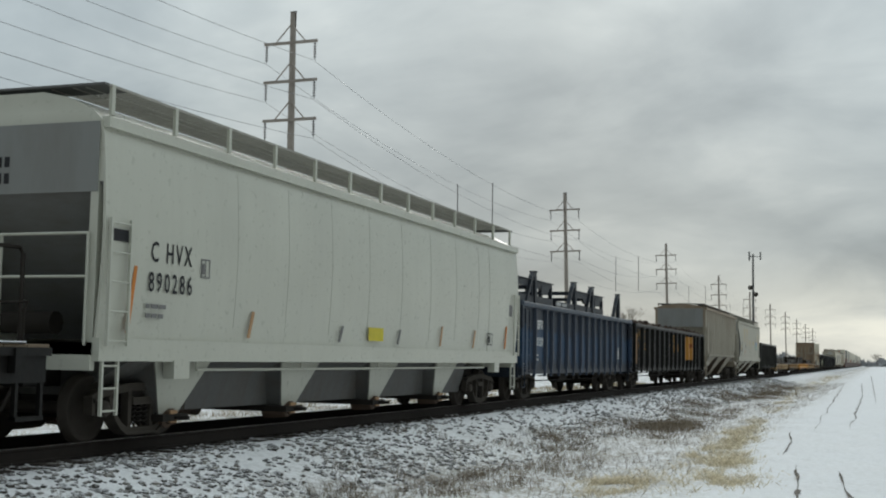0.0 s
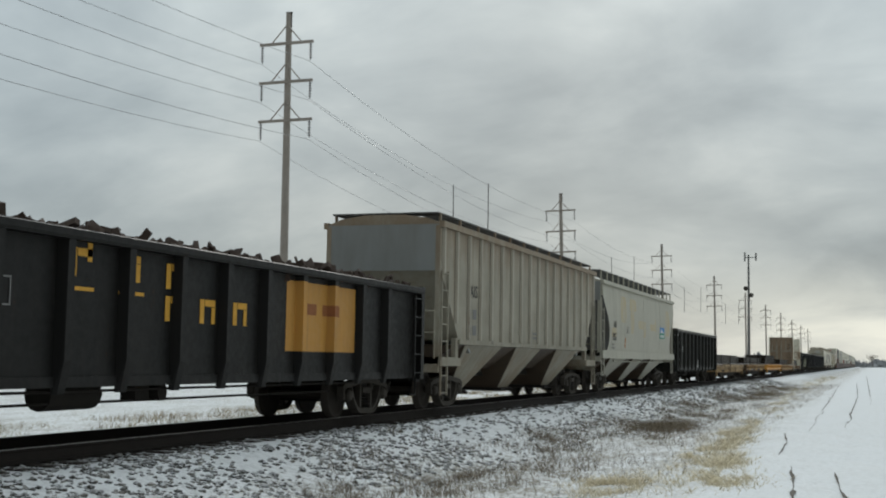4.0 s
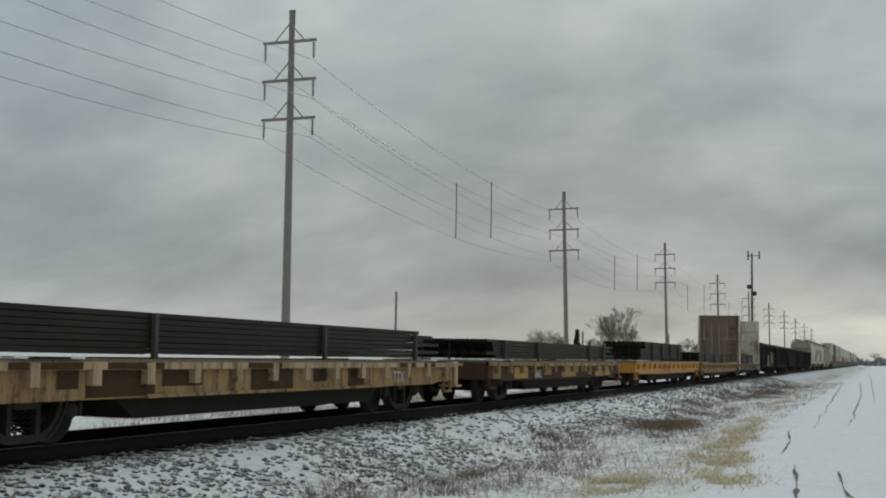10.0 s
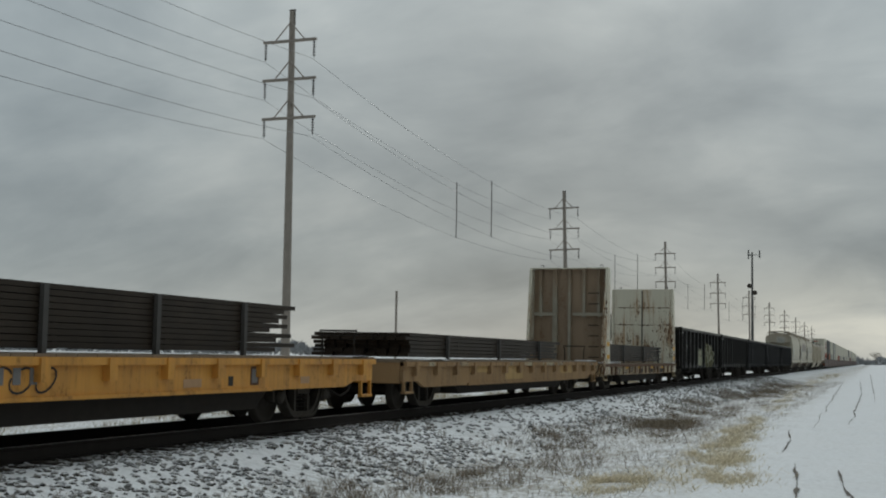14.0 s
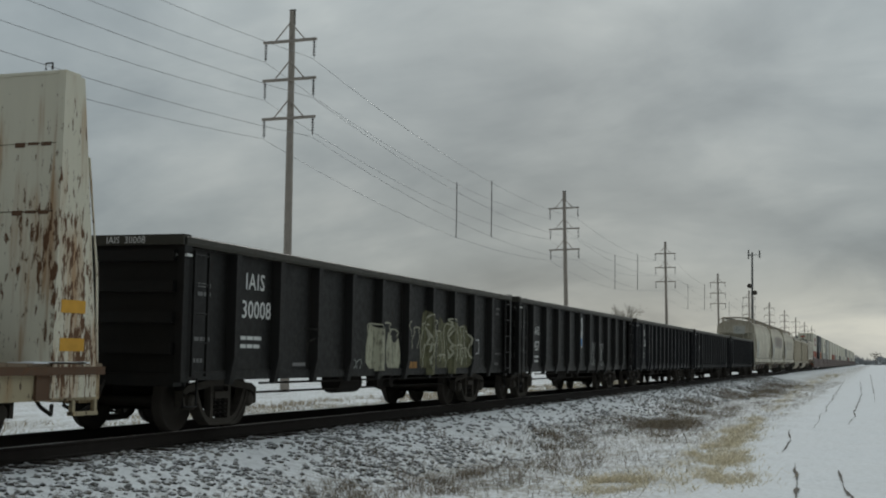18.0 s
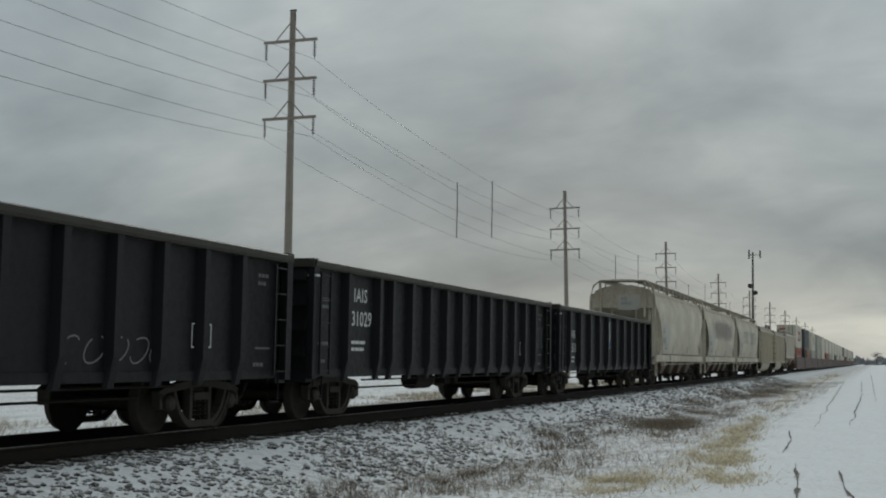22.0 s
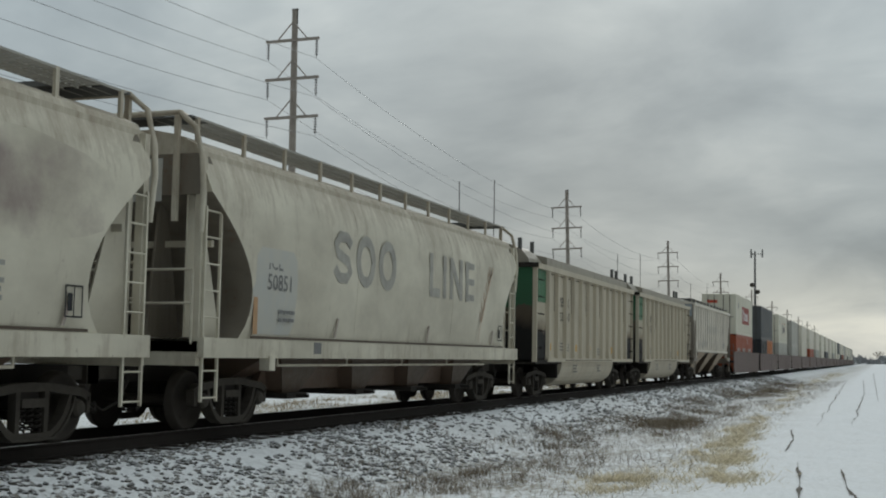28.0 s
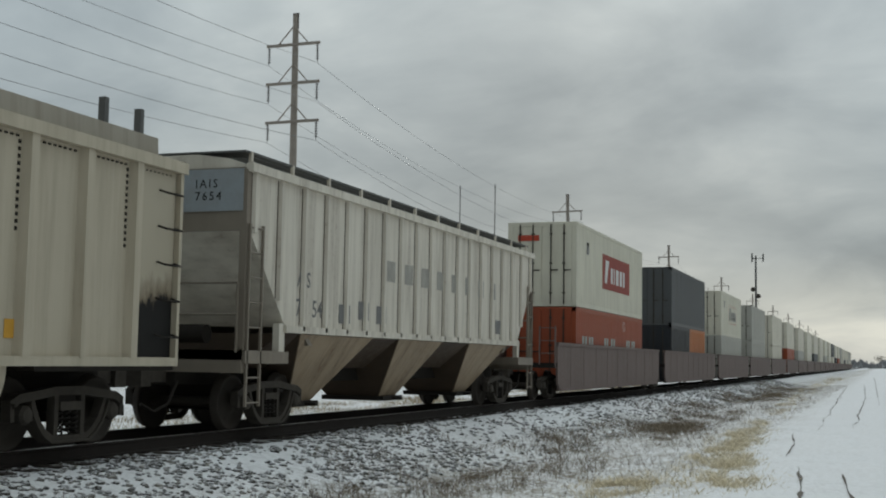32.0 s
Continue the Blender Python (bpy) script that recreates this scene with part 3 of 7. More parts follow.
# ---- track ----
def build_track():
    prof = [(-0.075, -0.19), (-0.075, -0.178), (-0.012, -0.155), (-0.012, -0.045), (-0.036, -0.03), (-0.036, -0.006), (-0.028, 0.0), (0.028, 0.0), (0.036, -0.006), (0.036, -0.03), (0.012, -0.045), (0.012, -0.155), (0.075, -0.178), (0.075, -0.19)]
    for x in (-0.7535, 0.7535):
        m = Mesh()
        m.extrude_y([(x + a, b) for a, b in prof], -150, 2500)
        rail = part("rail", m, RAILM, None)
        tagged(rail, "brown steel rail with a worn bright head", "rail", "rails of the line", "structure")
        h = Mesh()
        h.box(x - 0.027, x + 0.027, -150, 2500, 0.0, 0.0015)
        part("rail_head", h, TREAD, rail)
    tie = Mesh().box(-1.3, 1.3, -0.115, 0.115, -0.36, -0.192).data("tie", TIEM)
    bed = empty("tie_row", "dark creosoted ties half buried in ballast", "railway ties")
    tagged(bed, kind="structure")
    for k in range(280):
        part("tie", tie, None, bed, at=pose(0.02 * math.sin(k * 7.7), 4 + k * 0.52, 0, 0, 0, 0.8 * math.sin(k * 3.1)))


build_track()


def build_ballast():
    """Loose stones on the near shoulder, the nearest part of it."""
    rng = random.Random(5)
    m = Mesh()
    shapes = []
    for k in range(12):
        pts = []
        for dz, r in ((-0.5, 0.75), (0.35, 0.85)):
            a0 = rng.random() * 6
            pts += [(r * math.cos(a0 + 1.5708 * j) * rng.uniform(0.7, 1.2), r * math.sin(a0 + 1.5708 * j) * rng.uniform(0.7, 1.2), dz + rng.uniform(-0.2, 0.2)) for j in range(4)]
        pts.append((rng.uniform(-0.2, 0.2), rng.uniform(-0.2, 0.2), 0.9))
        shapes.append(pts)
    faces = [(0, 1, 5, 4), (1, 2, 6, 5), (2, 3, 7, 6), (3, 0, 4, 7), (4, 5, 8), (5, 6, 8), (6, 7, 8), (7, 4, 8)]
    for k in range(25000):
        y = 7 + 110 * rng.random() ** 1.5
        x = rng.uniform(0.95, 4.9)
        if x > 3.6 and rng.random() < (x - 3.6) * 0.8:
            continue
        if noise.noise((x * 1.1, y * 0.6, 2)) + 0.6 * noise.noise((x * 3.1, y * 1.7, 9)) < -0.55 + 0.6 * rng.random() or (y > 24 and rng.random() < 0.6):
            continue
        s = rng.choice((rng.uniform(0.024, 0.045), rng.uniform(0.04, 0.072))) * (1 + y / 160)
        a = rng.random() * 6.28
        c, sn = math.cos(a) * s, math.sin(a) * s
        z = ground_height(x, y) - 0.004
        m.add([(x + px * c - py * sn, y + px * sn + py * c, z + pz * s * 0.7) for px, py, pz in shapes[k % 12]], faces)
    me = m.raw("ballast_stones", BALLASTM)
    tagged(new("ballast_stones", me), "grey ballast stones poking through thin snow", "ballast", kind="stuff")


def ballast_material():
    m, tr, b = material("loose_ballast", 0.9)
    geo = node(tr, "ShaderNodeNewGeometry")
    c = ramp(tr, geo.outputs["Random Per Island"], [(0.0, (0.045, 0.042, 0.036)), (0.5, (0.085, 0.078, 0.068)), (0.8, (0.15, 0.138, 0.12)), (1.0, (0.26, 0.24, 0.21))])
    n = noise_of(tr, coords(tr), 30, 4)
    # a dusting of snow lies on the upper faces
    sep = node(tr, "ShaderNodeSeparateXYZ")
    tr.links.new(geo.outputs["Normal"], sep.inputs[0])
    dust = ramp(tr, sep.outputs[2], [(0.66, (0, 0, 0)), (0.93, (0.75, 0.75, 0.75))])
    d2 = node(tr, "ShaderNodeMath", operation="MULTIPLY")
    tr.links.new(dust, d2.inputs[0])
    tr.links.new(ramp(tr, n, [(0.34, (0, 0, 0)), (0.5, (1, 1, 1))]), d2.inputs[1])
    tr.links.new(blend(tr, d2.outputs[0], c, (0.75, 0.76, 0.78)), b.inputs["Base Color"])
    return m


BALLASTM = ballast_material()
build_ballast()


def grass_material(name, low, high):
    m, tr, b = material(name, 0.9)
    geo = node(tr, "ShaderNodeNewGeometry")
    tr.links.new(ramp(tr, geo.outputs["Random Per Island"], [(0.0, low), (1.0, high)]), b.inputs["Base Color"])
    return m


STRAW = grass_material("straw_grass", (0.50, 0.42, 0.28), (0.80, 0.71, 0.52))
WEED = grass_material("brown_weeds", (0.08, 0.062, 0.046), (0.31, 0.25, 0.18))


FARWEED = grass_material("far_side_weeds", (0.17, 0.13, 0.085), (0.55, 0.46, 0.31))


def straw_x(y):
    """The middle of the strip of straw grass, which bends away towards the line."""
    marks = ((0, 9.3), (17, 8.7), (27, 7.8), (40, 7.3), (56, 6.8), (104, 5.4), (175, 4.8), (400, 4.9))
    for (ya, xa), (yb, xb) in zip(marks, marks[1:]):
        if y <= yb:
            return xa + (xb - xa) * (y - ya) / (yb - ya)
    return 5.0


def blades(name, label, mat, count, place, height, width, seed, lean=0.5):
    rng = random.Random(seed)
    m = Mesh()
    made = 0
    while made < count:
        x, y = place(rng)
        if x is None:
            continue
        made += 1
        z = ground_height(x, y) - 0.01
        h = height * rng.uniform(0.4, 1.2)
        a, w = rng.random() * 6.28, width * (0.7 + 0.6 * rng.random()) * (1 + y / 60)
        lx, ly = lean * h * rng.gauss(0, 0.6), lean * h * rng.gauss(0, 0.6)
        ca, sa = math.cos(a) * w, math.sin(a) * w
        m.add([(x - ca, y - sa, z), (x + ca, y + sa, z), (x + lx * 0.4 + ca * 0.7, y + ly * 0.4 + sa * 0.7, z + h * 0.6), (x + lx * 0.4 - ca * 0.7, y + ly * 0.4 - sa * 0.7, z + h * 0.6), (x + lx, y + ly, z + h * (1 - 0.2 * rng.random()))],
              [(0, 1, 2, 3), (3, 2, 4)])
    tagged(new(name, m.raw(name, mat)), label, "grass", kind="stuff")


STRAW_MATS = ((7.0, 19.2, 0.36, 0.75), (7.15, 18.2, 0.22, 0.5), (7.55, 25.6, 0.20, 1.6), (7.75, 29.5, 0.22, 2.2), (8.25, 23.2, 0.22, 1.2), (8.55, 19.3, 0.34, 1.0), (7.3, 33.5, 0.3, 2.0))


def straw_place(rng):
    """Loose mats of straw by the ditch, then a strip that thins out with snow between."""
    if rng.random() < 0.50:
        cx, cy, rx, ry = STRAW_MATS[rng.randrange(len(STRAW_MATS))]
        x, y = cx + rng.gauss(0, rx), cy + rng.gauss(0, ry)
        return (x, y) if noise.noise((x * 2.6, y * 0.9, 17)) > -0.25 + 0.3 * rng.random() else (None, None)
    y = 22 + 190 * rng.random() ** 1.6
    x = straw_x(y) + rng.gauss(0, 0.16 + 0.0026 * y)
    return (x, y) if noise.noise((x * 1.3, y * 0.25, 11)) > -0.05 + 0.3 * rng.random() else (None, None)


def weed_clumps():
    """Weeds stand in clumps, thickest along the foot of the ballast."""
    rng = random.Random(44)
    out = []
    while len(out) < 520:
        y = 11 + 95 * rng.random() ** 1.4
        x = 4.7 - 0.006 * y + rng.gauss(0, 0.9)
        if noise.noise((x * 0.5, y * 0.16, 23)) > -0.08 + 0.2 * (rng.random() - 0.5):
            out.append((x, y))
    return out


WEED_CLUMPS = weed_clumps()


def weed_place(rng):
    if rng.random() < 0.12:
        # a beaten-down mat at the foot of the slope
        return 5.0 + rng.gauss(0, 0.5), 37 + rng.gauss(0, 1.6)
    if rng.random() < 0.22:
        y = 11 + 110 * rng.random() ** 1.6
        return rng.uniform(3.2, 8.0), y
    cx, cy = WEED_CLUMPS[int(len(WEED_CLUMPS) * rng.random())]
    r = 0.07 + 0.003 * cy
    return cx + rng.gauss(0, r), cy + rng.gauss(0, r * 1.5)


def far_side_place(rng):
    y = 15 + 90 * rng.random()
    x = -4.2 - 6.5 * rng.random() ** 1.6
    return (x, y) if noise.noise((x * 0.5, y * 0.3, 31)) > -0.12 + 0.2 * rng.random() else (None, None)


blades("straw_grass", "clumps of pale dead straw grass in the snow", STRAW, 12000, straw_place, 0.13, 0.0040, 1, 2.2)
blades("brown_weeds", "thin brown weeds standing in the ditch", WEED, 26000, weed_place, 0.20, 0.0026, 2, 1.2)
blades("trackside_weeds", "dead weeds beyond the rails in patchy snow", FARWEED, 24000, far_side_place, 0.24, 0.005, 3, 1.0)


def build_tyre_marks():
    """Ruts in the field: thin wavering lines of churned soil."""
    rng = random.Random(9)
    for k, (xa, ya, xb, yb) in enumerate(((9.98, 15, 9.50, 22.5), (9.18, 25, 8.64, 34.5), (9.25, 34.5, 7.8, 138), (10.66, 15, 10.26, 21.5), (10.15, 37, 10.1, 78), (10.1, 74, 9.5, 125), (10.85, 60, 10.1, 210))):
        m = Mesh()
        n = int((yb - ya) * 3)
        rows = []
        for i in range(n + 1):
            f = i / n
            y = ya + (yb - ya) * f
            x = xa + (xb - xa) * f + 0.10 * noise.noise((y * 0.22, k * 5, 1)) + 0.03 * noise.noise((y * 1.3, k, 2))
            w = max(0.003, 0.012 + 0.045 * noise.noise((y * 0.7, k * 3, 8))) * min(1, 5 * f, 5 * (1 - f))
            rows += [(x - w, y, ground_height(x, y) + 0.015), (x + w + 0.012 * rng.random(), y, ground_height(x, y) + 0.015)]
        m.add(rows, [(2 * i, 2 * i + 1, 2 * i + 3, 2 * i + 2) for i in range(n)])
        tagged(new("tyre_rut", m.raw("tyre_rut", RUTM)), "dark broken tyre rut in the snowy field", "tyre track", "ruts in the field", "structure")


RUTM = plain("churned_soil", (0.12, 0.105, 0.09), 0.95, var=0.5, scale=20)
build_tyre_marks()


# ---- power line ----
POLE_X = EYE.x - 28.0
ARM_DROP = (1.62, 3.62, 5.62)
POLES = [(55.0, 17.5), (113.2, 15.9), (173.2, 16.6), (235.0, 16.3), (296.0, 16.5), (355.0, 16.5), (416.5, 16.7), (477, 16.5), (538, 16.5), (600, 16.4)]


def build_pole(y, top, lean):
    """Pole of the line: three crossarms with braces and hanging strings."""
    zt = top + EYE.z
    ob = empty("power_pole", "tall weathered wooden power pole with three crossarms", "power pole", "poles along the railway")
    ob.location = (POLE_X + math.tan(radians(-lean)) * zt, y, 0)
    m = Mesh()
    m.tube([(0, 0, -0.8), (0, 0, zt * 0.5), (0, 0, zt)], 0.235, 14, 0.15)
    part("pole", m, POLEWOOD, ob)
    cap = Mesh()
    cap.tube([(0.16, -0.02, zt - 0.75), (0.16, -0.02, zt + 0.06)], 0.03, 5)
    cap.box(-0.16, 0.19, -0.04, 0.04, zt + 0.02, zt + 0.08)
    part("pole_cap", cap, IRON, ob)
    for k, drop in enumerate(ARM_DROP):
        z = zt - drop
        arm = part("crossarm", Mesh().box(-1.5, 1.5, -0.27, -0.17, z - 0.07, z + 0.07), POLEWOOD, ob)
        for s in (-1, 1):
            b = Mesh()
            b.tube([(s * 0.82, -0.22, z + 0.06), (s * 0.05, -0.2, z + 0.92)], 0.035, 5)
            part("brace", b, POLEWOOD, arm)
            st = Mesh()
            st.tube([(s * 1.37, -0.22, z - 0.05), (s * 1.37, -0.22, z - 0.98)], 0.018, 5)
            for d in range(6):
                zz = z - 0.16 - d * 0.135
                st.rings([[(s * 1.37 + r * math.cos(6.2832 * j / 9), -0.22 + r * math.sin(6.2832 * j / 9), zz + dz) for j in range(9)] for r, dz in ((0.03, 0.045), (0.085, 0.0), (0.08, -0.02), (0.03, -0.03))])
            part("insulator_string", st, INSUL, arm)
    ob.rotation_euler = (0, radians(lean), 0)
    return zt


def build_power_line():
    tops = [build_pole(y, t, (-0.46, -1.5, -1.2, -1.0, -0.8)[min(i, 4)]) for i, (y, t) in enumerate(POLES)]
    rows = [(-6.0, tops[0])] + [(y, z) for (y, _), z in zip(POLES, tops)]
    for s in (-1, 1):
        for k, drop in enumerate(ARM_DROP):
            m, pts = Mesh(), []
            for (ya, za), (yb, zb) in zip(rows, rows[1:]):
                sag = 1.3 * ((yb - ya) / 60) ** 2
                for i in range(17 if yb == rows[-1][0] else 16):
                    f = i / 16
                    pts.append((POLE_X + s * 1.37 - 0.03, ya + (yb - ya) * f - 0.22, (za + (zb - za) * f) - drop - 1.0 - sag * 4 * f * (1 - f)))
            m.tube(pts, 0.0125, 4)
            tagged(new("power_line_wire", m.data("power_line_wire", WIRE)), "thin grey sagging overhead wire between poles", "wire", "wires of the power line")
        # upright spacer rods that hold the three wires apart half way between poles
        for i, ((ya, za), (yb, zb)) in enumerate(zip(rows[1:5], rows[2:6])):
            z0, sag, y = (za + zb) / 2 - 1.0, 1.3 * ((yb - ya) / 60) ** 2, (ya + yb) / 2 + 1.4
            m = Mesh()
            m.tube([(POLE_X + s * 1.37 - 0.03, y, z0 - sag - ARM_DROP[0] + 0.1), (POLE_X + s * 1.37 - 0.03, y + 0.05, z0 - sag - ARM_DROP[1]), (POLE_X + s * 1.37 - 0.03, y, z0 - sag - ARM_DROP[2] - 0.1)], 0.035, 5)
            tagged(new("wire_spacer", m.data("wire_spacer", INSUL)), "thin dark upright spacer rod hung between wires", "spacer", "spacers of the power line")


build_power_line()


def build_tower():
    ob = empty("radio_mast", "slim steel radio mast with antennas and round dishes", "mast")
    d, az = 330.0, 5.25
    ob.location = (EYE.x - d * math.sin(radians(az)), d * math.cos(radians(az)), 0)
    top = EYE.z + d * math.tan(radians(4.94))
    m = Mesh()
    m.tube([(0, 0, -0.8), (0, 0, top)], 0.42, 10, 0.22)
    part("shaft", m, GRATE, ob)
    for a in range(3):
        m = Mesh()
        x, y = 1.9 * math.cos(a * 2.094 + 0.1), 1.9 * math.sin(a * 2.094 + 0.1)
        m.tube([(0, 0, top - 0.7), (x, y, top - 0.7)], 0.09, 5)
        m.box(x - 0.18, x + 0.18, y - 0.18, y + 0.18, top - 1.6, top + 0.5)
        part("antenna", m, GRATE, ob)
    for z, s in ((0.70, -1), (0.64, 1)):
        m = Mesh()
        m.rings([[(s * 0.7 + r * math.cos(6.2832 * j / 12), -0.5 + q, top * z + r * math.sin(6.2832 * j / 12)) for j in range(12)] for r, q in ((0.15, 0.5), (0.62, 0.3), (0.62, 0.0), (0.4, -0.15))])
        part("dish", m, IRON, ob)
    # lone thin pole in the field and poles far off
    for az, d, el, r in ((21.73, 130, 2.99, 0.13), (9.0, 190, 1.2, 0.12), (12.95, 150, 1.25, 0.13)):
        m = Mesh()
        m.tube([(0, 0, -0.8), (0, 0, EYE.z + d * math.tan(radians(el)))], r, 7)
        p = new("lone_pole", m.data("lone_pole", POLEWOOD))
        p.location = (EYE.x - d * math.sin(radians(az)), d * math.cos(radians(az)), 0)
        tagged(p, "single thin dark wooden pole in the field", "pole", "lone poles")


build_tower()


# ---- trees ----
def tree(az, d, height, spread_w, seed, name="bare_tree"):
    rng = random.Random(seed)
    ob = empty(name, "leafless winter tree with fine spreading branches", "tree", "bare trees")
    ob.location = (EYE.x - d * math.sin(radians(az)), d * math.cos(radians(az)), -0.75)
    m, twigs = Mesh(), Mesh()
    m.tube([(0, 0, -0.2), (0.1, 0, height * 0.3)], height * 0.022, 7, height * 0.015)

    def grow(p, d0, length, r, depth):
        q = p + d0 * length
        (m if depth < 2 else twigs).tube([p, (p + q) / 2 + Vector((rng.gauss(0, 0.04), rng.gauss(0, 0.04), 0.03)) * length, q], r, 5 if depth < 2 else 3, r * 0.6)
        if depth == 6:
            return
        for _ in range(4 if depth < 3 else 3):
            w = Vector((rng.gauss(0, 1) * spread_w, rng.gauss(0, 1) * spread_w, rng.gauss(0.35, 0.5)))
            grow(p + d0 * length * rng.uniform(0.6, 1.0), (d0 * 1.0 + w * 0.62).normalized(), length * rng.uniform(0.58, 0.8), max(0.010, r * 0.55), depth + 1)

    for _ in range(3):
        grow(Vector((0, 0, height * rng.uniform(0.15, 0.3))), Vector((rng.gauss(0, 0.35), rng.gauss(0, 0.35), 1)).normalized(), height * 0.25, height * 0.0105, 1)
    part("trunk", m, BARK, ob)
    part("crown", twigs.raw("crown", TWIG), None, ob)


def evergreen(az, d, height, seed):
    rng = random.Random(seed)
    ob = empty("evergreen_tree", "small dark conical evergreen tree", "tree", "evergreens")
    ob.location = (EYE.x - d * math.sin(radians(az)), d * math.cos(radians(az)), -0.75)
    t = Mesh()
    t.tube([(0, 0, -0.2), (0, 0, height * 0.9)], 0.14, 6, 0.03)
    part("trunk", t, BARK, ob)
    m = Mesh()
    for k in range(420):
        f = rng.random() ** 0.8
        z, r = height * (0.1 + 0.9 * f), height * 0.24 * (1 - f) + 0.05
        a = rng.random() * 6.28
        r0 = r * rng.uniform(0.2, 1.05)
        x, y, s = r0 * math.cos(a), r0 * math.sin(a), rng.uniform(0.15, 0.4)
        m.add([(x * 0.5, y * 0.5, z + s * 0.5), (x + s * math.sin(a), y - s * math.cos(a), z - s * 0.3), (x * 1.2, y * 1.2, z - s * 0.5), (x - s * math.sin(a), y + s * math.cos(a), z - s * 0.2)], [(0, 1, 2, 3)])
    part("crown", m.raw("crown", NEEDLE), None, ob)


tree(14.75, 170, 7.4, 1.35, 3)
tree(14.25, 172, 7.0, 1.25, 4)
tree(11.45, 180, 11.2, 0.62, 5)
tree(11.05, 176, 8.6, 0.7, 6)
tree(11.9, 176, 8.2, 1.0, 26)
tree(12.4, 190, 6.5, 1.0, 16)
tree(8.1, 260, 7.5, 1.0, 8)
tree(7.6, 262, 6.5, 1.1, 9)
tree(8.6, 258, 6.0, 1.1, 19)
tree(-0.05, 900, 11.5, 1.2, 10)
evergreen(13.21, 165, 5.8, 1)
evergreen(14.45, 160, 3.4, 2)
evergreen(10.6, 170, 3.0, 3)


def far_woods():
    """The woods along the horizon: many small uneven clumps of twigs."""
    rng = random.Random(12)
    m = Mesh()
    for k in range(9000):
        az = rng.uniform(-6, 60)
        d = 1000 + 260 * rng.random()
        top = 4.5 + 8 * max(0, 0.45 + noise.noise((az * 0.35, 0, 4)) + 0.5 * noise.noise((az * 1.6, 0, 9)))
        if az < 22:
            top *= 0.6
        x, y = EYE.x - d * math.sin(radians(az)), d * math.cos(radians(az))
        z = top * rng.random() ** 0.7 - 0.75
        s = rng.uniform(0.8, 2.4)
        m.add([(x + rng.gauss(0, s), y + rng.gauss(0, s), z + rng.gauss(0, s)) for _ in range(3)] + [(x, y, z - s)], [(0, 1, 2), (0, 1, 3), (1, 2, 3)])
    tagged(new("far_woods", m.raw("far_woods", WOODM)), "line of bare woods along the horizon", "woods", kind="stuff")


WOODM = plain("hazy_woods", (0.26, 0.265, 0.27), 1.0, var=0.3, scale=0.05)
far_woods()


# ---- hopper cars ----
OUTLET = paint("red_brown_bay_paint", (0.125, 0.085, 0.062), rust=0.3, grime=0.4)


def skin(levels, w_ends=None):
    """A closed body from levels (z, half width, lower end, upper end), rings one above the other."""
    m = Mesh()
    m.rings([[(-w, a, z), (w, a, z), (w, b, z), (-w, b, z)] for z, w, a, b in levels])
    return m


def roof_walk(car, half, z, mat, x_out=1.02, posts=12, height=0.30, wide=0.30, grate=GRATE):
    """Running boards along both sides of the roof on short posts, with hatch covers between."""
    for s in (-1, 1):
        walkway = Mesh()
        for q in (0.01 - wide, -0.1, 0.1, wide - 0.01):
            walkway.box(s * (x_out + q - 0.015), s * (x_out + q + 0.015), -half + 0.2, half - 0.2, z + height + 0.012, z + height + 0.045)
        for k in range(int((2 * half - 0.4) / 0.13)):
            y = -half + 0.22 + k * 0.13
            walkway.box(s * (x_out - wide), s * (x_out + wide), y, y + 0.06, z + height + 0.02, z + height + 0.04)
        w = part("running_board", walkway, grate, car, "roof walkway grating")
        for k in range(posts):
            y = -half + 0.3 + (2 * half - 0.6) * k / (posts - 1)
            part("post", Mesh().box(s * (x_out + wide - 0.04), s * (x_out + wide + 0.01), y - 0.035, y + 0.035, z - 0.12, z + height + 0.045), mat, w)
    hatch = Mesh()
    hatch.extrude_y([(-0.42, z), (-0.42, z + 0.16), (-0.25, z + 0.24), (0.25, z + 0.24), (0.42, z + 0.16), (0.42, z)], -half + 0.9, half - 0.9)
    part("roof_hatch", hatch, mat, car)
    for s in (-1, 1):
        part("end_walkway", Mesh().box(-x_out - wide, x_out + wide, s * half - s * 0.1, s * half - s * 0.65, z + height + 0.015, z + height + 0.045), GRATE, car)


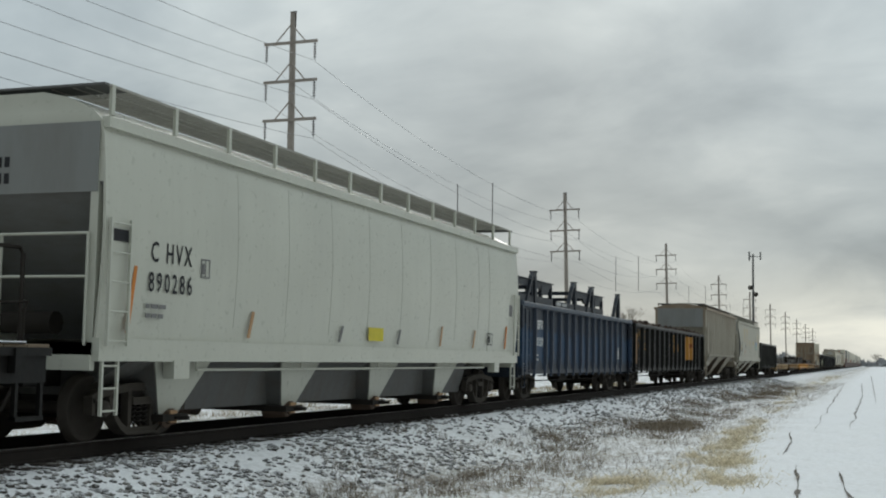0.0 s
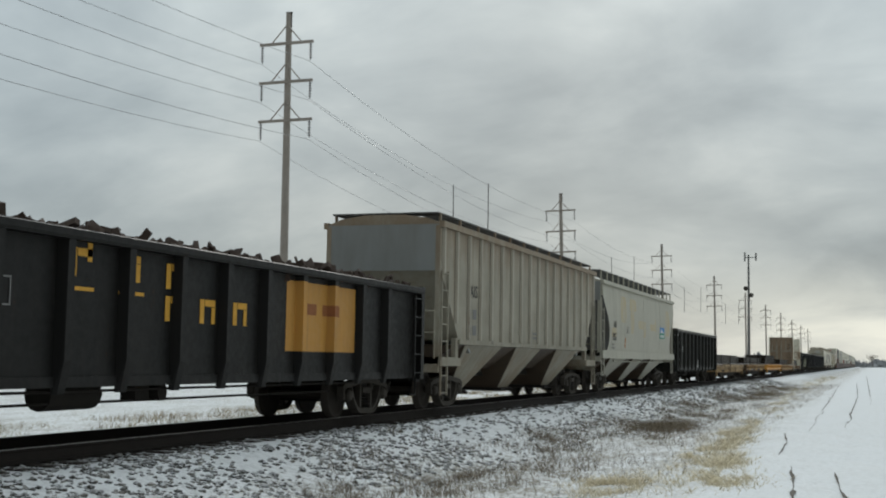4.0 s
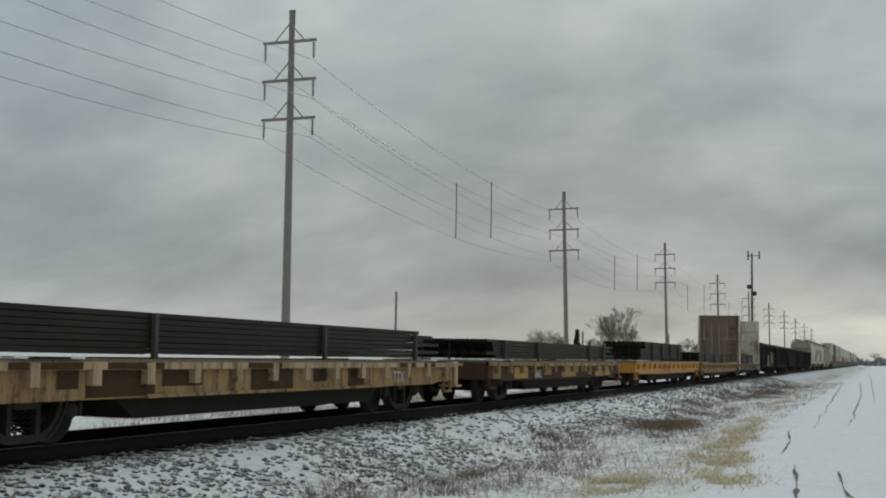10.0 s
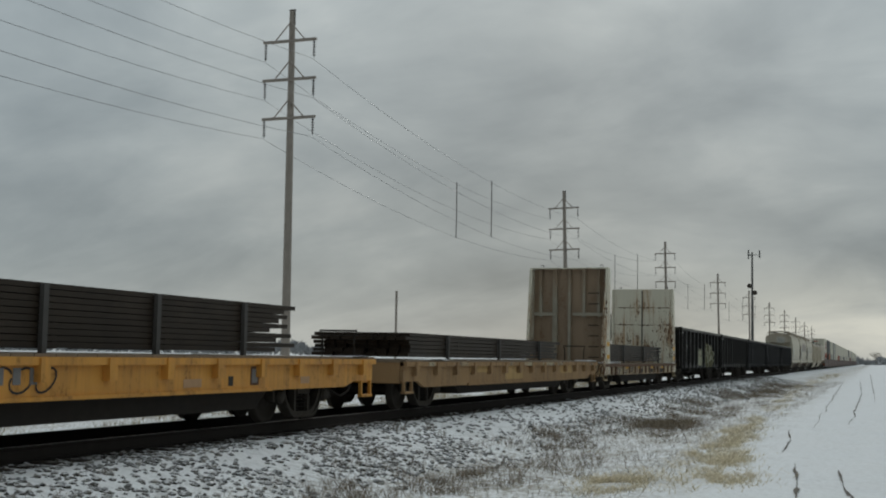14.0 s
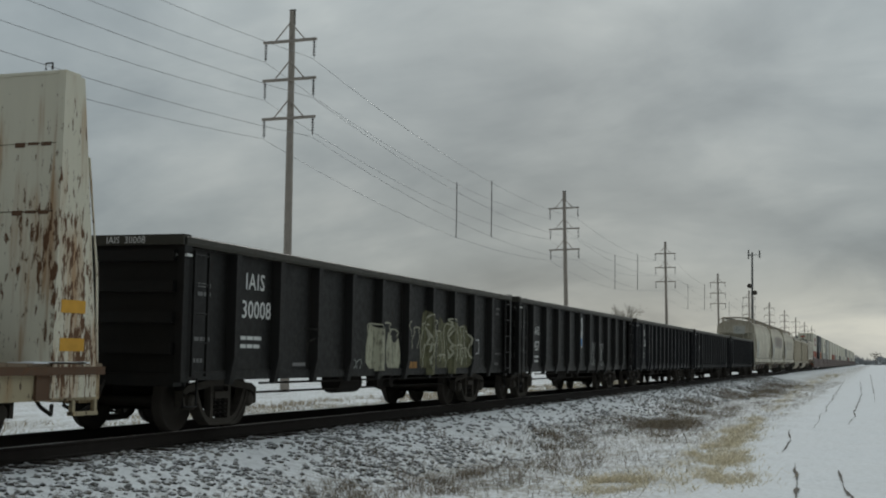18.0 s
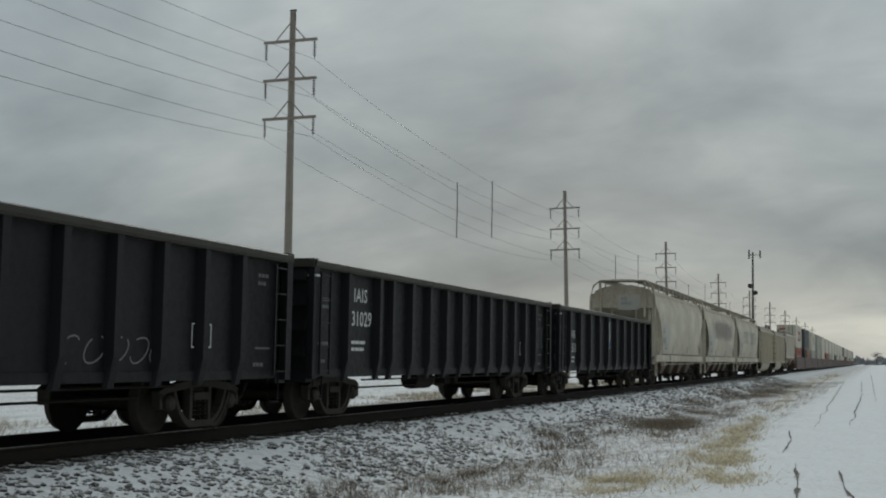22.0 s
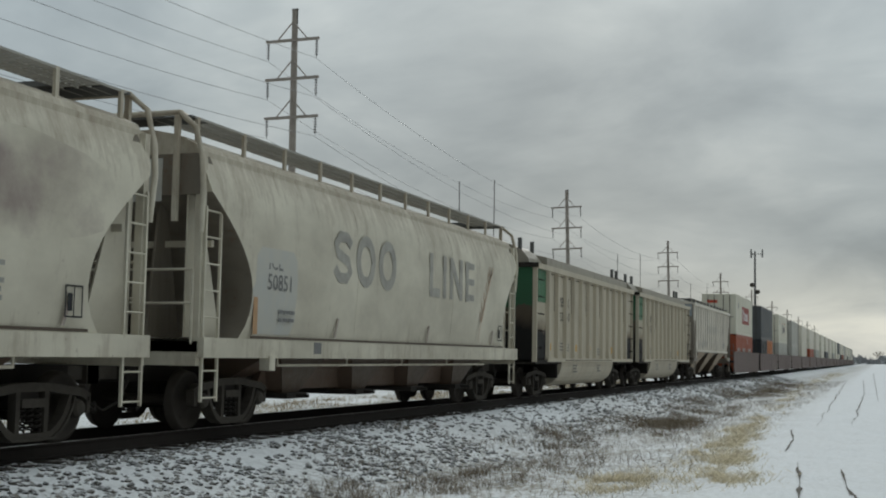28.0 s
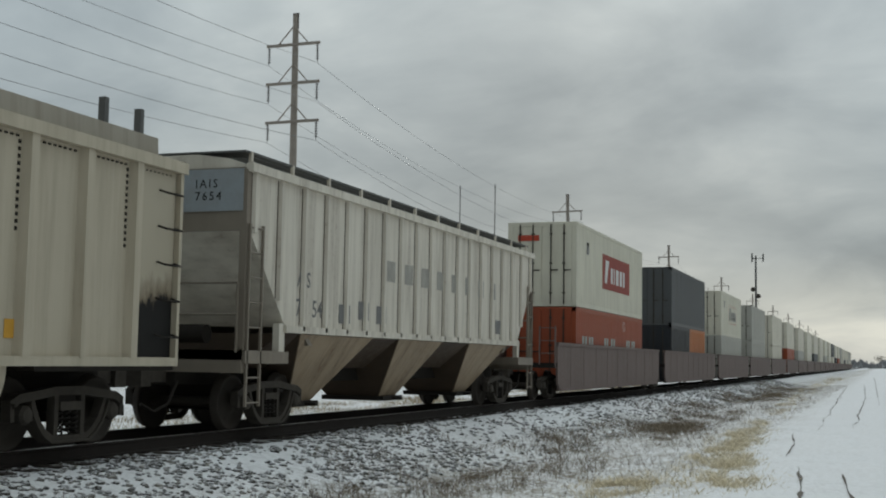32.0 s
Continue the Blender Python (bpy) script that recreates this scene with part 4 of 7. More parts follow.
def bays(car, centres, tops, l_bot, z_top, w_top, mat, z_bot=0.42, w_bot=0.62, slope=None):
    """Pyramid discharge bays: painted side slopes, end slopes coloured dark for dirt and shade, gates below."""
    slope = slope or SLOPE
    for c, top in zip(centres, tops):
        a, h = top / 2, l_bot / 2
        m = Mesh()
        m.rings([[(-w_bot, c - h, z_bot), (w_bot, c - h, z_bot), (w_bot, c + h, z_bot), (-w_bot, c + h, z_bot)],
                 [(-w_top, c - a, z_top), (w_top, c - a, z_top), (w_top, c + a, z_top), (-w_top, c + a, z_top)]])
        bay = part("hopper_bay", m, slope, car, "discharge bay with dark end slopes")
        for s in (-1, 1):
            f = Mesh()
            f.add([(s * (w_bot + 0.006), c - h, z_bot), (s * (w_bot + 0.006), c + h, z_bot), (s * (w_top + 0.006), c + a, z_top), (s * (w_top + 0.006), c - a, z_top),
                   (s * (w_bot - 0.02), c - h, z_bot), (s * (w_bot - 0.02), c + h, z_bot), (s * (w_top - 0.02), c + a, z_top), (s * (w_top - 0.02), c - a, z_top)],
                  [(0, 1, 2, 3), (7, 6, 5, 4), (0, 4, 5, 1), (1, 5, 6, 2), (2, 6, 7, 3), (3, 7, 4, 0)])
            part("side_slope", f, mat, bay)
        g = Mesh()
        g.box(-w_bot - 0.08, w_bot + 0.14, c - h - 0.08, c + h + 0.08, z_bot - 0.10, z_bot - 0.002)
        part("gate", g, DARK, bay)
        cr = Mesh()
        cr.tube([(-w_bot - 0.3, c, z_bot - 0.05), (w_bot + 0.36, c, z_bot - 0.05)], 0.035, 6)
        part("gate_shaft", cr, DARK, bay)
    ends = sorted(list(centres))
    # dark sheet under the body fills the gaps between bays, standing in for shade
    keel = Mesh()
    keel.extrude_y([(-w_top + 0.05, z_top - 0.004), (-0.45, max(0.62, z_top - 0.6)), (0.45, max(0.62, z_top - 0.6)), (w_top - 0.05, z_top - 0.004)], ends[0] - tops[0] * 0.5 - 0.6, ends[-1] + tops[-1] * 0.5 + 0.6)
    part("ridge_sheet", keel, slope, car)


def end_gear(car, y, s, mat, z_sill, z_top, w=1.45, deep=1.2, rails=(0.5, 1.0), out=0.03):
    """End platform, posts, ladders and hand rails of a hopper car."""
    p = Mesh()
    p.box(-w, w, y, y - s * deep, z_sill - 0.22, z_sill - 0.06)
    p.box(-w, w, y - s * 0.0, y - s * 0.10, z_sill - 0.42, z_sill - 0.06)
    part("end_sill", p, mat, car)
    for x in (-w + 0.06, w - 0.06):
        part("end_post", Mesh().box(x - 0.06, x + 0.06, y - s * 0.04, y - s * 0.16, z_sill - 0.1, z_top), mat, car)
    for x in (-w - out, w + out):
        ladder(car, y - s * 0.33, z_sill - 0.95 if out < 0.1 else z_sill - 0.1, z_sill + (1.95 if out < 0.1 else 1.55), x, 0.44, 0.40, mat)
        if out > 0.1:
            ladder(car, y - s * 0.33, z_sill - 1.0, z_sill - 0.3, x - math.copysign(0.1, x), 0.34, 0.34, mat, "stirrup")
    r = Mesh()
    for x in (-w + 0.1, 0.0, w - 0.1):
        r.tube([(x, y, z_sill - 0.1), (x, y, z_sill + rails[1])], 0.022, 6)
    for z in rails:
        r.tube([(-w + 0.1, y, z_sill + z), (w - 0.1, y, z_sill + z)], 0.022, 6)
    part("hand_rail", r, mat, car)
    t = Mesh()
    t.tube([(-0.35, y - s * 0.55, z_sill + 0.2), (0.5, y - s * 0.55, z_sill + 0.2)], 0.16, 10)
    part("air_reservoir", t, DARK, car)
    t = Mesh()
    t.rings([[(-0.75 + 0.24 * math.cos(6.2832 * j / 14), y - s * (0.3 + q), z_sill + 1.0 + 0.24 * math.sin(6.2832 * j / 14)) for j in range(14)] for q in (0.0, 0.04)])
    part("brake_wheel", t, DARK, car)


def curved_hopper(name, label, u0, u1, mat, end_mat, eave, sill, cut, bulge=0.07, roof=0.28, seams=7, n_bays=4, style="low", posts=12, walk_h=0.30, cut_z=3.4, low_mat=None, hollow=None, cage=False):
    """Covered hopper with rounded side sheets. cut: how far the sheets are cut back at the ends."""
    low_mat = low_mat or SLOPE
    half = (u1 - u0) / 2
    car = rolling(name, label, "hopper car", "cars of the train", (u0 + u1) / 2)
    lv = []
    for k in range(15):
        f = k / 14
        z = sill + (eave - sill) * f
        w = 1.50 + bulge * math.sin(math.pi * min(1, f * 1.02)) - ((0.05 if f > 0.97 else 0) if not cage else 0.17 * max(0, (f - 0.74) / 0.26) ** 2)
        if cut > 0:
            if z >= cut_z:
                back = 0.06
            else:
                g = (cut_z - z) / (cut_z - sill)
                back = 0.06 + cut * (math.sin(min(1.0, g / 0.72) * math.pi / 2) if g < 0.72 else math.sqrt(max(0, 1 - ((g - 0.72) / 0.42) ** 2)) * 0.92 + 0.08)
        else:
            back = 0.02 if z >= cut_z else 0.02 + 1.15 * (cut_z - z)
        lv.append((z, w, -half + back, half - back))
    for f, w in ((0.35, 1.28), (0.75, 0.95), (1.0, 0.5)):
        lv.append((eave + roof * f, w, -half + 0.06, half - 0.06))
    m = skin(lv)
    m.smooth = [True] * len(m.smooth)
    me = m.data("body", mat)
    me.set_sharp_from_angle(angle=radians(38))
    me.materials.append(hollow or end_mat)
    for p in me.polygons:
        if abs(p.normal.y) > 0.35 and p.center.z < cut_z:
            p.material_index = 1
    part("body", me, None, car)
    edge_x = 1.45 if not cage else 1.30
    part("eave_rail", Mesh().box(edge_x, edge_x + (0.12 if not cage else 0.05), -half + 0.02, half - 0.02, eave - 0.10, eave + 0.04), mat, car)
    part("eave_rail", Mesh().box(-edge_x - (0.12 if not cage else 0.05), -edge_x, -half + 0.02, half - 0.02, eave - 0.10, eave + 0.04), mat, car)
    for s in (-1, 1):
        part("side_sill", Mesh().box(s * 1.38, s * 1.56, -half, half, sill - 0.30, sill), mat, car)
    if cut == 0:
        # the side sheets run on past the sloping end as single plates
        for s in (-1, 1):
            for e in (-1, 1):
                sheet = Mesh()
                sheet.rings([[(s * (w - 0.03), e * half, z), (s * (w + 0.005), e * half, z), (s * (w + 0.005), e * (half - 2.6), z), (s * (w - 0.03), e * (half - 2.6), z)] for z, w, _, _ in lv[:15]])
                sheet.smooth = [True] * len(sheet.smooth)
                sd = sheet.data("side_sheet", mat)
                sd.set_sharp_from_angle(angle=radians(38))
                part("side_sheet", sd, None, car)
    # weld seams stand a little proud
    for k in range(seams):
        y = -half + (2 * half) * (k + 1) / (seams + 1)
        sm = Mesh()
        rows = [(lv[i][0], lv[i][1]) for i in range(1, 14)]
        sm.rings([[(w + 0.001, y - 0.010, z), (w + 0.0045, y - 0.010, z), (w + 0.0045, y + 0.010, z), (w + 0.001, y + 0.010, z)] for z, w in rows])
        part("seam", sm, mat, car)
    # slope sheet shuts the car in behind the end
    for s in (-1, 1):
        deep = max(cut, 0.5) + 0.5
        sl = Mesh()
        zb = sill - 0.05
        sl.prism([(s * (half - 0.02), cut_z + 0.2), (s * (half - deep - 1.2), zb), (s * (half - deep - 1.35), zb), (s * (half - 0.25), cut_z + 0.5)], -1.40, 1.40)
        if cut > 0:
            part("slope_sheet", sl, end_mat, car)
        else:
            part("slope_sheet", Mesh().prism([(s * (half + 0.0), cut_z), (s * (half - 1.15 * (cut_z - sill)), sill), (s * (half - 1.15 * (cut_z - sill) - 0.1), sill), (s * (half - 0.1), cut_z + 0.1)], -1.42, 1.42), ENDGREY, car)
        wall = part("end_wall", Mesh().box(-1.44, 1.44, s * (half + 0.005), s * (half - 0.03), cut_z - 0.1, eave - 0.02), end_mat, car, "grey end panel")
        end_gear(car, s * (half + 0.03), s, mat, sill, eave, rails=(0.5, 1.0) if cut > 0 else (0.78, 1.34), out=0.03 if cut > 0 else 0.17)
        for x in (-0.55, 0.55) if cut > 0 else ():
            webs = Mesh().prism([(s * half, sill), (s * (half - 0.25), cut_z - 0.2), (s * (half - 0.45), cut_z - 0.2), (s * (half - 0.9), sill)], x - 0.02, x + 0.02)
            part("end_brace", webs, end_mat, car)
    if style == "low":
        step = (2 * half - 7.6) / (n_bays - 1) if cut > 0 else 3.85
        cs = [-half + 2.35 + 0.45 * (cut > 0) * 3 + k * step for k in range(n_bays)]
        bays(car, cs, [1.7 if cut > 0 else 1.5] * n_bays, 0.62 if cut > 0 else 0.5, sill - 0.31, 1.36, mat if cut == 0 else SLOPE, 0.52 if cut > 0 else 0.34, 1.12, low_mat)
        if cut == 0:
            for c in cs:
                for s in (-1, 1):
                    tip = Mesh().rings([[(s * x, c + r * math.cos(6.2832 * j / 10), 0.30 + r * math.sin(6.2832 * j / 10)) for j in range(10)] for x, r in ((0.7, 0.2), (1.12, 0.17), (1.14, 0.12), (1.2, 0.12))])
                    part("outlet", tip, OUTLET, car, "red-brown discharge outlet")
                    part("outlet_cap", Mesh().box(s * 1.205, s * 1.23, c - 0.09, c + 0.09, 0.21, 0.39), LETFADED, car, "faded orange outlet cap")
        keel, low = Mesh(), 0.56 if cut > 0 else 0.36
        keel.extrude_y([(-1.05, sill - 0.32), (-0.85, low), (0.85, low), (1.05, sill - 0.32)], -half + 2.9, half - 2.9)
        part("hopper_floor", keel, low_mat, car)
    else:
        bays(car, (-4.95, -0.6, 4.2), (3.3, 2.6, 3.6), 0.95, sill - 0.25, 1.46, mat, 0.40, 0.62)
    pipe = Mesh()
    pipe.tube([(1.42, -half + 2.6, sill - 0.42), (1.42, half - 2.6, sill - 0.42)], 0.025, 6)
    for k in range(5):
        y = -half + 2.6 + (2 * half - 5.2) * k / 4
        pipe.tube([(1.42, y, sill - 0.42), (1.42, y, sill - 0.28)], 0.02, 5)
    part("pipe", pipe, mat, car)
    roof_walk(car, half, eave + roof * 0.55, mat, 0.95 if not cage else 0.80, posts, walk_h, 0.46 if not cage else 0.36, PALEGRATE if cage or cut == 0 else GRATE)
    if cage:
        # bent hoops from the roof walk round the end, and a gusset plate at each corner
        for s in (-1, 1):
            for x in (-1.0, 1.0):
                hoop = Mesh().tube([(x * 1.46, s * (half + 0.02), sill + 1.55), (x * 1.50, s * (half + 0.06), eave - 0.55), (x * 1.47, s * (half + 0.06), eave - 0.12), (x * 1.34, s * (half + 0.06), eave + 0.36), (x * 1.04, s * (half + 0.04), eave + 0.60), (x * 0.9, s * (half - 0.5), eave + 0.60)], 0.045, 6)
                part("hoop", hoop, mat, car)
                part("inner_post", Mesh().box(x * 0.98, x * 1.06, s * (half + 0.02), s * (half + 0.09), cut_z - 0.5, eave + 0.56), mat, car)
                gusset = Mesh().prism([(s * (half - 0.02), eave - 0.3), (s * (half - 0.02), sill), (s * (half - 1.05), sill), (s * (half - 0.62), cut_z - 0.9)], x * 1.18, x * 1.21)
                part("gusset", gusset, mat, car)
            part("hoop", Mesh().tube([(-1.04, s * (half + 0.04), eave + 0.60), (1.04, s * (half + 0.04), eave + 0.60)], 0.045, 6), mat, car)
            part("end_hatch", Mesh().box(-0.5, 0.5, s * (half - 0.1), s * (half - 0.8), eave + 0.58, eave + 0.66), GRATE, car)
            part("slope_rail", Mesh().box(-1.38, 1.38, s * (half - 0.42), s * (half - 0.5), cut_z - 0.85, cut_z - 0.75), mat, car)
    gear(car, half, half - 1.75)
    return car, half


def ribbed_hopper(name, label, u0, u1, mat, end_mat, eave, sill, ribs, cut_top, roof=0.22, rib_mat=None, bay_mat=None):
    """Covered hopper with straight sides stiffened by outside posts."""
    half = (u1 - u0) / 2
    car = rolling(name, label, "hopper car", "cars of the train", (u0 + u1) / 2)
    slope = 1.35
    lv = [(sill, 1.44, -half + slope + 0.1, half - slope - 0.1), (cut_top, 1.44, -half + 0.06, half - 0.06), (eave, 1.44, -half + 0.06, half - 0.06),
          (eave + roof * 0.6, 1.1, -half + 0.06, half - 0.06), (eave + roof, 0.5, -half + 0.06, half - 0.06)]
    part("body", skin(lv), mat, car)
    for s in (-1, 1):
        part("eave_rail", Mesh().box(s * 1.42, s * 1.54, -half + 0.02, half - 0.02, eave - 0.09, eave + 0.05), mat, car)
        part("side_sill", Mesh().box(s * 1.36, s * 1.50, -half + 1.4, half - 1.4, sill - 0.10, sill + 0.02), mat, car)
        for k in range(ribs):
            y = -half + 0.25 + (2 * half - 0.5) * k / (ribs - 1)
            inset = half - abs(y)
            z0 = sill - 0.06 if inset > slope + 0.15 else sill + (cut_top - sill) * max(0, 1 - (inset - 0.06) / (slope + 0.04)) + 0.1
            rib = Mesh()
            rib.rings([[(s * 1.44, y - 0.075, z), (s * 1.50, y - 0.045, z), (s * 1.50, y + 0.045, z), (s * 1.44, y + 0.075, z)] for z in (z0, eave - 0.08)])
            part("rib", rib, rib_mat or mat, car)
            # dark strip by each rib: rust, plus the shade of the rib's near face
            part("rib_edge_line", Mesh().box(s * 1.438, s * 1.443, y - 0.112, y - 0.076, z0 + 0.02, eave - 0.1), SLOPE, car, "line of rust and painted shade beside the rib")
        wall = part("end_wall", Mesh().box(-1.40, 1.40, s * (half - 0.05), s * (half - 0.02), cut_top - 0.1, eave - 0.02), end_mat, car, "grey end panel")
        slope_m = Mesh().prism([(s * (half - 0.05), cut_top), (s * (half - 2.5), sill - 0.3), (s * (half - 2.65), sill - 0.3), (s * (half - 0.25), cut_top + 0.2)], -1.38, 1.38)
        part("slope_sheet", slope_m, end_mat, car)
        end_gear(car, s * (half + 0.03), s, end_mat if bay_mat else mat, sill - 0.35, eave - 0.05)
        part("corner_sill", Mesh().box(-1.5, 1.5, s * half, s * (half - 1.5), sill - 0.62, sill - 0.42), end_mat if bay_mat else mat, car)
        for x in (-1.38, 1.38):
            part("corner_post", Mesh().box(x - 0.06, x + 0.06, s * (half - 1.25), s * (half - 1.45), sill - 0.6, sill + 0.05), mat, car)
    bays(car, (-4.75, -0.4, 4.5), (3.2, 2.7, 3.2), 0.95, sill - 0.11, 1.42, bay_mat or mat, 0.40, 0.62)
    roof_walk(car, half, eave + roof * 0.4, mat, 1.05, 12, 0.14)
    gear(car, half, half - 1.75)
    return car, half


# ---- gondolas ----
def gondola(name, label, u0, u1, mat, top_z, ribs, sill=0.88, group="cars of the train", rib_w=0.09, edge=None, first=1.6, deep=0.145, shift=0.0, rib_mat=None):
    half = (u1 - u0) / 2
    car = rolling(name, label, "gondola car", group, (u0 + u1) / 2)
    edge = edge or mat
    for s in (-1, 1):
        part("side_sheet", Mesh().box(s * 1.36, s * 1.40, -half + 0.05, half - 0.05, sill, top_z - 0.05), mat, car)
        chord = Mesh()
        chord.extrude_y([(s * 1.36, top_z - 0.14), (s * 1.56, top_z - 0.14), (s * 1.58, top_z - 0.10), (s * 1.58, top_z - 0.02), (s * 1.55, top_z), (s * 1.37, top_z)], -half, half)
        part("top_chord", chord, edge, car)
        part("side_sill", Mesh().box(s * 1.34, s * 1.43, -half + 0.05, half - 0.05, sill - 0.08, sill + 0.06), mat, car)
        for k in range(ribs):
            y = -half + first + (2 * half - 2 * first) * k / (ribs - 1) + (shift if k == 1 else 0)
            rib = Mesh()
            rib.rings([[(s * 1.40, y - rib_w - 0.02, z), (s * (1.40 + d), y - rib_w * 0.8, z), (s * (1.40 + d), y + rib_w * 0.8, z), (s * 1.40, y + rib_w + 0.02, z)] for z, d in ((sill - 0.16, 0.06), (sill + 0.25, deep), (top_z - 0.14, deep))])
            part("rib", rib, rib_mat or mat, car)
        # end: sheet with three bands, corner posts
        part("end_sheet", Mesh().box(-1.42, 1.42, s * half, s * (half - 0.05), sill, top_z - 0.02), mat, car)
        for k in range(4):
            z = sill + 0.30 + k * (top_z - sill - 0.4) / 3.6
            part("end_band", Mesh().box(-1.42, 1.42, s * (half + 0.10), s * half, z, z + 0.16), mat, car)
        part("end_top", Mesh().box(-1.56, 1.56, s * (half + 0.06), s * (half - 0.14), top_z - 0.13, top_z + 0.02), edge, car)
        for x in (-1.5, 1.5):
            part("corner_post", Mesh().box(x - 0.06, x + 0.06, s * (half + 0.03), s * (half - 0.17), sill - 0.1, top_z - 0.03), mat, car)
            ladder(car, s * (half - 0.42), sill - 0.02, top_z - 0.2, x + math.copysign(0.08, x), 0.40, 0.40, mat, "side_ladder")
        part("end_sill", Mesh().box(-1.45, 1.45, s * (half + 0.04), s * (half - 0.3), sill - 0.16, sill + 0.02), mat, car)
        for x in (-1.46, 1.46):
            step = Mesh().tube([(x, s * (half - 0.22), sill - 0.05), (x, s * (half - 0.22), 0.42), (x, s * (half - 0.58), 0.42), (x, s * (half - 0.58), sill - 0.05)], 0.02, 5)
            part("step", step, mat, car)
    part("floor", Mesh().box(-1.42, 1.42, -half + 0.05, half - 0.05, sill - 0.02, sill + 0.06), DARK, car)
    tank = Mesh()
    tank.tube([(0.75, -1.5, 0.66), (0.75, -0.4, 0.66)], 0.21, 12)
    tank.box(0.7, 0.95, 0.4, 0.75, 0.55, 0.8)
    tank.tube([(0.6, 0.95, 0.66), (1.05, 0.95, 0.66)], 0.13, 10)
    tank.tube([(1.2, -half + 3, 0.72), (1.2, half - 3, 0.72)], 0.02, 5)
    tank.tube([(0.9, -half + 3.5, 0.55), (0.9, half - 3.5, 0.55)], 0.02, 5)
    part("brake_gear", tank, DARK, car)
    gear(car, half, half - 2.0)
    return car, half


# ---- flat cars and their loads ----
def flat_car(label, u0, u1, mat, deck=1.14, deep=0.62, name="flat_car", edge=None, spins=True, porch=0.0, pockets=14):
    half = (u1 - u0) / 2
    car = rolling(name, label, "flat car", "cars of the train", (u0 + u1) / 2)
    for s in (-1, 1):
        side = Mesh()
        side.prism([(-half, deck - 0.46), (-half + 0.9, deck - 0.46), (-half + 1.3, deck - deep), (half - 1.3, deck - deep), (half - 0.9, deck - 0.46), (half, deck - 0.46), (half, deck - 0.04), (-half, deck - 0.04)], s * 1.38, s * 1.46)
        part("side_sill", side, mat, car)
        part("sill_flange", Mesh().box(s * 1.36, s * 1.54, -half, half, deck - 0.14, deck - 0.04), edge or mat, car)
        part("sill_foot", Mesh().box(s * 1.36, s * 1.50, -half + 4.3, half - 4.3, deck - deep - 0.01, deck - deep + 0.04), mat, car)
        for k in range(pockets):
            y = -half + 0.6 + (2 * half - 1.2) * k / (pockets - 1)
            part("stake_pocket", Mesh().box(s * 1.46, s * 1.57, y - 0.09, y + 0.09, deck - 0.34, deck - 0.05), edge or mat, car)
        part("end_sill", Mesh().box(-1.377, 1.377, s * (half + 0.02), s * (half - 0.3), deck - 0.5, deck - 0.065), mat, car)
        rng = random.Random(int(u0 * 7) + s)
        for k in range(5):
            y = -half + 0.2 + rng.random() * 1.6 if k < 3 else half - 2 + rng.random() * 1.0
            snow = Mesh().box(s * (1.05 + 0.1 * rng.random()), s * 1.53, y, y + rng.uniform(0.5, 1.4), deck - 0.002, deck + rng.uniform(0.012, 0.03))
            part("snow_patch", snow, SNOWY, car, "thin snow lying on the deck")
    n = 46
    plank = Mesh().box(-1.5, 1.5, -0.5 * (2 * half / n) + 0.008, 0.5 * (2 * half / n) - 0.008, deck - 0.06, deck).data("plank", TIMBER)
    for k in range(n):
        part("plank", plank, None, car, at=pose(0, -half + (k + 0.5) * 2 * half / n, 0))
    rail = Mesh()
    y = half + 0.12 + porch * 0.75
    if porch:
        part("brake_platform", Mesh().box(-1.1, 1.3, half + 0.025, half + porch, deck - 0.12, deck - 0.05), mat, car)
        for x, h in ((1.1, 0.42), (1.24, 0.5)):
            part("platform_post", Mesh().box(x, x + 0.06, half + porch * 0.55, half + porch * 0.7, 0.52, deck - 0.12), edge or mat, car)
        part("platform_step", Mesh().box(0.9, 1.34, half + porch * 0.5, half + porch * 0.85, 0.50, 0.55), edge or mat, car)
        part("buffer_sill", Mesh().box(-0.5, 0.5, half + 0.025, half + porch, 0.62, deck - 0.12), DARK, car)
        part("snow_patch", Mesh().box(-0.9, 1.2, half + 0.1, half + porch - 0.1, deck - 0.05, deck - 0.02), SNOWY, car, "thin snow lying on the deck")
    rail.tube([(0.3, y, deck - 0.5), (0.3, y, deck + 0.40), (0.24, y, deck + 0.52), (1.06, y, deck + 0.52), (1.0, y, deck + 0.40), (1.0, y, deck - 0.5)], 0.022, 6)
    part("hand_rail", rail, DARK, car, "bent pipe hand rail of the brake platform")
    for s in (-1, 1):
        for x in (-1.44, 1.44):
            step = Mesh().box(x - 0.03, x + 0.03, s * (half - 0.05), s * (half - 0.10), 0.42, deck - 0.45)
            step.box(x - 0.03, x + 0.03, s * (half - 0.50), s * (half - 0.55), 0.42, deck - 0.45)
            step.box(x - 0.05, x + 0.05, s * (half - 0.05), s * (half - 0.55), 0.40, 0.45)
            part("step", step, mat, car)
    belly = Mesh().prism([(-half + 3.4, 0.92), (-half + 4.4, 0.30), (half - 4.4, 0.30), (half - 3.4, 0.92)], -1.22, 1.22)
    part("belly_sill", belly, DARK, car, "deep dark centre sill")
    gear(car, half, half - 2.3, spins, porch)
    return car, half


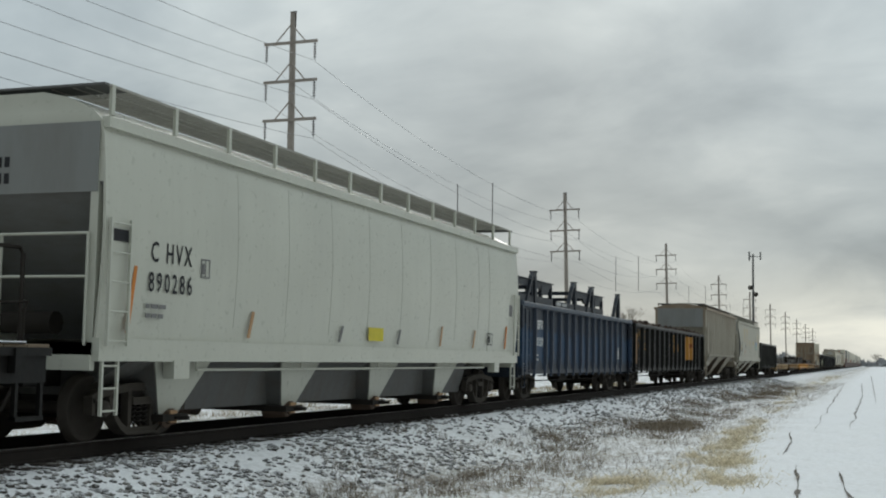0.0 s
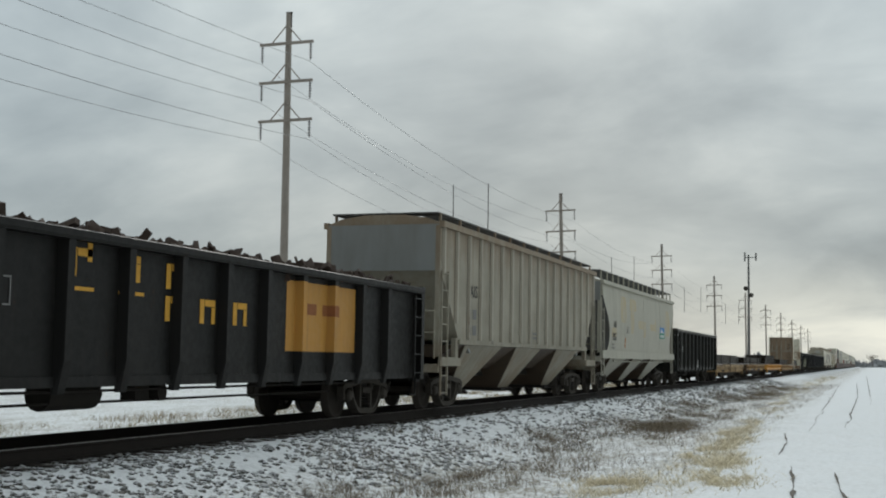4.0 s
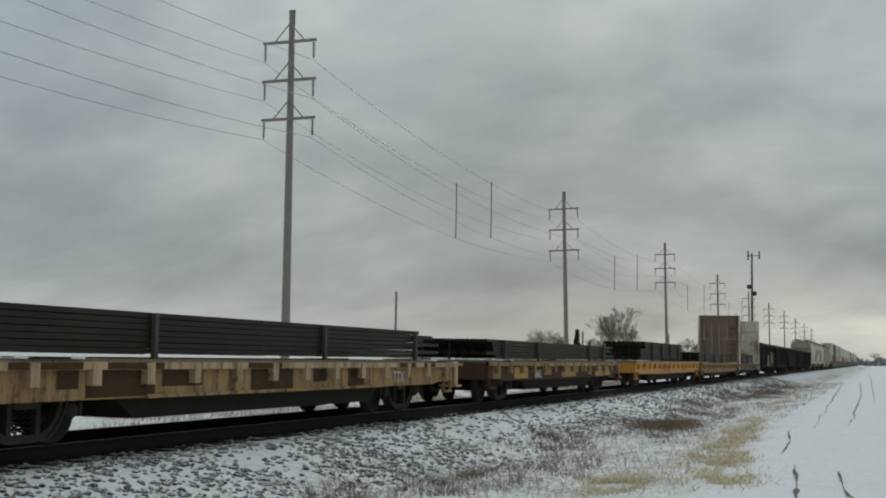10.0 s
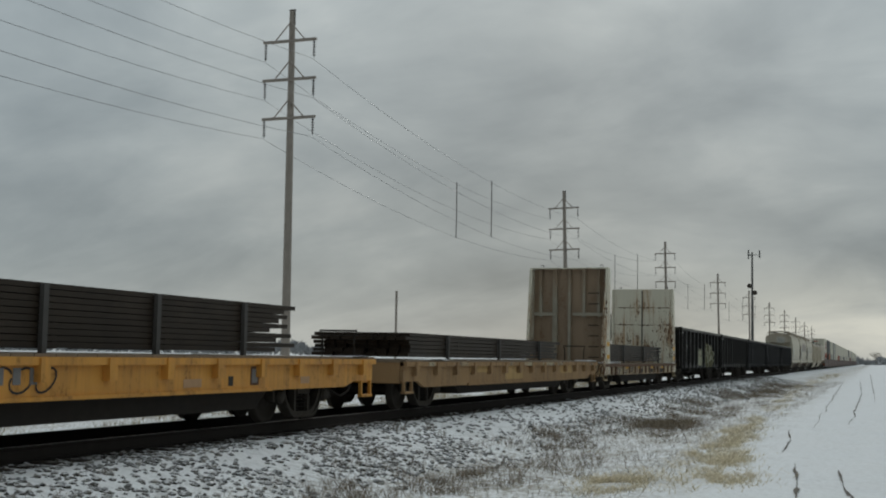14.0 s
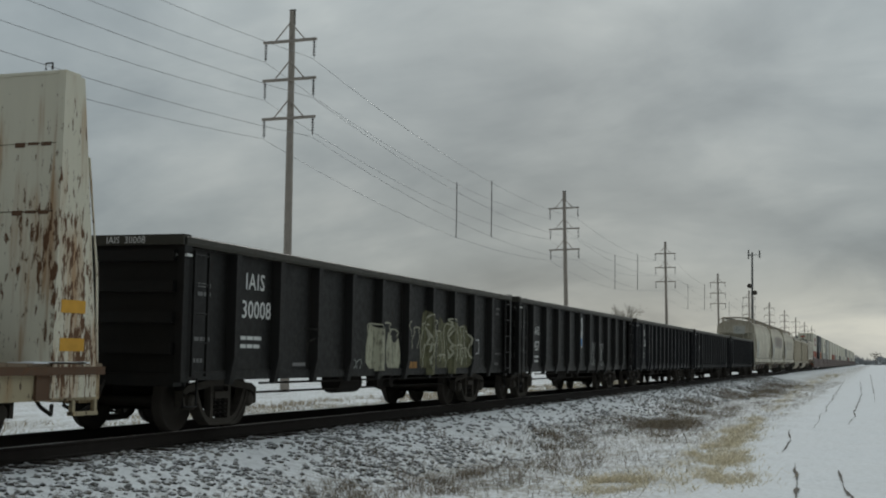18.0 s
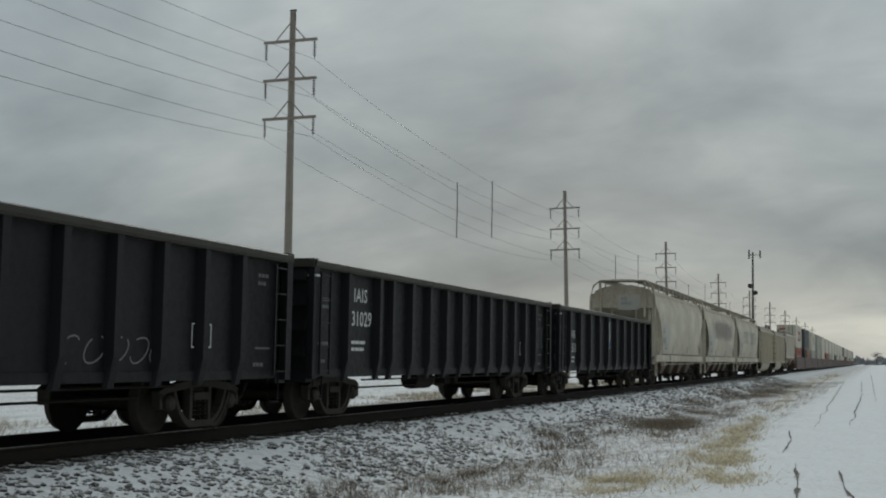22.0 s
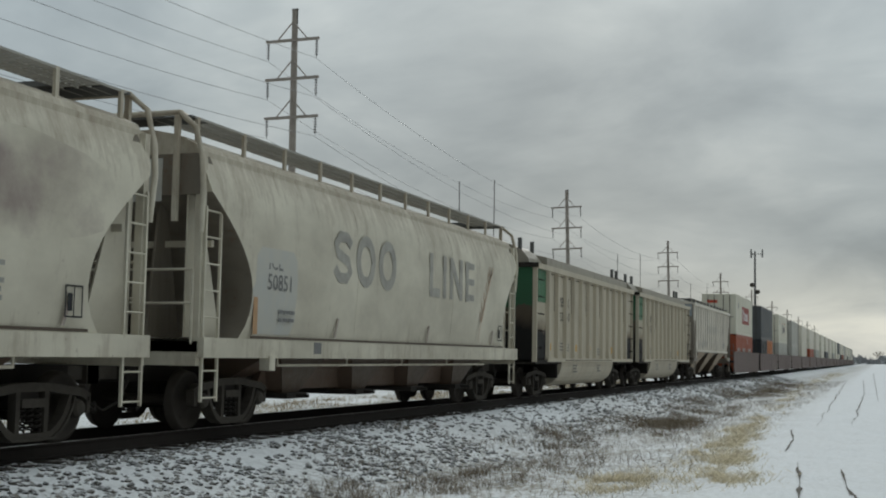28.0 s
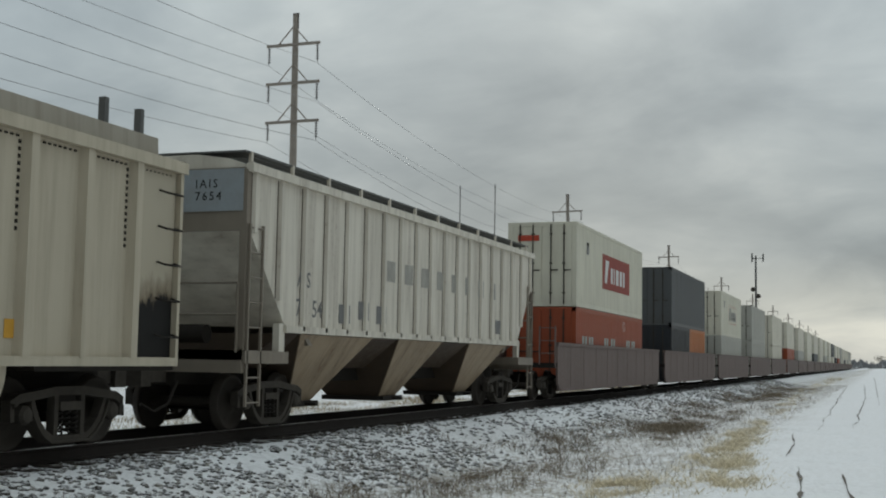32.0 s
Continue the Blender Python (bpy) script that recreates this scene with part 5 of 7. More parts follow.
def rail_stack(label, u0, u1, deck, tiers, tier_h, mat, seed, w=1.18, ragged=1.1, straps=(0.2, 0.5, 0.8), late=99):
    """Layers of long steel rails with thin battens between, tied with upright straps."""
    rng = random.Random(seed)
    half = (u1 - u0) / 2
    load = rolling("steel_stack", label, "steel load", "loads of the flat cars", (u0 + u1) / 2)
    for k in range(tiers):
        z = deck + 0.05 + k * tier_h
        a, b = -half + 0.15 + rng.random() * ragged * 0.6, half - (rng.random() * 0.5 if k % 2 else 0.45 + 0.55 * rng.random()) * ragged
        if k >= late:
            a += 1.3 + 0.3 * rng.random()
        n = 9
        for i in range(n):
            x = -w + 2 * w * (i + 0.5) / n
            m = Mesh().box(x - w / n * 0.86, x + w / n * 0.86, a + rng.gauss(0, 0.05), b + rng.gauss(0, 0.05), z, z + tier_h * (0.84 if k % 2 else 0.88))
            part("steel_bar", m, mat, load)
        for f in (0.3, 0.5, 0.7) if k >= late else (0.06, 0.3, 0.5, 0.7):
            y = -half + 2 * half * f
            part("batten", Mesh().box(-w + 0.1, w - 0.16, y - 0.05, y + 0.05, z - tier_h * 0.13, z), mat, load)
    for f in straps:
        y = -half + 2 * half * f
        part("stake", Mesh().box(w + 0.005, w + 0.07, y - 0.05, y + 0.05, deck - 0.2, deck + tiers * tier_h + 0.02), STAKE, load, "upright grey steel stake")
    return load


def bulkhead(car, y, face, z0, z1, outer, inner):
    """Upright end wall of a bulkhead flat: posts and braces outside, smooth sheets inside, a tapering white edge plate at each side."""
    s = face
    for a, b in ((-1.40, -0.012), (0.012, 1.40)):
        for c, d in ((z0, 2.90), (2.915, 3.75), (3.762, z1 - 0.02)):
            part("bulkhead_sheet", Mesh().box(a, b, y, y - s * 0.05, c, d), inner, car, "rust-stained inner sheet")
    part("bulkhead_back", Mesh().box(-1.40, 1.40, y + s * 0.002, y + s * 0.03, z0, z1 - 0.03), BACKTAN, car, "rusty brown outer sheet")
    for k in range(5):
        x = -1.12 + 2.24 * k / 4
        w = 0.05 if k != 1 else 0.085
        part("bulkhead_post", Mesh().box(x - w, x + w, y + s * 0.03, y + s * 0.16, z0 + (0.0 if k in (1, 2) else 1.7), z1 - 0.03), outer, car)
    for a, b in ((-1.36, -0.55), (0.15, 1.30)):
        part("bulkhead_rail", Mesh().box(a, b, y + s * 0.165, y + s * 0.22, z0 + 1.75, z0 + 1.87), outer, car)
    part("bulkhead_cap", Mesh().box(-1.5, 1.5, y - s * 0.06, y + s * 0.24, z1 - 0.03, z1 + 0.01), inner, car)
    for z in (2.90, 3.75):
        for k in range(14):
            if (k * 7) % 5:
                a = -1.36 + k * 0.195
                part("rusted_seam", Mesh().box(a, a + 0.15, y - s * 0.051, y - s * 0.056, z - 0.015 - 0.012 * (k % 3), z + 0.02), RUSTBROWN, car)
    part("rusted_seam", Mesh().box(-0.03, 0.03, y - s * 0.051, y - s * 0.056, z0 + 0.1, z1 - 0.05), IRON, car, "dark open seam")
    part("pipe", Mesh().tube([(1.42, y + s * 0.95, z0 - 0.2), (1.42, y + s * 0.85, z0 + 1.2), (1.45, y + s * 0.55, z0 + 2.6), (1.45, y + s * 0.35, z0 + 2.65)], 0.018, 6), inner, car)
    for x in (-1.47, 1.47):
        edge = Mesh().prism([(y - s * 0.10, z0 - 0.42), (y + s * 0.80, z0 - 0.42), (y + s * 0.76, z0 + 0.2), (y + s * 0.30, z1 - 0.03), (y - s * 0.08, z1 - 0.03)], x - 0.05, x + 0.05)
        part("bulkhead_edge", edge, inner, car, "white tapering edge plate")
        for z in (z0 + 0.15, z0 + 0.62):
            part("reflector", Mesh().box(x + 0.051, x + 0.056, y + s * 0.02, y + s * 0.5, z, z + 0.16), LETYELLOW, car, "yellow reflector")
    for x in (-1.1, 1.2):
        eye = Mesh()
        eye.tube([(x - 0.05, y, z1 + 0.04), (x - 0.05, y, z1 + 0.12), (x + 0.05, y, z1 + 0.12), (x + 0.05, y, z1 + 0.04)], 0.014, 5)
        part("lifting_eye", eye, DARK, car)
    lad = Mesh()
    for k in range(7):
        lad.tube([(0.75, y + s * 0.2, z0 + 0.2 + k * 0.4), (1.15, y + s * 0.2, z0 + 0.2 + k * 0.4)], 0.018, 5)
    part("end_ladder", lad, DARK, car)


# ---- coal gondolas with tub floor ----
def tub_gondola(u0, u1, number):
    half = (u1 - u0) / 2
    car = rolling("coal_gondola", "cream coal gondola with green end panels and rounded tub floor", "gondola car", "coal gondolas", (u0 + u1) / 2)
    top, sill = 3.95, 1.16
    for s in (-1, 1):
        part("side_sheet", Mesh().box(s * 1.40, s * 1.44, -half + 1.31, half - 0.02, sill, top - 0.05), CREAM, car)
        part("top_chord", Mesh().box(s * 1.36, s * 1.58, -half, half + 0.1, top - 0.16, top), CREAM, car)
        part("side_sill", Mesh().box(s * 1.38, s * 1.54, -half + 1.31, half, sill - 0.10, sill + 0.02), CREAM, car)
        n = 12
        for k in range(n):
            y = -half + 1.42 + 1.085 * k
            rib = Mesh()
            rib.rings([[(s * 1.44, y - 0.12, z), (s * 1.55, y - 0.07, z), (s * 1.55, y + 0.07, z), (s * 1.44, y + 0.12, z)] for z in (sill, top - 0.16)])
            part("rib", rib, CREAM, car)
            if k % 2:
                for j in range(13):
                    z = top - 0.30 - j * 0.085
                    part("rivet", Mesh().box(s * 1.44, s * 1.452, y - 0.185, y - 0.145, z, z + 0.045), DARK, car)
            for j in range(8):
                part("rivet", Mesh().box(s * 1.44, s * 1.452, y + 0.15 + j * 0.10, y + 0.20 + j * 0.10, top - 0.225, top - 0.20), DARK, car)
        # leading corner panel: green above, cream, sooty below
        part("corner_panel", Mesh().box(s * 1.39, s * 1.45, -half + 0.42, -half + 1.3, top - 1.12, top - 0.16), BRIGHTGREEN, car, "green corner panel")
        part("corner_panel", Mesh().box(s * 1.39, s * 1.45, -half + 0.04, -half + 1.3, sill, top - 1.125), SOOTCREAM, car, "cream corner panel blackened by soot below")
        part("corner_panel", Mesh().box(s * 1.4405, s * 1.452, half - 1.0, half - 0.03, sill, top - 0.17), SOOTCREAM, car, "cream corner panel blackened by soot below")
        for y in (-half, half):
            part("corner_post", Mesh().box(s * 1.40, s * 1.53, y - 0.01 if y > 0 else y - 0.02, y + 0.06, sill - 0.1, top - 0.16), CREAM, car)
            for j in range(5):
                z = top - 0.45 - j * 0.5
                yy = y + (0.2 if y < 0 else -0.45)
                grab = Mesh().tube([(s * 1.46, yy, z), (s * 1.58, yy, z - 0.04), (s * 1.58, yy + 0.42, z - 0.04), (s * 1.46, yy + 0.42, z)], 0.016, 5)
                part("grab_iron", grab, DARK, car)
        e = s * half
        part("end_sheet", Mesh().box(-1.42, 1.42, e, e - s * 0.05, sill - 0.1, top - 0.02), SOOTEND, car, "green end panel blackened by soot")
        part("end_cap", Mesh().box(-1.56, 1.56, e + s * 0.06, e - s * 0.12, top - 0.12, top + 0.01), DARK, car)
        tub = Mesh()
        prof = [(s * (0.75 + 0.68 * math.cos(a)), 1.06 + 0.78 * math.sin(a)) for a in [math.pi + math.pi * j / 14 for j in range(15)]]
        tub.extrude_y(prof, -half + 3.4, half - 3.4)
        tm = tub.data("tub", CREAM)
        part("tub", tm, None, car, "rounded pale floor tub")
        # dark block added for the shade at the tub's rounded end
        part("tub_end_shade", Mesh().box(s * 0.2, s * 1.30, -half + 3.2, -half + 3.38, 0.55, sill - 0.1), DARK, car)
        for j in range(60):
            part("rivet", Mesh().box(s * 1.54, s * 1.548, -half + 3.5 + j * 0.12, -half + 3.55 + j * 0.12, sill - 0.06, sill - 0.03), DARK, car) if s > 0 and j < 60 else None
    for k, yy in enumerate((-half + 0.4, -half + 1.75, half - 1.0, half - 0.15)):
        post = Mesh().box(0.82, 0.93, yy - 0.045, yy + 0.045, top - 0.1, top + 0.78)
        part("cover_post", post, GRATE, car)
    arch = Mesh()
    arch.rings([[(1.22 * math.cos(a), y, top - 0.05 + 0.74 * math.sin(a)) for a in [math.pi * j / 10 for j in range(11)]] for y in (-half + 0.3, -half + 1.75)])
    part("cover_hood", arch, COVER, car, "rounded hood at the end of the load cover")
    lid = Mesh()
    lid.rings([[(-1.36, y, top - 0.05), (1.36, y, top - 0.05), (1.34, y, top + 0.30), (0.7, y, top + 0.44), (-0.7, y, top + 0.44), (-1.34, y, top + 0.30)] for y in (-half + 1.76, half - 0.35)])
    part("load_cover", lid, COVER, car, "low dusty load cover")
    part("floor", Mesh().box(-1.42, 1.42, -half + 0.05, half - 0.05, sill - 0.06, sill + 0.04), DARK, car)
    part("end_platform", Mesh().box(-1.5, 1.5, -half, -half + 3.0, sill - 0.16, sill - 0.04), DARK, car)
    part("end_platform", Mesh().box(-1.5, 1.5, half - 3.0, half, sill - 0.16, sill - 0.04), DARK, car)
    write(car, "SB", -half + 3.09, 2.80, 0.29, LETBLACK, 1.446)
    write(car, "TX", -half + 3.70, 2.80, 0.29, LETBLACK, 1.446)
    write(car, number[:2], -half + 3.08, 2.35, 0.28, LETBLACK, 1.446)
    write(car, number[2:], -half + 3.72, 2.35, 0.28, LETBLACK, 1.446)
    for y, z, w in ((1.55, 1.42, 0.42), (4.95, 1.40, 0.40), (7.1, 1.40, 0.3), (10.9, 1.38, 0.2)):
        bars(car, -half + y, z, (w,), 0.22, LETYELLOW, 1.446, name="yellow_patch")
    for y, z in ((3.05, 1.62), (3.75, 1.60), (8.4, 1.5)):
        for j in range(3):
            bars(car, -half + y, z - j * 0.1, (0.3, 0.2), 0.035, LETGREY, 1.446)
    for word, z in (("SBTX", top - 0.36), (number, top - 0.56)):
        part("lettering", lettering(word, 0.13, LETPALE), None, car, at=pose(-0.05, -half - 0.004, z, 0, 0, -90))
    for j, w in enumerate((0.5, 0.8, 0.9, 0.7, 0.85)):
        part("stencil_bar", Mesh().box(0.2 - w / 2, 0.2 + w / 2, -half - 0.004, -half - 0.001, top - 0.72 - j * 0.11, top - 0.695 - j * 0.11), LETPALE, car)
    for y in (-2.4, 1.2):
        for j in range(3):
            part("stencil_bar", Mesh().box(1.425, 1.432, y, y + (0.55, 0.4, 0.6)[j], 0.92 - j * 0.1, 0.96 - j * 0.1), LETGREY, car)
    gear(car, half, half - 1.7)
    return car


# ---- well cars and containers ----
CONTAINER_MESHES = {}


def container(u, z0, length, height, mat, label, detail):
    ob = rolling("shipping_container", label, "container", "containers on the train", u)
    half = length / 2
    key = (round(length, 2), round(height, 2), mat.name, detail)
    if key not in CONTAINER_MESHES:
        m = Mesh()
        m.box(-1.205, 1.205, -half + 0.03, half - 0.03, 0.08, height - 0.03)
        n = 44 if detail else 22
        for s in (-1, 1):
            for k in range(n):
                y = -half + 0.2 + (length - 0.4) * (k + 0.5) / n
                w = (length - 0.4) / n * 0.25
                m.rings([[(s * 1.205, y - w * 1.5, z), (s * 1.222, y - w, z), (s * 1.222, y + w, z), (s * 1.205, y + w * 1.5, z)] for z in (0.16, height - 0.14)])
        body = m.data("container_body", mat)
        f = Mesh()
        for s in (-1, 1):
            for e in (-1, 1):
                f.box(s * 1.06, s * 1.22, e * half, e * (half - 0.16), 0, height)
            f.box(s * 1.14, s * 1.226, -half, half, 0, 0.15)
            f.box(s * 1.16, s * 1.226, -half, half, height - 0.10, height)
        f.box(-1.2, 1.2, -half, -half + 0.1, height - 0.14, height)
        f.box(-1.2, 1.2, -half, -half + 0.1, 0, 0.14)
        rim = f.data("container_frame", mat)
        d = Mesh()
        for a, b in ((-1.05, -0.02), (0.02, 1.05)):
            d.box(a, b, -half + 0.005, -half + 0.05, 0.16, height - 0.15)
        door = d.data("door", mat)
        r = Mesh()
        for x in (-0.78, -0.32, 0.32, 0.78):
            r.tube([(x, -half - 0.02, 0.08), (x, -half - 0.02, height - 0.08)], 0.022, 5)
            r.box(x - 0.02, x + 0.25, -half - 0.05, -half - 0.02, height * 0.42, height * 0.42 + 0.04)
            for q in (0.15, 0.5, 0.85):
                r.box(x - 0.05, x + 0.05, -half - 0.03, -half + 0.01, height * q, height * q + 0.05)
        CONTAINER_MESHES[key] = (body, rim, door, r.data("lock_rod", IRON))
    body, rim, door, rods = CONTAINER_MESHES[key]
    for name, me in (("container_body", body), ("container_frame", rim), ("door", door), ("lock_rod", rods)):
        part(name, me, None, ob)
    ob.location.z = z0
    return ob


WELL_MESHES = {}


def well_car(u0, u1, first):
    half = (u1 - u0) / 2
    car = rolling("well_car", "faded red-brown double-stack well car", "well car", "well cars", (u0 + u1) / 2)
    key = round(half, 2)
    if key not in WELL_MESHES:
        side = Mesh()
        side.prism([(-half + 0.55, 0.30), (half - 0.55, 0.30), (half - 0.25, 0.55), (half - 0.2, 1.2), (half - 0.2, 1.78), (-half + 0.2, 1.78), (-half + 0.2, 1.2), (-half + 0.25, 0.55)], 1.40, 1.47)
        chord = Mesh().box(1.36, 1.50, -half + 0.2, half - 0.2, 1.70, 1.80)
        foot = Mesh().box(1.32, 1.50, -half + 0.6, half - 0.6, 0.28, 0.36)
        rib = Mesh().box(1.47, 1.478, -0.02, 0.02, 0.42, 1.70)
        deck = Mesh().box(-1.45, 1.45, -half + 0.1, -half + 1.7, 1.02, 1.16)
        floor = Mesh().box(-1.4, 1.4, -half + 1.5, half - 1.5, 0.30, 0.36)
        WELL_MESHES[key] = [side.data("side_wall", WELLRED), chord.data("top_chord", WELLRED), foot.data("foot_flange", WELLRED), rib.data("rib", WELLRED), deck.data("end_deck", DARK), floor.data("floor", DARK)]
    side, chord, foot, rib, deck, floor = WELL_MESHES[key]
    for r in (0, 180):
        for name, me in (("side_wall", side), ("top_chord", chord), ("foot_flange", foot), ("end_deck", deck)):
            part(name, me, None, car, at=pose(0, 0, 0, 0, 0, r))
        for k in range(9):
            part("rib", rib, None, car, at=pose(0, 0, 0, 0, 0, r) @ pose(0, -half + 1.9 + (2 * half - 3.8) * k / 8, 0))
    part("floor", floor, None, car)
    truck(car, -half - 0.3 + (1.2 if first else 0), False)
    if first:
        coupler(car, -half, -1)
        ladder(car, -half - 0.05, 1.0, 2.3, 1.2, 0.5, 0.36, WELLRED, along=False)
        pl = Mesh().box(-1.45, 1.45, -half - 0.1, -half + 0.9, 1.0, 1.1)
        part("end_platform", pl, DARK, car)
    return car


# ---- the train, car by car from its head ----
def small_print(car, y, z, x, mat, rows=2, w=0.22, seed=1):
    rng = random.Random(seed)
    for j in range(rows):
        bars(car, y, z - j * 0.13, tuple(rng.uniform(0.5, 1.2) * w for _ in range(3)), 0.06, mat, x)


def frame_box(car, y, z, w, h, x, mat, bars_in=True):
    m = Mesh()
    t = 0.022
    corners = lambda d: [(y + d, z + d), (y + w - d, z + d), (y + w - d, z + h - d), (y + d, z + h - d)]
    m.rings([[(px, a, b) for a, b in corners(d)] for px, d in ((x, 0), (x + 0.004, 0), (x + 0.004, t), (x, t))], False)
    part("data_panel", m, mat, car)
    if bars_in:
        part("panel_mark", Mesh().box(x, x + 0.004, y + w * 0.48, y + w * 0.53, z + t, z + h - t), mat, car)
        part("panel_mark", Mesh().box(x, x + 0.004, y + w * 0.15, y + w * 0.42, z + h * 0.2, z + h * 0.75), mat, car)


def pellet_hopper():
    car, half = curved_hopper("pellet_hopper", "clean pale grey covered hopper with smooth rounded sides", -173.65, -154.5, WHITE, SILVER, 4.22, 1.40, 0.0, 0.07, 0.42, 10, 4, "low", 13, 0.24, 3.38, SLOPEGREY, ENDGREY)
    write(car, "C HVX", -half + 1.06, 2.46, 0.28, LETBLACK, 1.583, 1.32, 0.72)
    write(car, "890286", -half + 1.03, 2.05, 0.27, LETBLACK, 1.578, 1.3, 0.78)
    frame_box(car, -half + 2.38, 2.32, 0.25, 0.28, 1.580, LETGREY)
    small_print(car, -half + 1.0, 1.82, 1.568, LETGREY, 2, 0.16)
    for y, h in ((0.55, 0.90), (3.85, 0.42), (7.3, 0.3), (10.2, 0.3), (12.8, 0.45), (15.2, 0.42), (17.9, 0.6)):
        m = Mesh()
        m.prism([(-half + y, 1.47), (-half + y + 0.07, 1.47), (-half + y + 0.22, 1.47 + h), (-half + y + 0.15, 1.47 + h)], 1.556, 1.575)
        part("stripe", m, LETORANGE if h > 0.5 else LETFADED if h > 0.4 else LETGREY, car)
    bars(car, -half + 8.7, 1.52, (0.75,), 0.26, LEMON, 1.568, name="yellow_patch")
    frame_box(car, -half + 16.4, 1.55, 0.4, 0.3, 1.57, LETBLACK)
    bars(car, -half + 18.3, 2.35, (0.3,), 0.3, LETGREY, 1.57)
    bars(car, -half + 0.12, 2.66, (0.40,), 0.16, LETBLACK, 1.586)
    # end lettering
    for j in range(6):
        for z in (3.42, 3.64):
            part("stencil_bar", Mesh().box(-0.66 + j * 0.125, -0.58 + j * 0.125, -half - 0.012, -half - 0.009, z, z + 0.14), LETBLACK, car)
    # wedge-shaped discharge funnels below the sill
    for s in (-1, 1):
        part("jacking_pad", Mesh().box(1.40, 1.58, s * (half - 1.75), s * (half - 2.15), 0.86, 1.12), WHITE, car)


BLUESTEEL = paint("dull_blue_steel", (0.022, 0.027, 0.036), dirt=(0.03, 0.027, 0.024), rust=0.2, grime=0.5)


def blue_gondola():
    car, half = gondola("blue_gondola", "blue steel gondola with white lettering, covers stacked on top", -153.95, -137.75, BLUE, 2.84, 14, 0.86, rib_w=0.05, edge=BLUELIGHT, first=1.72, deep=0.10, shift=0.24, rib_mat=BLUERIB)
    write(car, "CEFX", -half + 1.92, 2.12, 0.245, LETWHITE, 1.405, 1.06, 1.0, 0.014)
    write(car, "30139", -half + 1.90, 1.61, 0.245, LETWHITE, 1.405, 1.06, 1.0, 0.014)
    small_print(car, -half + 1.95, 1.3, 1.405, LETWHITE, 2, 0.1, 3)
    small_print(car, -half + 0.5, 1.06, 1.405, LETWHITE, 2, 0.1, 4)
    frame_box(car, -half + 14.0, 1.28, 0.6, 0.40, 1.405, LETWHITE)
    # lifting frames stacked on the load
    for k, (y, w, h) in enumerate(((-half + 0.35, 4.1, 0.72), (-half + 7.65, 4.35, 0.70))):
        f = rolling("spreader_beam", "dark steel lifting frame lying on the gondola load", "steel frame", "frames on the blue gondola", -145.85)
        for x in (-1.2, 1.2):
            m = Mesh()
            # a deep upper girder whose web dips between the posts, over a solid lower beam
            z1 = 2.84 + h
            top = [(y, z1), (y + w, z1)]
            dip = [(y + w, z1 - 0.13), (y + w * 0.93, z1 - 0.14), (y + w * 0.86, z1 - 0.36), (y + w * 0.72, z1 - 0.36), (y + w * 0.66, z1 - 0.20), (y + w * 0.52, z1 - 0.20), (y + w * 0.46, z1 - 0.36), (y + w * 0.32, z1 - 0.36), (y + w * 0.26, z1 - 0.20), (y + w * 0.1, z1 - 0.20), (y, z1 - 0.3)]
            m.prism(top + dip, x - 0.04, x + 0.04)
            m.box(x - 0.10, x + 0.10, y, y + w, z1, z1 + 0.02)
            part("girder", m, BLUESTEEL, f)
            part("beam", Mesh().box(x - 0.07, x + 0.07, y, y + w, 2.70, 2.84 + h * 0.36), BLUESTEEL, f)
            for q in (0, 0.42, 0.7, 1):
                part("post", Mesh().box(x - 0.055, x + 0.055, y + q * (w - 0.11), y + q * (w - 0.11) + 0.11, 2.84 + h * 0.3, z1 - 0.1), BLUESTEEL, f)
        for q in (0, 1):
            part("cross_beam", Mesh().box(-1.16, 1.16, y + q * (w - 0.12), y + q * (w - 0.12) + 0.12, 2.84 + h - 0.13, 2.84 + h - 0.01), BLUESTEEL, f)
    for k, y in enumerate((-half + 2.2, -half + 7.35, -half + 10.05, -half + 14.8)):
        f = rolling("lifting_bail", "bent steel lifting bail standing on the gondola", "steel bail", "bails on the blue gondola", -145.85)
        plate = Mesh().prism([(y - 1.0, 2.84), (y - 0.34, 3.66), (y - 0.14, 3.80), (y + 0.14, 3.80), (y + 0.30, 2.84), (y - 0.02, 2.84), (y + 0.02, 3.60), (y - 0.10, 3.66), (y - 0.24, 3.58), (y - 0.88, 2.84)], 1.19, 1.31)
        part("bail", plate, BLUESTEEL, f)
        part("cap", Mesh().box(1.15, 1.35, y - 0.14, y + 0.17, 3.80, 3.83), BLUESTEEL, f)
    cover = rolling("gondola_cover", "dark flat steel covers lying along the gondola top", "cover", "", -145.85)
    part("cover", Mesh().box(-1.3, 1.3, -half + 0.3, half - 0.4, 2.70, 2.86), BLACKBLUE, cover)
    rng = random.Random(8)
    for k in range(16):
        y, x = -half + 0.5 + rng.random() * (2 * half - 3.2), rng.uniform(-0.9, 1.1)
        part("beam", Mesh().box(x - 0.08, x + 0.08, y, y + rng.uniform(0.5, 2.2), 2.86, 2.86 + rng.uniform(0.10, 0.30)), BLUESTEEL, cover)
    for y in (4.85, 5.6):
        bars(cover, -half + y, 2.93, (0.10, 0.10, 0.10, 0.10), 0.09, LETWHITE, 1.302, 0.04)
    part("beam", Mesh().box(1.14, 1.30, -half + 4.7, -half + 7.2, 2.86, 3.06), BLUESTEEL, cover)


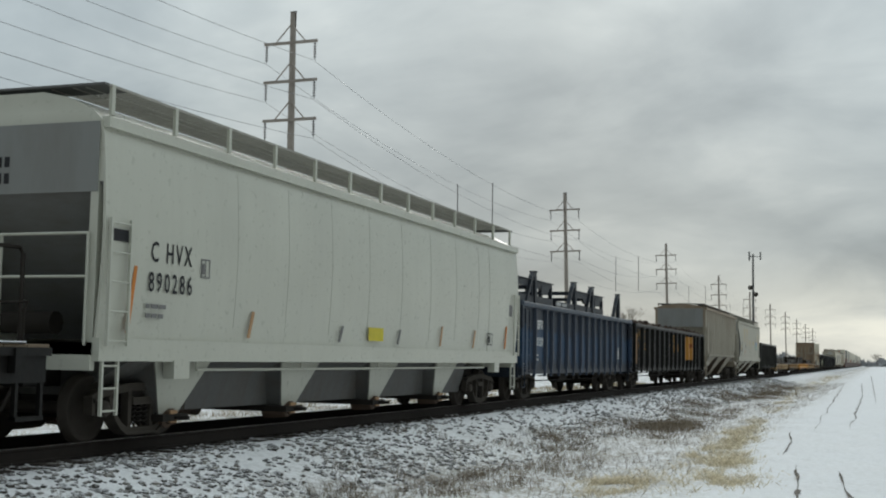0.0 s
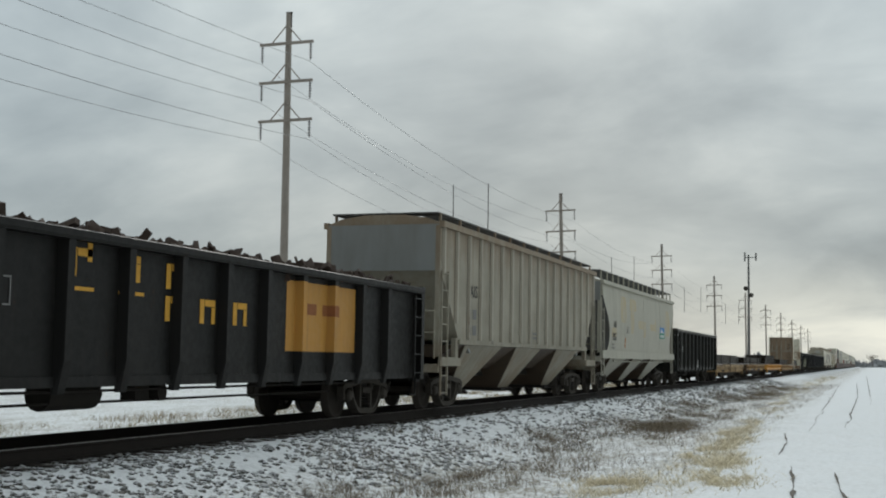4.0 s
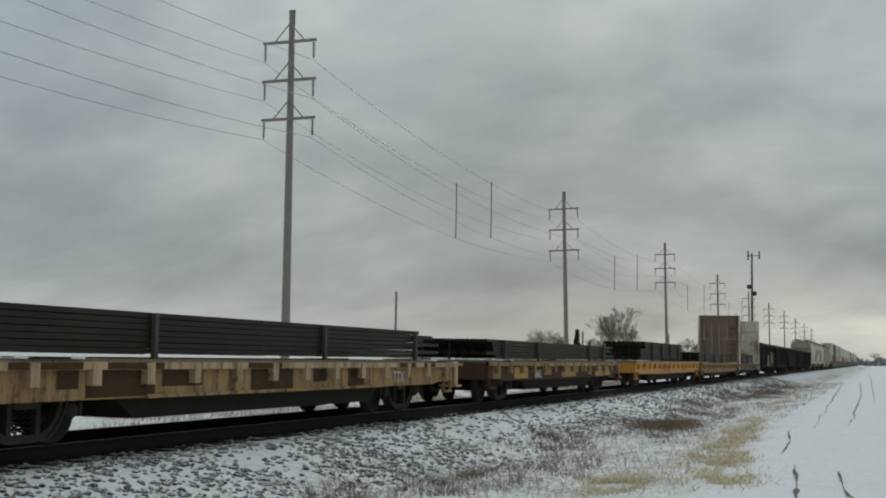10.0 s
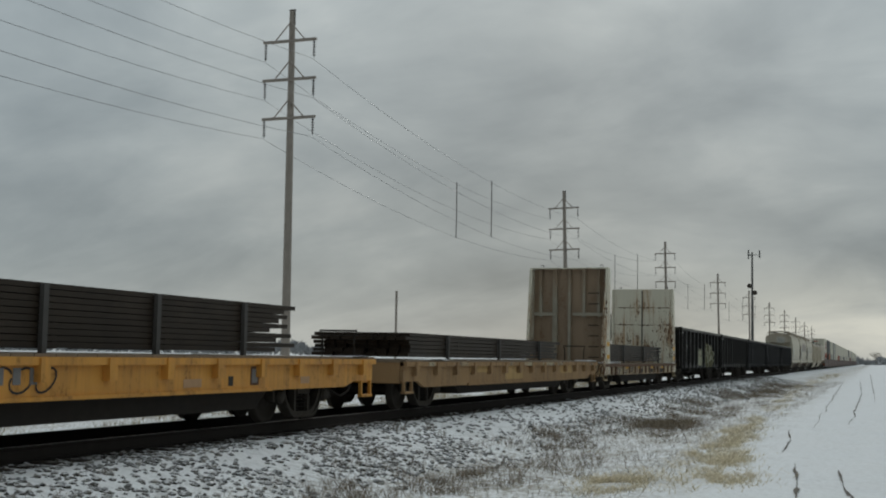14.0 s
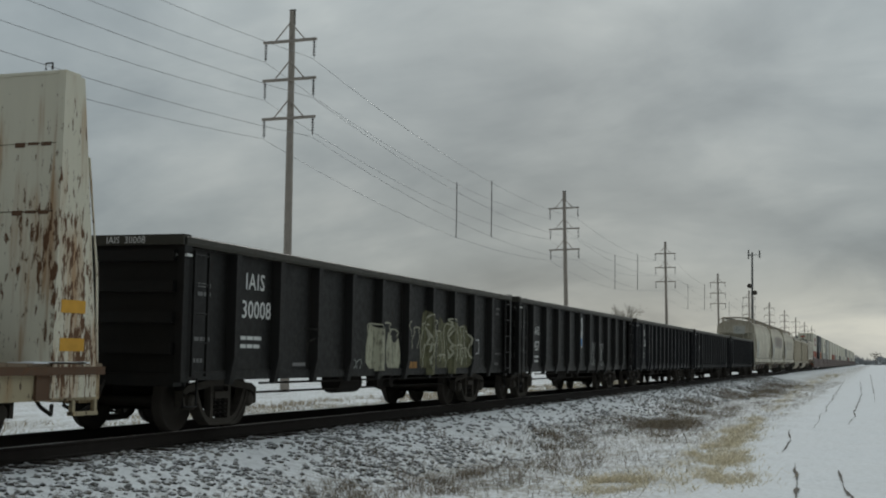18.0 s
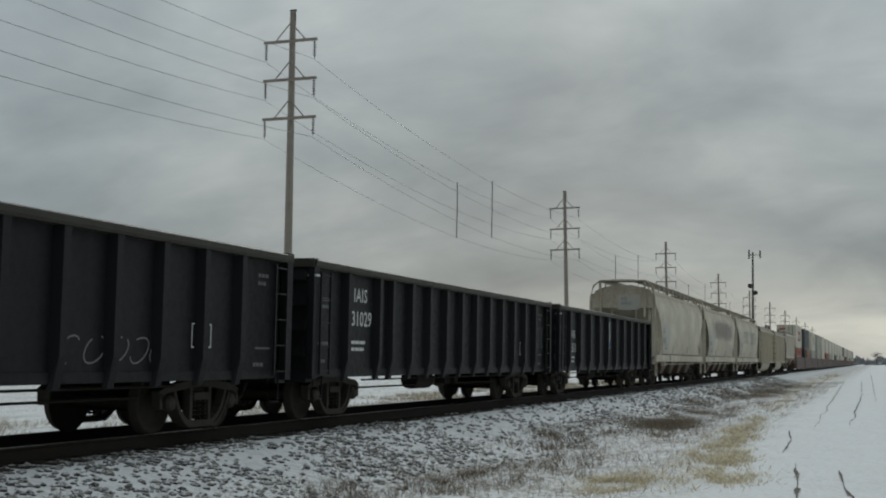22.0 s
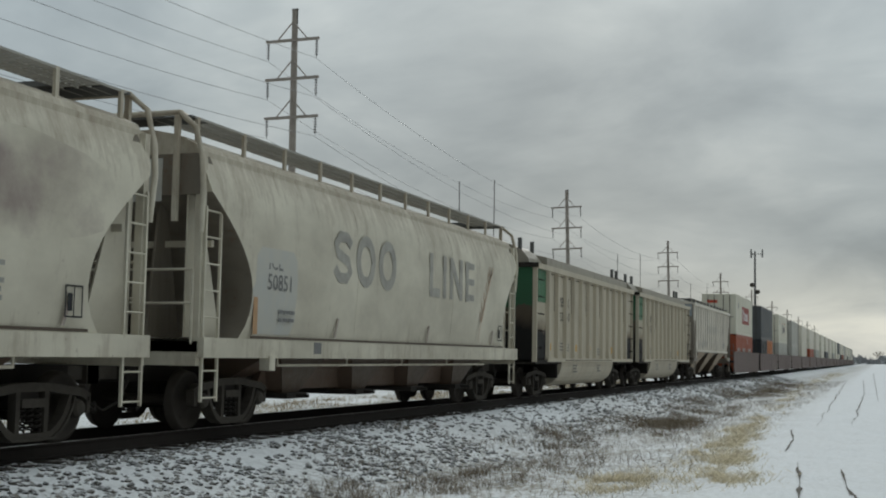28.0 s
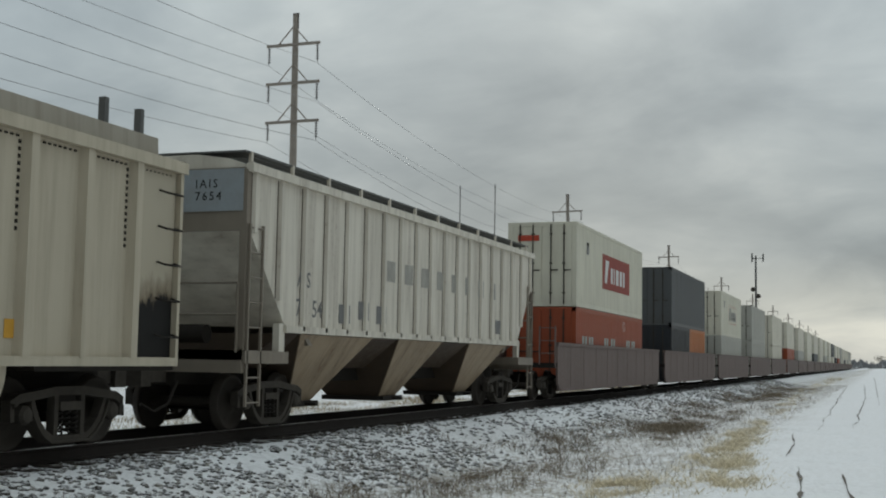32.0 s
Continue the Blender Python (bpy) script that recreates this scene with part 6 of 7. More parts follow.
def wrap(y0, y1, z0, z1, ys, rib_w, deep, off=0.004, steps=1):
    """A coat of paint that follows the sheet and the ribs on it."""
    prof = [(y0, 0.0), (y1, 0.0)]
    for y in ys:
        prof += [(y - rib_w - 0.02, 0.0), (y - rib_w * 0.8, deep), (y + rib_w * 0.8, deep), (y + rib_w + 0.02, 0.0)]
    prof = sorted(p for p in prof if y0 <= p[0] <= y1)
    m = Mesh()
    rows = [(1.40 + d + off, y - (off if d else 0), z) for y, d in prof for z in (z0, z1)]
    m.add(rows, [(2 * i, 2 * i + 2, 2 * i + 3, 2 * i + 1) for i in range(len(prof) - 1)])
    return m


LOGOYELLOW = paint("faded_logo_paint", (0.50, 0.25, 0.055), rust=0.3, grime=0.3)
EMBLEM = plain("faded_emblem_red", (0.26, 0.10, 0.04), 0.7)


def scrap_gondola():
    car, half = gondola("scrap_gondola", "long black mill gondola with yellow lettering, heaped with scrap", -136.9, -115.75, BLACK, 2.76, 14, 0.86, rib_w=0.09, first=1.98)
    write(car, "GN", -half + 1.10, 2.20, 0.31, LETYELLOW, 1.405)
    write(car, "TX", -half + 2.34, 2.20, 0.31, LETYELLOW, 1.405)
    write(car, "295", -half + 1.10, 1.70, 0.29, LETYELLOW, 1.405)
    write(car, "312", -half + 2.40, 1.70, 0.29, LETYELLOW, 1.405)
    bars(car, -half + 0.05, 1.1, (0.16,), 1.25, LETFADED, 1.566, name="yellow_stripe")
    ys = [-half + 1.98 + (2 * half - 3.96) * k / 13 for k in range(14)]

    def painted(y0, y1, z0, z1, mat, name):
        """Paint over sheets and ribs alike."""
        part(name, wrap(y0, y1, z0, z1, ys, 0.09, 0.145), mat, car)

    painted(-half + 14.75, -half + 17.7, 1.30, 2.52, LOGOYELLOW, "logo_panel")
    for a in (15.2, 16.2):
        part("emblem", wrap(-half + a, -half + a + 0.75, 1.95, 2.15, ys, 0.09, 0.145, 0.007), EMBLEM, car)
    for y0, z0 in ((8.75, 2.18), (9.85, 2.18), (10.95, 2.14), (10.95, 1.68), (11.9, 1.68), (12.9, 1.68)):
        bars(car, -half + y0, z0, (0.12,), 0.36, LETYELLOW, 1.406)
        bars(car, -half + y0 + 0.14, z0 + 0.26, (0.30,), 0.10, LETYELLOW, 1.406)
        bars(car, -half + y0 + 0.34, z0 if y0 > 9 else z0 + 0.2, (0.10,), 0.25, LETYELLOW, 1.406)
    for y0, w in ((8.75, 0.5), (9.8, 0.6)):
        bars(car, -half + y0, 2.0, (w,), 0.05, LETYELLOW, 1.406)
    small_print(car, -half + 4.6, 1.3, 1.405, LETWHITE, 2, 0.14, 5)
    frame_box(car, -half + 7.3, 1.75, 0.35, 0.35, 1.405, LETGREY)
    frame_box(car, -half + 19.1, 1.3, 0.3, 0.3, 1.405, LETWHITE)
    rng = random.Random(3)
    heap = rolling("scrap_heap", "rusty dark scrap metal heaped above the gondola rim", "scrap metal", "", (-136.9 - 115.75) / 2)
    m = Mesh()
    for k in range(1500):
        y = rng.uniform(-half + 0.3, half - 0.3)
        x = rng.uniform(-1.25, 1.3)
        z = 2.66 + 0.26 * (0.6 + noise.noise((y * 0.9, x, 5))) * (1 - 0.4 * abs(x) / 1.3) * rng.uniform(0.6, 1.2)
        a, b, c = rng.uniform(0.01, 0.05), rng.uniform(0.03, 0.12), rng.uniform(0.08, 0.26)
        rot = Euler((rng.random() * 6, rng.random() * 6, rng.random() * 6)).to_matrix()
        pts = [rot @ Vector((sx * a, sy * b, sz * c)) + Vector((x, y, z)) for sx, sy, sz in ((-1, -1, -1), (1, -1, -1), (1, 1, -1), (-1, 1, -1), (-1, -1, 1), (1, -1, 1), (1, 1, 1), (-1, 1, 1))]
        m.add(pts, [(0, 3, 2, 1), (4, 5, 6, 7), (0, 1, 5, 4), (1, 2, 6, 5), (2, 3, 7, 6), (3, 0, 4, 7)])
    part("scrap", m.raw("scrap", SCRAP), None, heap)
    part("scrap_bed", Mesh().box(-1.38, 1.38, -half + 0.1, half - 0.1, 1.5, 2.70), SCRAP, heap)


RIBTAN = paint("worn_rib_paint", (0.40, 0.365, 0.295), rust=0.3, grime=0.4)


def grain_hoppers():
    car, half = ribbed_hopper("ribbed_hopper", "weathered tan covered hopper with outside ribs and rust stains", -114.45, -97.7, TAN, SILVER, 4.36, 1.66, 18, 3.35, rib_mat=RIBTAN)
    write(car, "IAIS", -half + 2.2, 2.75, 0.30, LETBLACK, 1.446)
    for j in range(2):
        bars(car, -half + 2.1, 2.2 - j * 0.4, (0.3, 0.3), 0.25, LETGREY, 1.446)
    small_print(car, -half + 8.3, 1.95, 1.446, LETGREY, 2, 0.16, 8)
    frame_box(car, half - 2.3, 1.75, 0.35, 0.42, 1.446, LETBLACK)
    car, half = curved_hopper("grey_hopper", "smooth light grey covered hopper with yellow patches and dark ends", -96.65, -79.5, GREYTAN, SILVER, 4.18, 1.62, 1.25, 0.05, 0.22, 3, 3, "bays", 16, 0.26, 3.55, None, SLOPEGREY)
    write(car, "IAIS", -half + 1.98, 2.52, 0.25, LETBLACK, 1.556)
    write(car, "3855", -half + 1.74, 2.01, 0.29, LETBLACK, 1.552)
    small_print(car, -half + 1.7, 1.83, 1.545, LETGREY, 2, 0.16, 9)
    for y, z, w, h in ((3.4, 3.8, 1.2, 1.05), (5.3, 3.78, 1.5, 0.5), (5.5, 3.3, 0.75, 0.95), (7.2, 2.95, 1.9, 0.35), (8.5, 2.75, 0.6, 0.5), (10.0, 2.9, 1.6, 0.3), (11.4, 3.15, 0.35, 0.6), (14.4, 3.65, 1.3, 1.2), (1.6, 2.5, 1.1, 0.35)):
        part("faded_patch", patch_mesh(y - half, z, w, h, 1.552), PATCHM, car, "faded yellow paint patch")
    bars(car, -half + 12.7, 2.30, (1.4,), 0.26, TAGGREEN, 1.558, name="sign")
    bars(car, -half + 12.8, 2.57, (1.25,), 0.26, TAGBLUE, 1.558, name="sign")
    part("sign_picture", Mesh().prism([(-half + 12.95, 2.57), (-half + 13.25, 2.74), (-half + 13.45, 2.68), (-half + 13.8, 2.57)], 1.5625, 1.5665), LETWHITE, car)
    bars(car, -half + 12.85, 2.36, (0.08, 0.14, 0.14, 0.14, 0.10, 0.14), 0.12, LETWHITE, 1.5625, 0.05)
    frame_box(car, -half + 4.69, 2.33, 0.3, 0.28, 1.557, LETGREY)
    m = Mesh().prism([(-half + 4.2, 1.75), (-half + 4.27, 1.75), (-half + 4.45, 2.15), (-half + 4.38, 2.15)], 1.545, 1.556)
    part("stripe", m, LETORANGE, car)


def patch_mesh(y, z, w, h, x, bulge=0.05, sill=1.62, eave=4.18):
    """A blotch with an uneven rim that follows the bulge of the side; z is its top."""
    rng = random.Random(int(y * 31 + z * 17))
    m, rows = Mesh(), []
    n = 10
    for k in range(n + 1):
        zz = z - h * k / n
        f = (zz - sill) / (eave - sill)
        px = 1.503 + bulge * math.sin(math.pi * min(1, f * 1.02))
        q = 1 - 0.25 * abs(2 * k / n - 1) ** 4
        ya, yb = y + w * (0.5 - 0.5 * q) + rng.uniform(-0.05, 0.05), y + w * (0.5 + 0.5 * q) + rng.uniform(-0.05, 0.05)
        rows += [(px, ya, zz), (px, yb, zz)]
    m.add(rows, [(2 * k, 2 * k + 1, 2 * k + 3, 2 * k + 2) for k in range(n)])
    return m


def patch_material(name, col, base):
    m, tr, b = material(name, 0.6)
    n = noise_of(tr, coords(tr, (1, 1.5, 1)), 2.2, 6, 0.7)
    tr.links.new(blend(tr, ramp(tr, n, [(0.35, (0.1, 0.1, 0.1)), (0.65, (0.7, 0.7, 0.7))]), base, col), b.inputs["Base Color"])
    return m


MARKGREY = patch_material("worn_letter_paint", (0.20, 0.19, 0.175), (0.42, 0.40, 0.35))
PATCHM = patch_material("faded_yellow_patch", (0.46, 0.335, 0.15), (0.405, 0.385, 0.315))
BLUEPANEL = patch_material("pale_blue_panel", (0.33, 0.37, 0.40), (0.26, 0.27, 0.27))
GREYPATCH = patch_material("overpainted_patch", (0.43, 0.44, 0.425), (0.50, 0.475, 0.41))


def soft_overpaint():
    """Brown overpaint that thins out in ragged wisps towards its rim."""
    m, tr, b = material("wispy_brown_overpaint", 0.65)
    sep = node(tr, "ShaderNodeSeparateXYZ")
    tr.links.new(coords(tr), sep.inputs[0])
    masks = []
    for axis, a, z in ((1, -5.4, 7.1), (2, 2.48, 3.80)):
        mp = node(tr, "ShaderNodeMapRange")
        mp.inputs["From Min"].default_value, mp.inputs["From Max"].default_value = a, z
        tr.links.new(sep.outputs[axis], mp.inputs[0])
        masks.append(ramp(tr, mp.outputs[0], [(0.0, (0, 0, 0)), (0.28, (0.8, 0.8, 0.8)), (0.72, (0.8, 0.8, 0.8)), (1.0, (0, 0, 0))]))
    both = blend(tr, 1.0, masks[0], masks[1], "MULTIPLY")
    n = noise_of(tr, coords(tr, (1, 0.8, 0.8)), 1.8, 7, 0.65)
    amount = ramp(tr, blend(tr, 0.5, both, n), [(0.27, (0, 0, 0)), (0.50, (0.85, 0.85, 0.85))])
    cloud = noise_of(tr, coords(tr, (1, 0.7, 1)), 0.9, 6, 0.6)
    under = blend(tr, ramp(tr, cloud, [(0.32, (0, 0, 0)), (0.66, (1, 1, 1))]), (0.465, 0.425, 0.34), (0.635, 0.59, 0.48))
    tr.links.new(blend(tr, amount, under, (0.27, 0.215, 0.195)), b.inputs["Base Color"])
    return m


SOFTBROWN = soft_overpaint()
EARRUST = patch_material("faded_rust_mark", (0.36, 0.20, 0.11), (0.46, 0.38, 0.29))
BROWNPATCH = patch_material("dull_brown_patch", (0.27, 0.21, 0.185), (0.40, 0.35, 0.30))


DUSTCHORD = paint("dusty_chord_paint", (0.046, 0.043, 0.034), dirt=(0.06, 0.052, 0.04), rust=0.2, grime=0.5)


def road_gondola(u0, number, mat, label, ribs=13, drop=0.0, top=2.88):
    car, half = gondola("black_gondola", label, u0, u0 + 16.6, mat, top, ribs, 0.88, "black gondolas", shift=0.42 if ribs == 13 else 0.0, edge=DUSTCHORD)
    write(car, "IAIS", -half + 2.06, 2.23 - drop, 0.26, LETWHITE, 1.405, 1.1)
    write(car, number, -half + (1.96 if len(number) > 4 else 2.1), 1.77 - drop, 0.28, LETWHITE, 1.405)
    small_print(car, -half + 1.95, 1.42 - drop * 0.6, 1.405, LETWHITE, 2, 0.22, 11)
    frame_box(car, half - 2.9, 1.28, 0.56, 0.36, 1.405, LETWHITE)
    small_print(car, half - 0.9, 2.45, 1.405, LETGREY, 2, 0.1, 12)
    bars(car, half - 0.95, 1.28, (0.5,), 0.03, LETGREY, 1.405)
    small_print(car, half - 1.0, 1.0, 1.405, LETGREY, 1, 0.1, 13)
    part("lettering", lettering("IAIS  " + number, 0.10, LETWHITE), None, car, at=pose(0.25, -half - 0.065, top - 0.105, 0, 0, -90))
    small_print(car, -half + 0.62, 2.18, 1.405, LETGREY, 2, 0.12, 14)
    small_print(car, -half + 0.5, 1.38, 1.405, LETGREY, 1, 0.16, 15)
    small_print(car, -half + 0.55, 1.06, 1.405, LETGREY, 1, 0.08, 16)
    tags = Mesh()
    tags.box(1.40, 1.60, -half - 0.02, -half + 0.12, 2.58, 2.62)
    part("reflector", tags, LETWHITE, car)
    return car, half


def rib_rise(y, ys):
    """How far the side stands out at y, over the ribs of a gondola."""
    near = min([abs(y - k) for k in ys], default=9.0)
    return 0.150 if near < 0.075 else max(0.0, 0.150 * (0.175 - near) / 0.10)


def stroke(pts, width, x, ys):
    """A ribbon of paint along (y, z) points, following the ribs."""
    m, rows = Mesh(), []
    for i, (y, z) in enumerate(pts):
        (ya, za), (yb, zb) = pts[max(i - 1, 0)], pts[min(i + 1, len(pts) - 1)]
        q = width / max(1e-6, math.hypot(yb - ya, zb - za)) / 2
        for f in (-1, 1):
            py, pz = y - f * (zb - za) * q, z + f * (yb - ya) * q
            rows.append((x + rib_rise(py, ys), py, pz))
    return m.add(rows, [(2 * i, 2 * i + 1, 2 * i + 3, 2 * i + 2) for i in range(len(pts) - 1)])


def scrawl(car, y0, y1, z0, z1, mat, seed, width=0.045, strokes=7, x=1.4045, ys=()):
    """Sprayed graffiti: ribbons of paint on the sheets between the ribs."""
    rng = random.Random(seed)
    for k in range(strokes):
        c = y0 + (y1 - y0) * (k + 0.5) / strokes
        w, h = (y1 - y0) / strokes * 0.55, (z1 - z0) / 2
        a0, n = rng.random() * 6.28, 44 if ys else 14
        turn = rng.choice((-1, 1)) * rng.uniform(3.5, 6.5)
        pts = [(c + w * math.cos(a0 + turn * i / n) * (1 - 0.3 * i / n), (z0 + z1) / 2 + h * math.sin(a0 + turn * i / n + 0.4)) for i in range(n + 1)]
        part("graffiti", stroke(pts, width, x + 0.0004 * k, ys), mat, car, "sprayed graffiti stroke")


TAGDIM = plain("tag_dim", (0.045, 0.042, 0.04), 0.8)


def worn_tag(name, col, base, low=0.42, high=0.56):
    """Sprayed paint worn through in upright streaks to the sheet below."""
    m, tr, b = material(name, 0.75)
    n = blend(tr, 0.4, noise_of(tr, coords(tr, (1, 5, 0.5)), 2.2, 6, 0.7), noise_of(tr, coords(tr), 6, 5, 0.7))
    tr.links.new(blend(tr, ramp(tr, n, [(low, (0, 0, 0)), (high, (1, 1, 1))]), base, col), b.inputs["Base Color"])
    return m


TAGWORN = worn_tag("worn_pale_tag", (0.40, 0.39, 0.29), (0.02, 0.019, 0.016), 0.36, 0.52)
TAGOLIVEWORN = worn_tag("worn_olive_tag", (0.155, 0.15, 0.085), (0.018, 0.017, 0.014), 0.34, 0.56)
TAGLINE = worn_tag("worn_pale_outline", (0.40, 0.39, 0.30), (0.10, 0.095, 0.07), 0.34, 0.5)
TAGORANGE = worn_tag("worn_orange_tag", (0.36, 0.19, 0.06), (0.05, 0.03, 0.02), 0.36, 0.52)
TAGWORNDIM = worn_tag("worn_dim_tag", (0.05, 0.046, 0.04), (0.012, 0.0115, 0.011))


def sprayed_letter(car, y0, y1, low, top, mat, seed, ys):
    """The filled body of one sprayed letter with an uneven top and foot, laid over sheets and ribs."""
    rng = random.Random(seed)
    n = 26
    m, rows = Mesh(), []
    a, b = rng.random() * 9, rng.random() * 9
    for i in range(n + 1):
        y = y0 + (y1 - y0) * i / n
        edge = min(1.0, 7 * i / n, 7 * (1 - i / n))
        z0 = low + 0.10 * noise.noise((y * 3, a, 1)) + 0.15 * (1 - edge)
        z1 = top + 0.26 * noise.noise((y * 2.2, b, 2)) - 0.35 * (1 - edge)
        for k in range(5):
            rows.append((1.4045 + rib_rise(y, ys), y, z0 + (z1 - z0) * k / 4))
    m.add(rows, [(5 * i + k, 5 * i + 5 + k, 5 * i + 6 + k, 5 * i + 1 + k) for i in range(n) for k in range(4)])
    part("graffiti", m, mat, car, "weathered graffiti letter")


def letter_lines(car, y0, y1, low, top, mat, seed, ys, count):
    """Thin pale outlines: tall narrow loops that wander up and down the letter."""
    rng = random.Random(seed)
    for k in range(count):
        w = (y1 - y0) / count
        c = y0 + w * (k + 0.5) + rng.uniform(-0.06, 0.06)
        zt, zb = top + rng.uniform(-0.22, 0.1), low + rng.uniform(0.02, 0.3)
        sway, q = rng.uniform(-0.5, 0.5) * w, rng.random() * 6
        pts = []
        for i in range(49):
            f = i / 48
            up = 1 - abs(2 * f - 1)
            side = -1 if f < 0.5 else 1
            pts.append((c + side * w * rng.uniform(0.34, 0.38) * min(1, 6 * (1 - up)) + sway * up + 0.05 * math.sin(9 * up + q + side), zb + (zt - zb) * math.sin(up * 1.571)))
        part("graffiti", stroke(pts, 0.032, 1.4085 + 0.0006 * (k % 3), ys), mat, car, "thin pale graffiti outline")


def gondola_rake():
    car, half = road_gondola(-78.35, "30052", BLACKGREEN, "dark green-black steel gondola with white lettering", 10, top=2.92)
    m = Mesh().box(1.405, 1.452, -half + 8.62, -half + 8.70, 0.95, 1.35).prism([(-half + 8.46, 1.08), (-half + 8.66, 0.84), (-half + 8.86, 1.08), (-half + 8.66, 0.97)], 1.405, 1.408)
    part("arrow", m, LETWHITE, car)
    # string of five
    car, half = road_gondola(39.1, "30008", BLACK, "black steel gondola with large pale graffiti on its side", 10)
    ribs = [-half + 1.6 + (2 * half - 3.2) * k / 9 for k in range(10)]
    for k, (a, b, low, top) in enumerate(((1.72, 2.75, 0.84, 2.08), (2.82, 3.95, 0.84, 2.0), (4.05, 5.1, 0.84, 1.98))):
        sprayed_letter(car, a, b, low, top, TAGOLIVEWORN, 31 + k, ribs)
        letter_lines(car, a, b, low + 0.25, top, TAGLINE, 41 + k, ribs, 3)
        letter_lines(car, a + 0.1, b - 0.1, low + 0.02, top - 0.55, TAGLINE, 51 + k, ribs, 2)
    sprayed_letter(car, -1.3, -0.35, 0.9, 1.75, TAGWORN, 35, ribs)
    sprayed_letter(car, -0.25, 0.55, 0.95, 1.6, TAGWORN, 36, ribs)
    letter_lines(car, 0.75, 1.7, 1.35, 1.98, TAGLINE, 44, ribs, 2)
    letter_lines(car, -1.2, 0.4, 1.3, 1.9, TAGLINE, 45, ribs, 3)
    part("graffiti", wrap(0.95, 1.55, 0.84, 1.08, ribs, 0.09, 0.145, 0.006), TAGORANGE, car, "worn orange graffiti block")
    letter_lines(car, -4.6, -3.9, 1.0, 1.75, TAGWORNDIM, 46, ribs, 1)
    bars(car, -4.5, 1.0, (0.5,), 0.06, LETGREY, 1.405)
    scrawl(car, -2.3, -1.5, 0.92, 1.12, LETPALE, 47, 0.016, 3)
    car, half = road_gondola(56.55, "457", BLACK, "black steel gondola with a white poster and scrawled tags", 10, 0.35)
    part("poster", Mesh().box(1.403, 1.408, -half + 7.75, -half + 8.4, 1.58, 2.58), LETWHITE, car, "white poster with blue and green picture")
    part("poster_print", Mesh().box(1.4085, 1.411, -half + 7.8, -half + 8.35, 1.62, 1.88), TAGBLUE, car)
    scrawl(car, -half + 9.9, -half + 12.7, 0.95, 1.75, LETWHITE, 23, 0.034, 9)
    part("poster_print", Mesh().prism([(-half + 7.84, 2.24), (-half + 8.08, 1.98), (-half + 8.30, 2.18), (-half + 8.24, 2.44), (-half + 7.98, 2.50)], 1.4085, 1.411), LETGREY, car)
    car, half = road_gondola(74.25, "30026", BLACKBLUE, "blue-black steel gondola with white lettering", 13)
    scrawl(car, half - 6, half - 3.5, 1.05, 1.4, LETGREY, 24, 0.025, 5)
    car, half = road_gondola(91.75, "31029", BLACKBLUE, "worn blue-black gondola with faded lettering", 13)
    scrawl(car, half - 1.4, half - 0.3, 1.5, 2.1, LETGREY, 27, 0.03, 4)
    car, half = road_gondola(109.45, "4511", BLACKBLUE, "blue-black steel gondola with a small poster", 10, 0.35)
    part("poster", Mesh().box(1.403, 1.408, -half + 7.75, -half + 8.4, 1.58, 2.58), LETWHITE, car, "white poster with blue picture")
    part("poster_print", Mesh().box(1.4085, 1.411, -half + 7.8, -half + 8.35, 1.62, 1.86), TAGBLUE, car)
    part("poster_print", Mesh().prism([(-half + 7.84, 2.2), (-half + 8.0, 1.98), (-half + 8.28, 2.1), (-half + 8.30, 2.4), (-half + 8.02, 2.5)], 1.4085, 1.411), LETGREY, car)
    frame_box(car, -half + 0.6, 1.75, 0.35, 0.4, 1.405, LETWHITE, False)


OCHREWEB = paint("ochre_web_paint", (0.40, 0.262, 0.125), dirt=(0.05, 0.03, 0.018), rust=0.75, grime=0.75, rough=0.8, rustcol=(0.07, 0.038, 0.02))
CREAMFLANGE = paint("cream_flange_paint", (0.52, 0.385, 0.24), dirt=(0.06, 0.035, 0.02), rust=0.7, grime=0.7, rough=0.8, rustcol=(0.075, 0.04, 0.02))
BROWNWEB = paint("rusted_brown_web", (0.085, 0.052, 0.030), dirt=(0.05, 0.032, 0.02), rust=0.5, grime=0.6, rough=0.85)
PATCHYELLOW = paint("worn_ochre_paint", (0.46, 0.30, 0.125), rust=0.25, grime=0.4, rough=0.8)


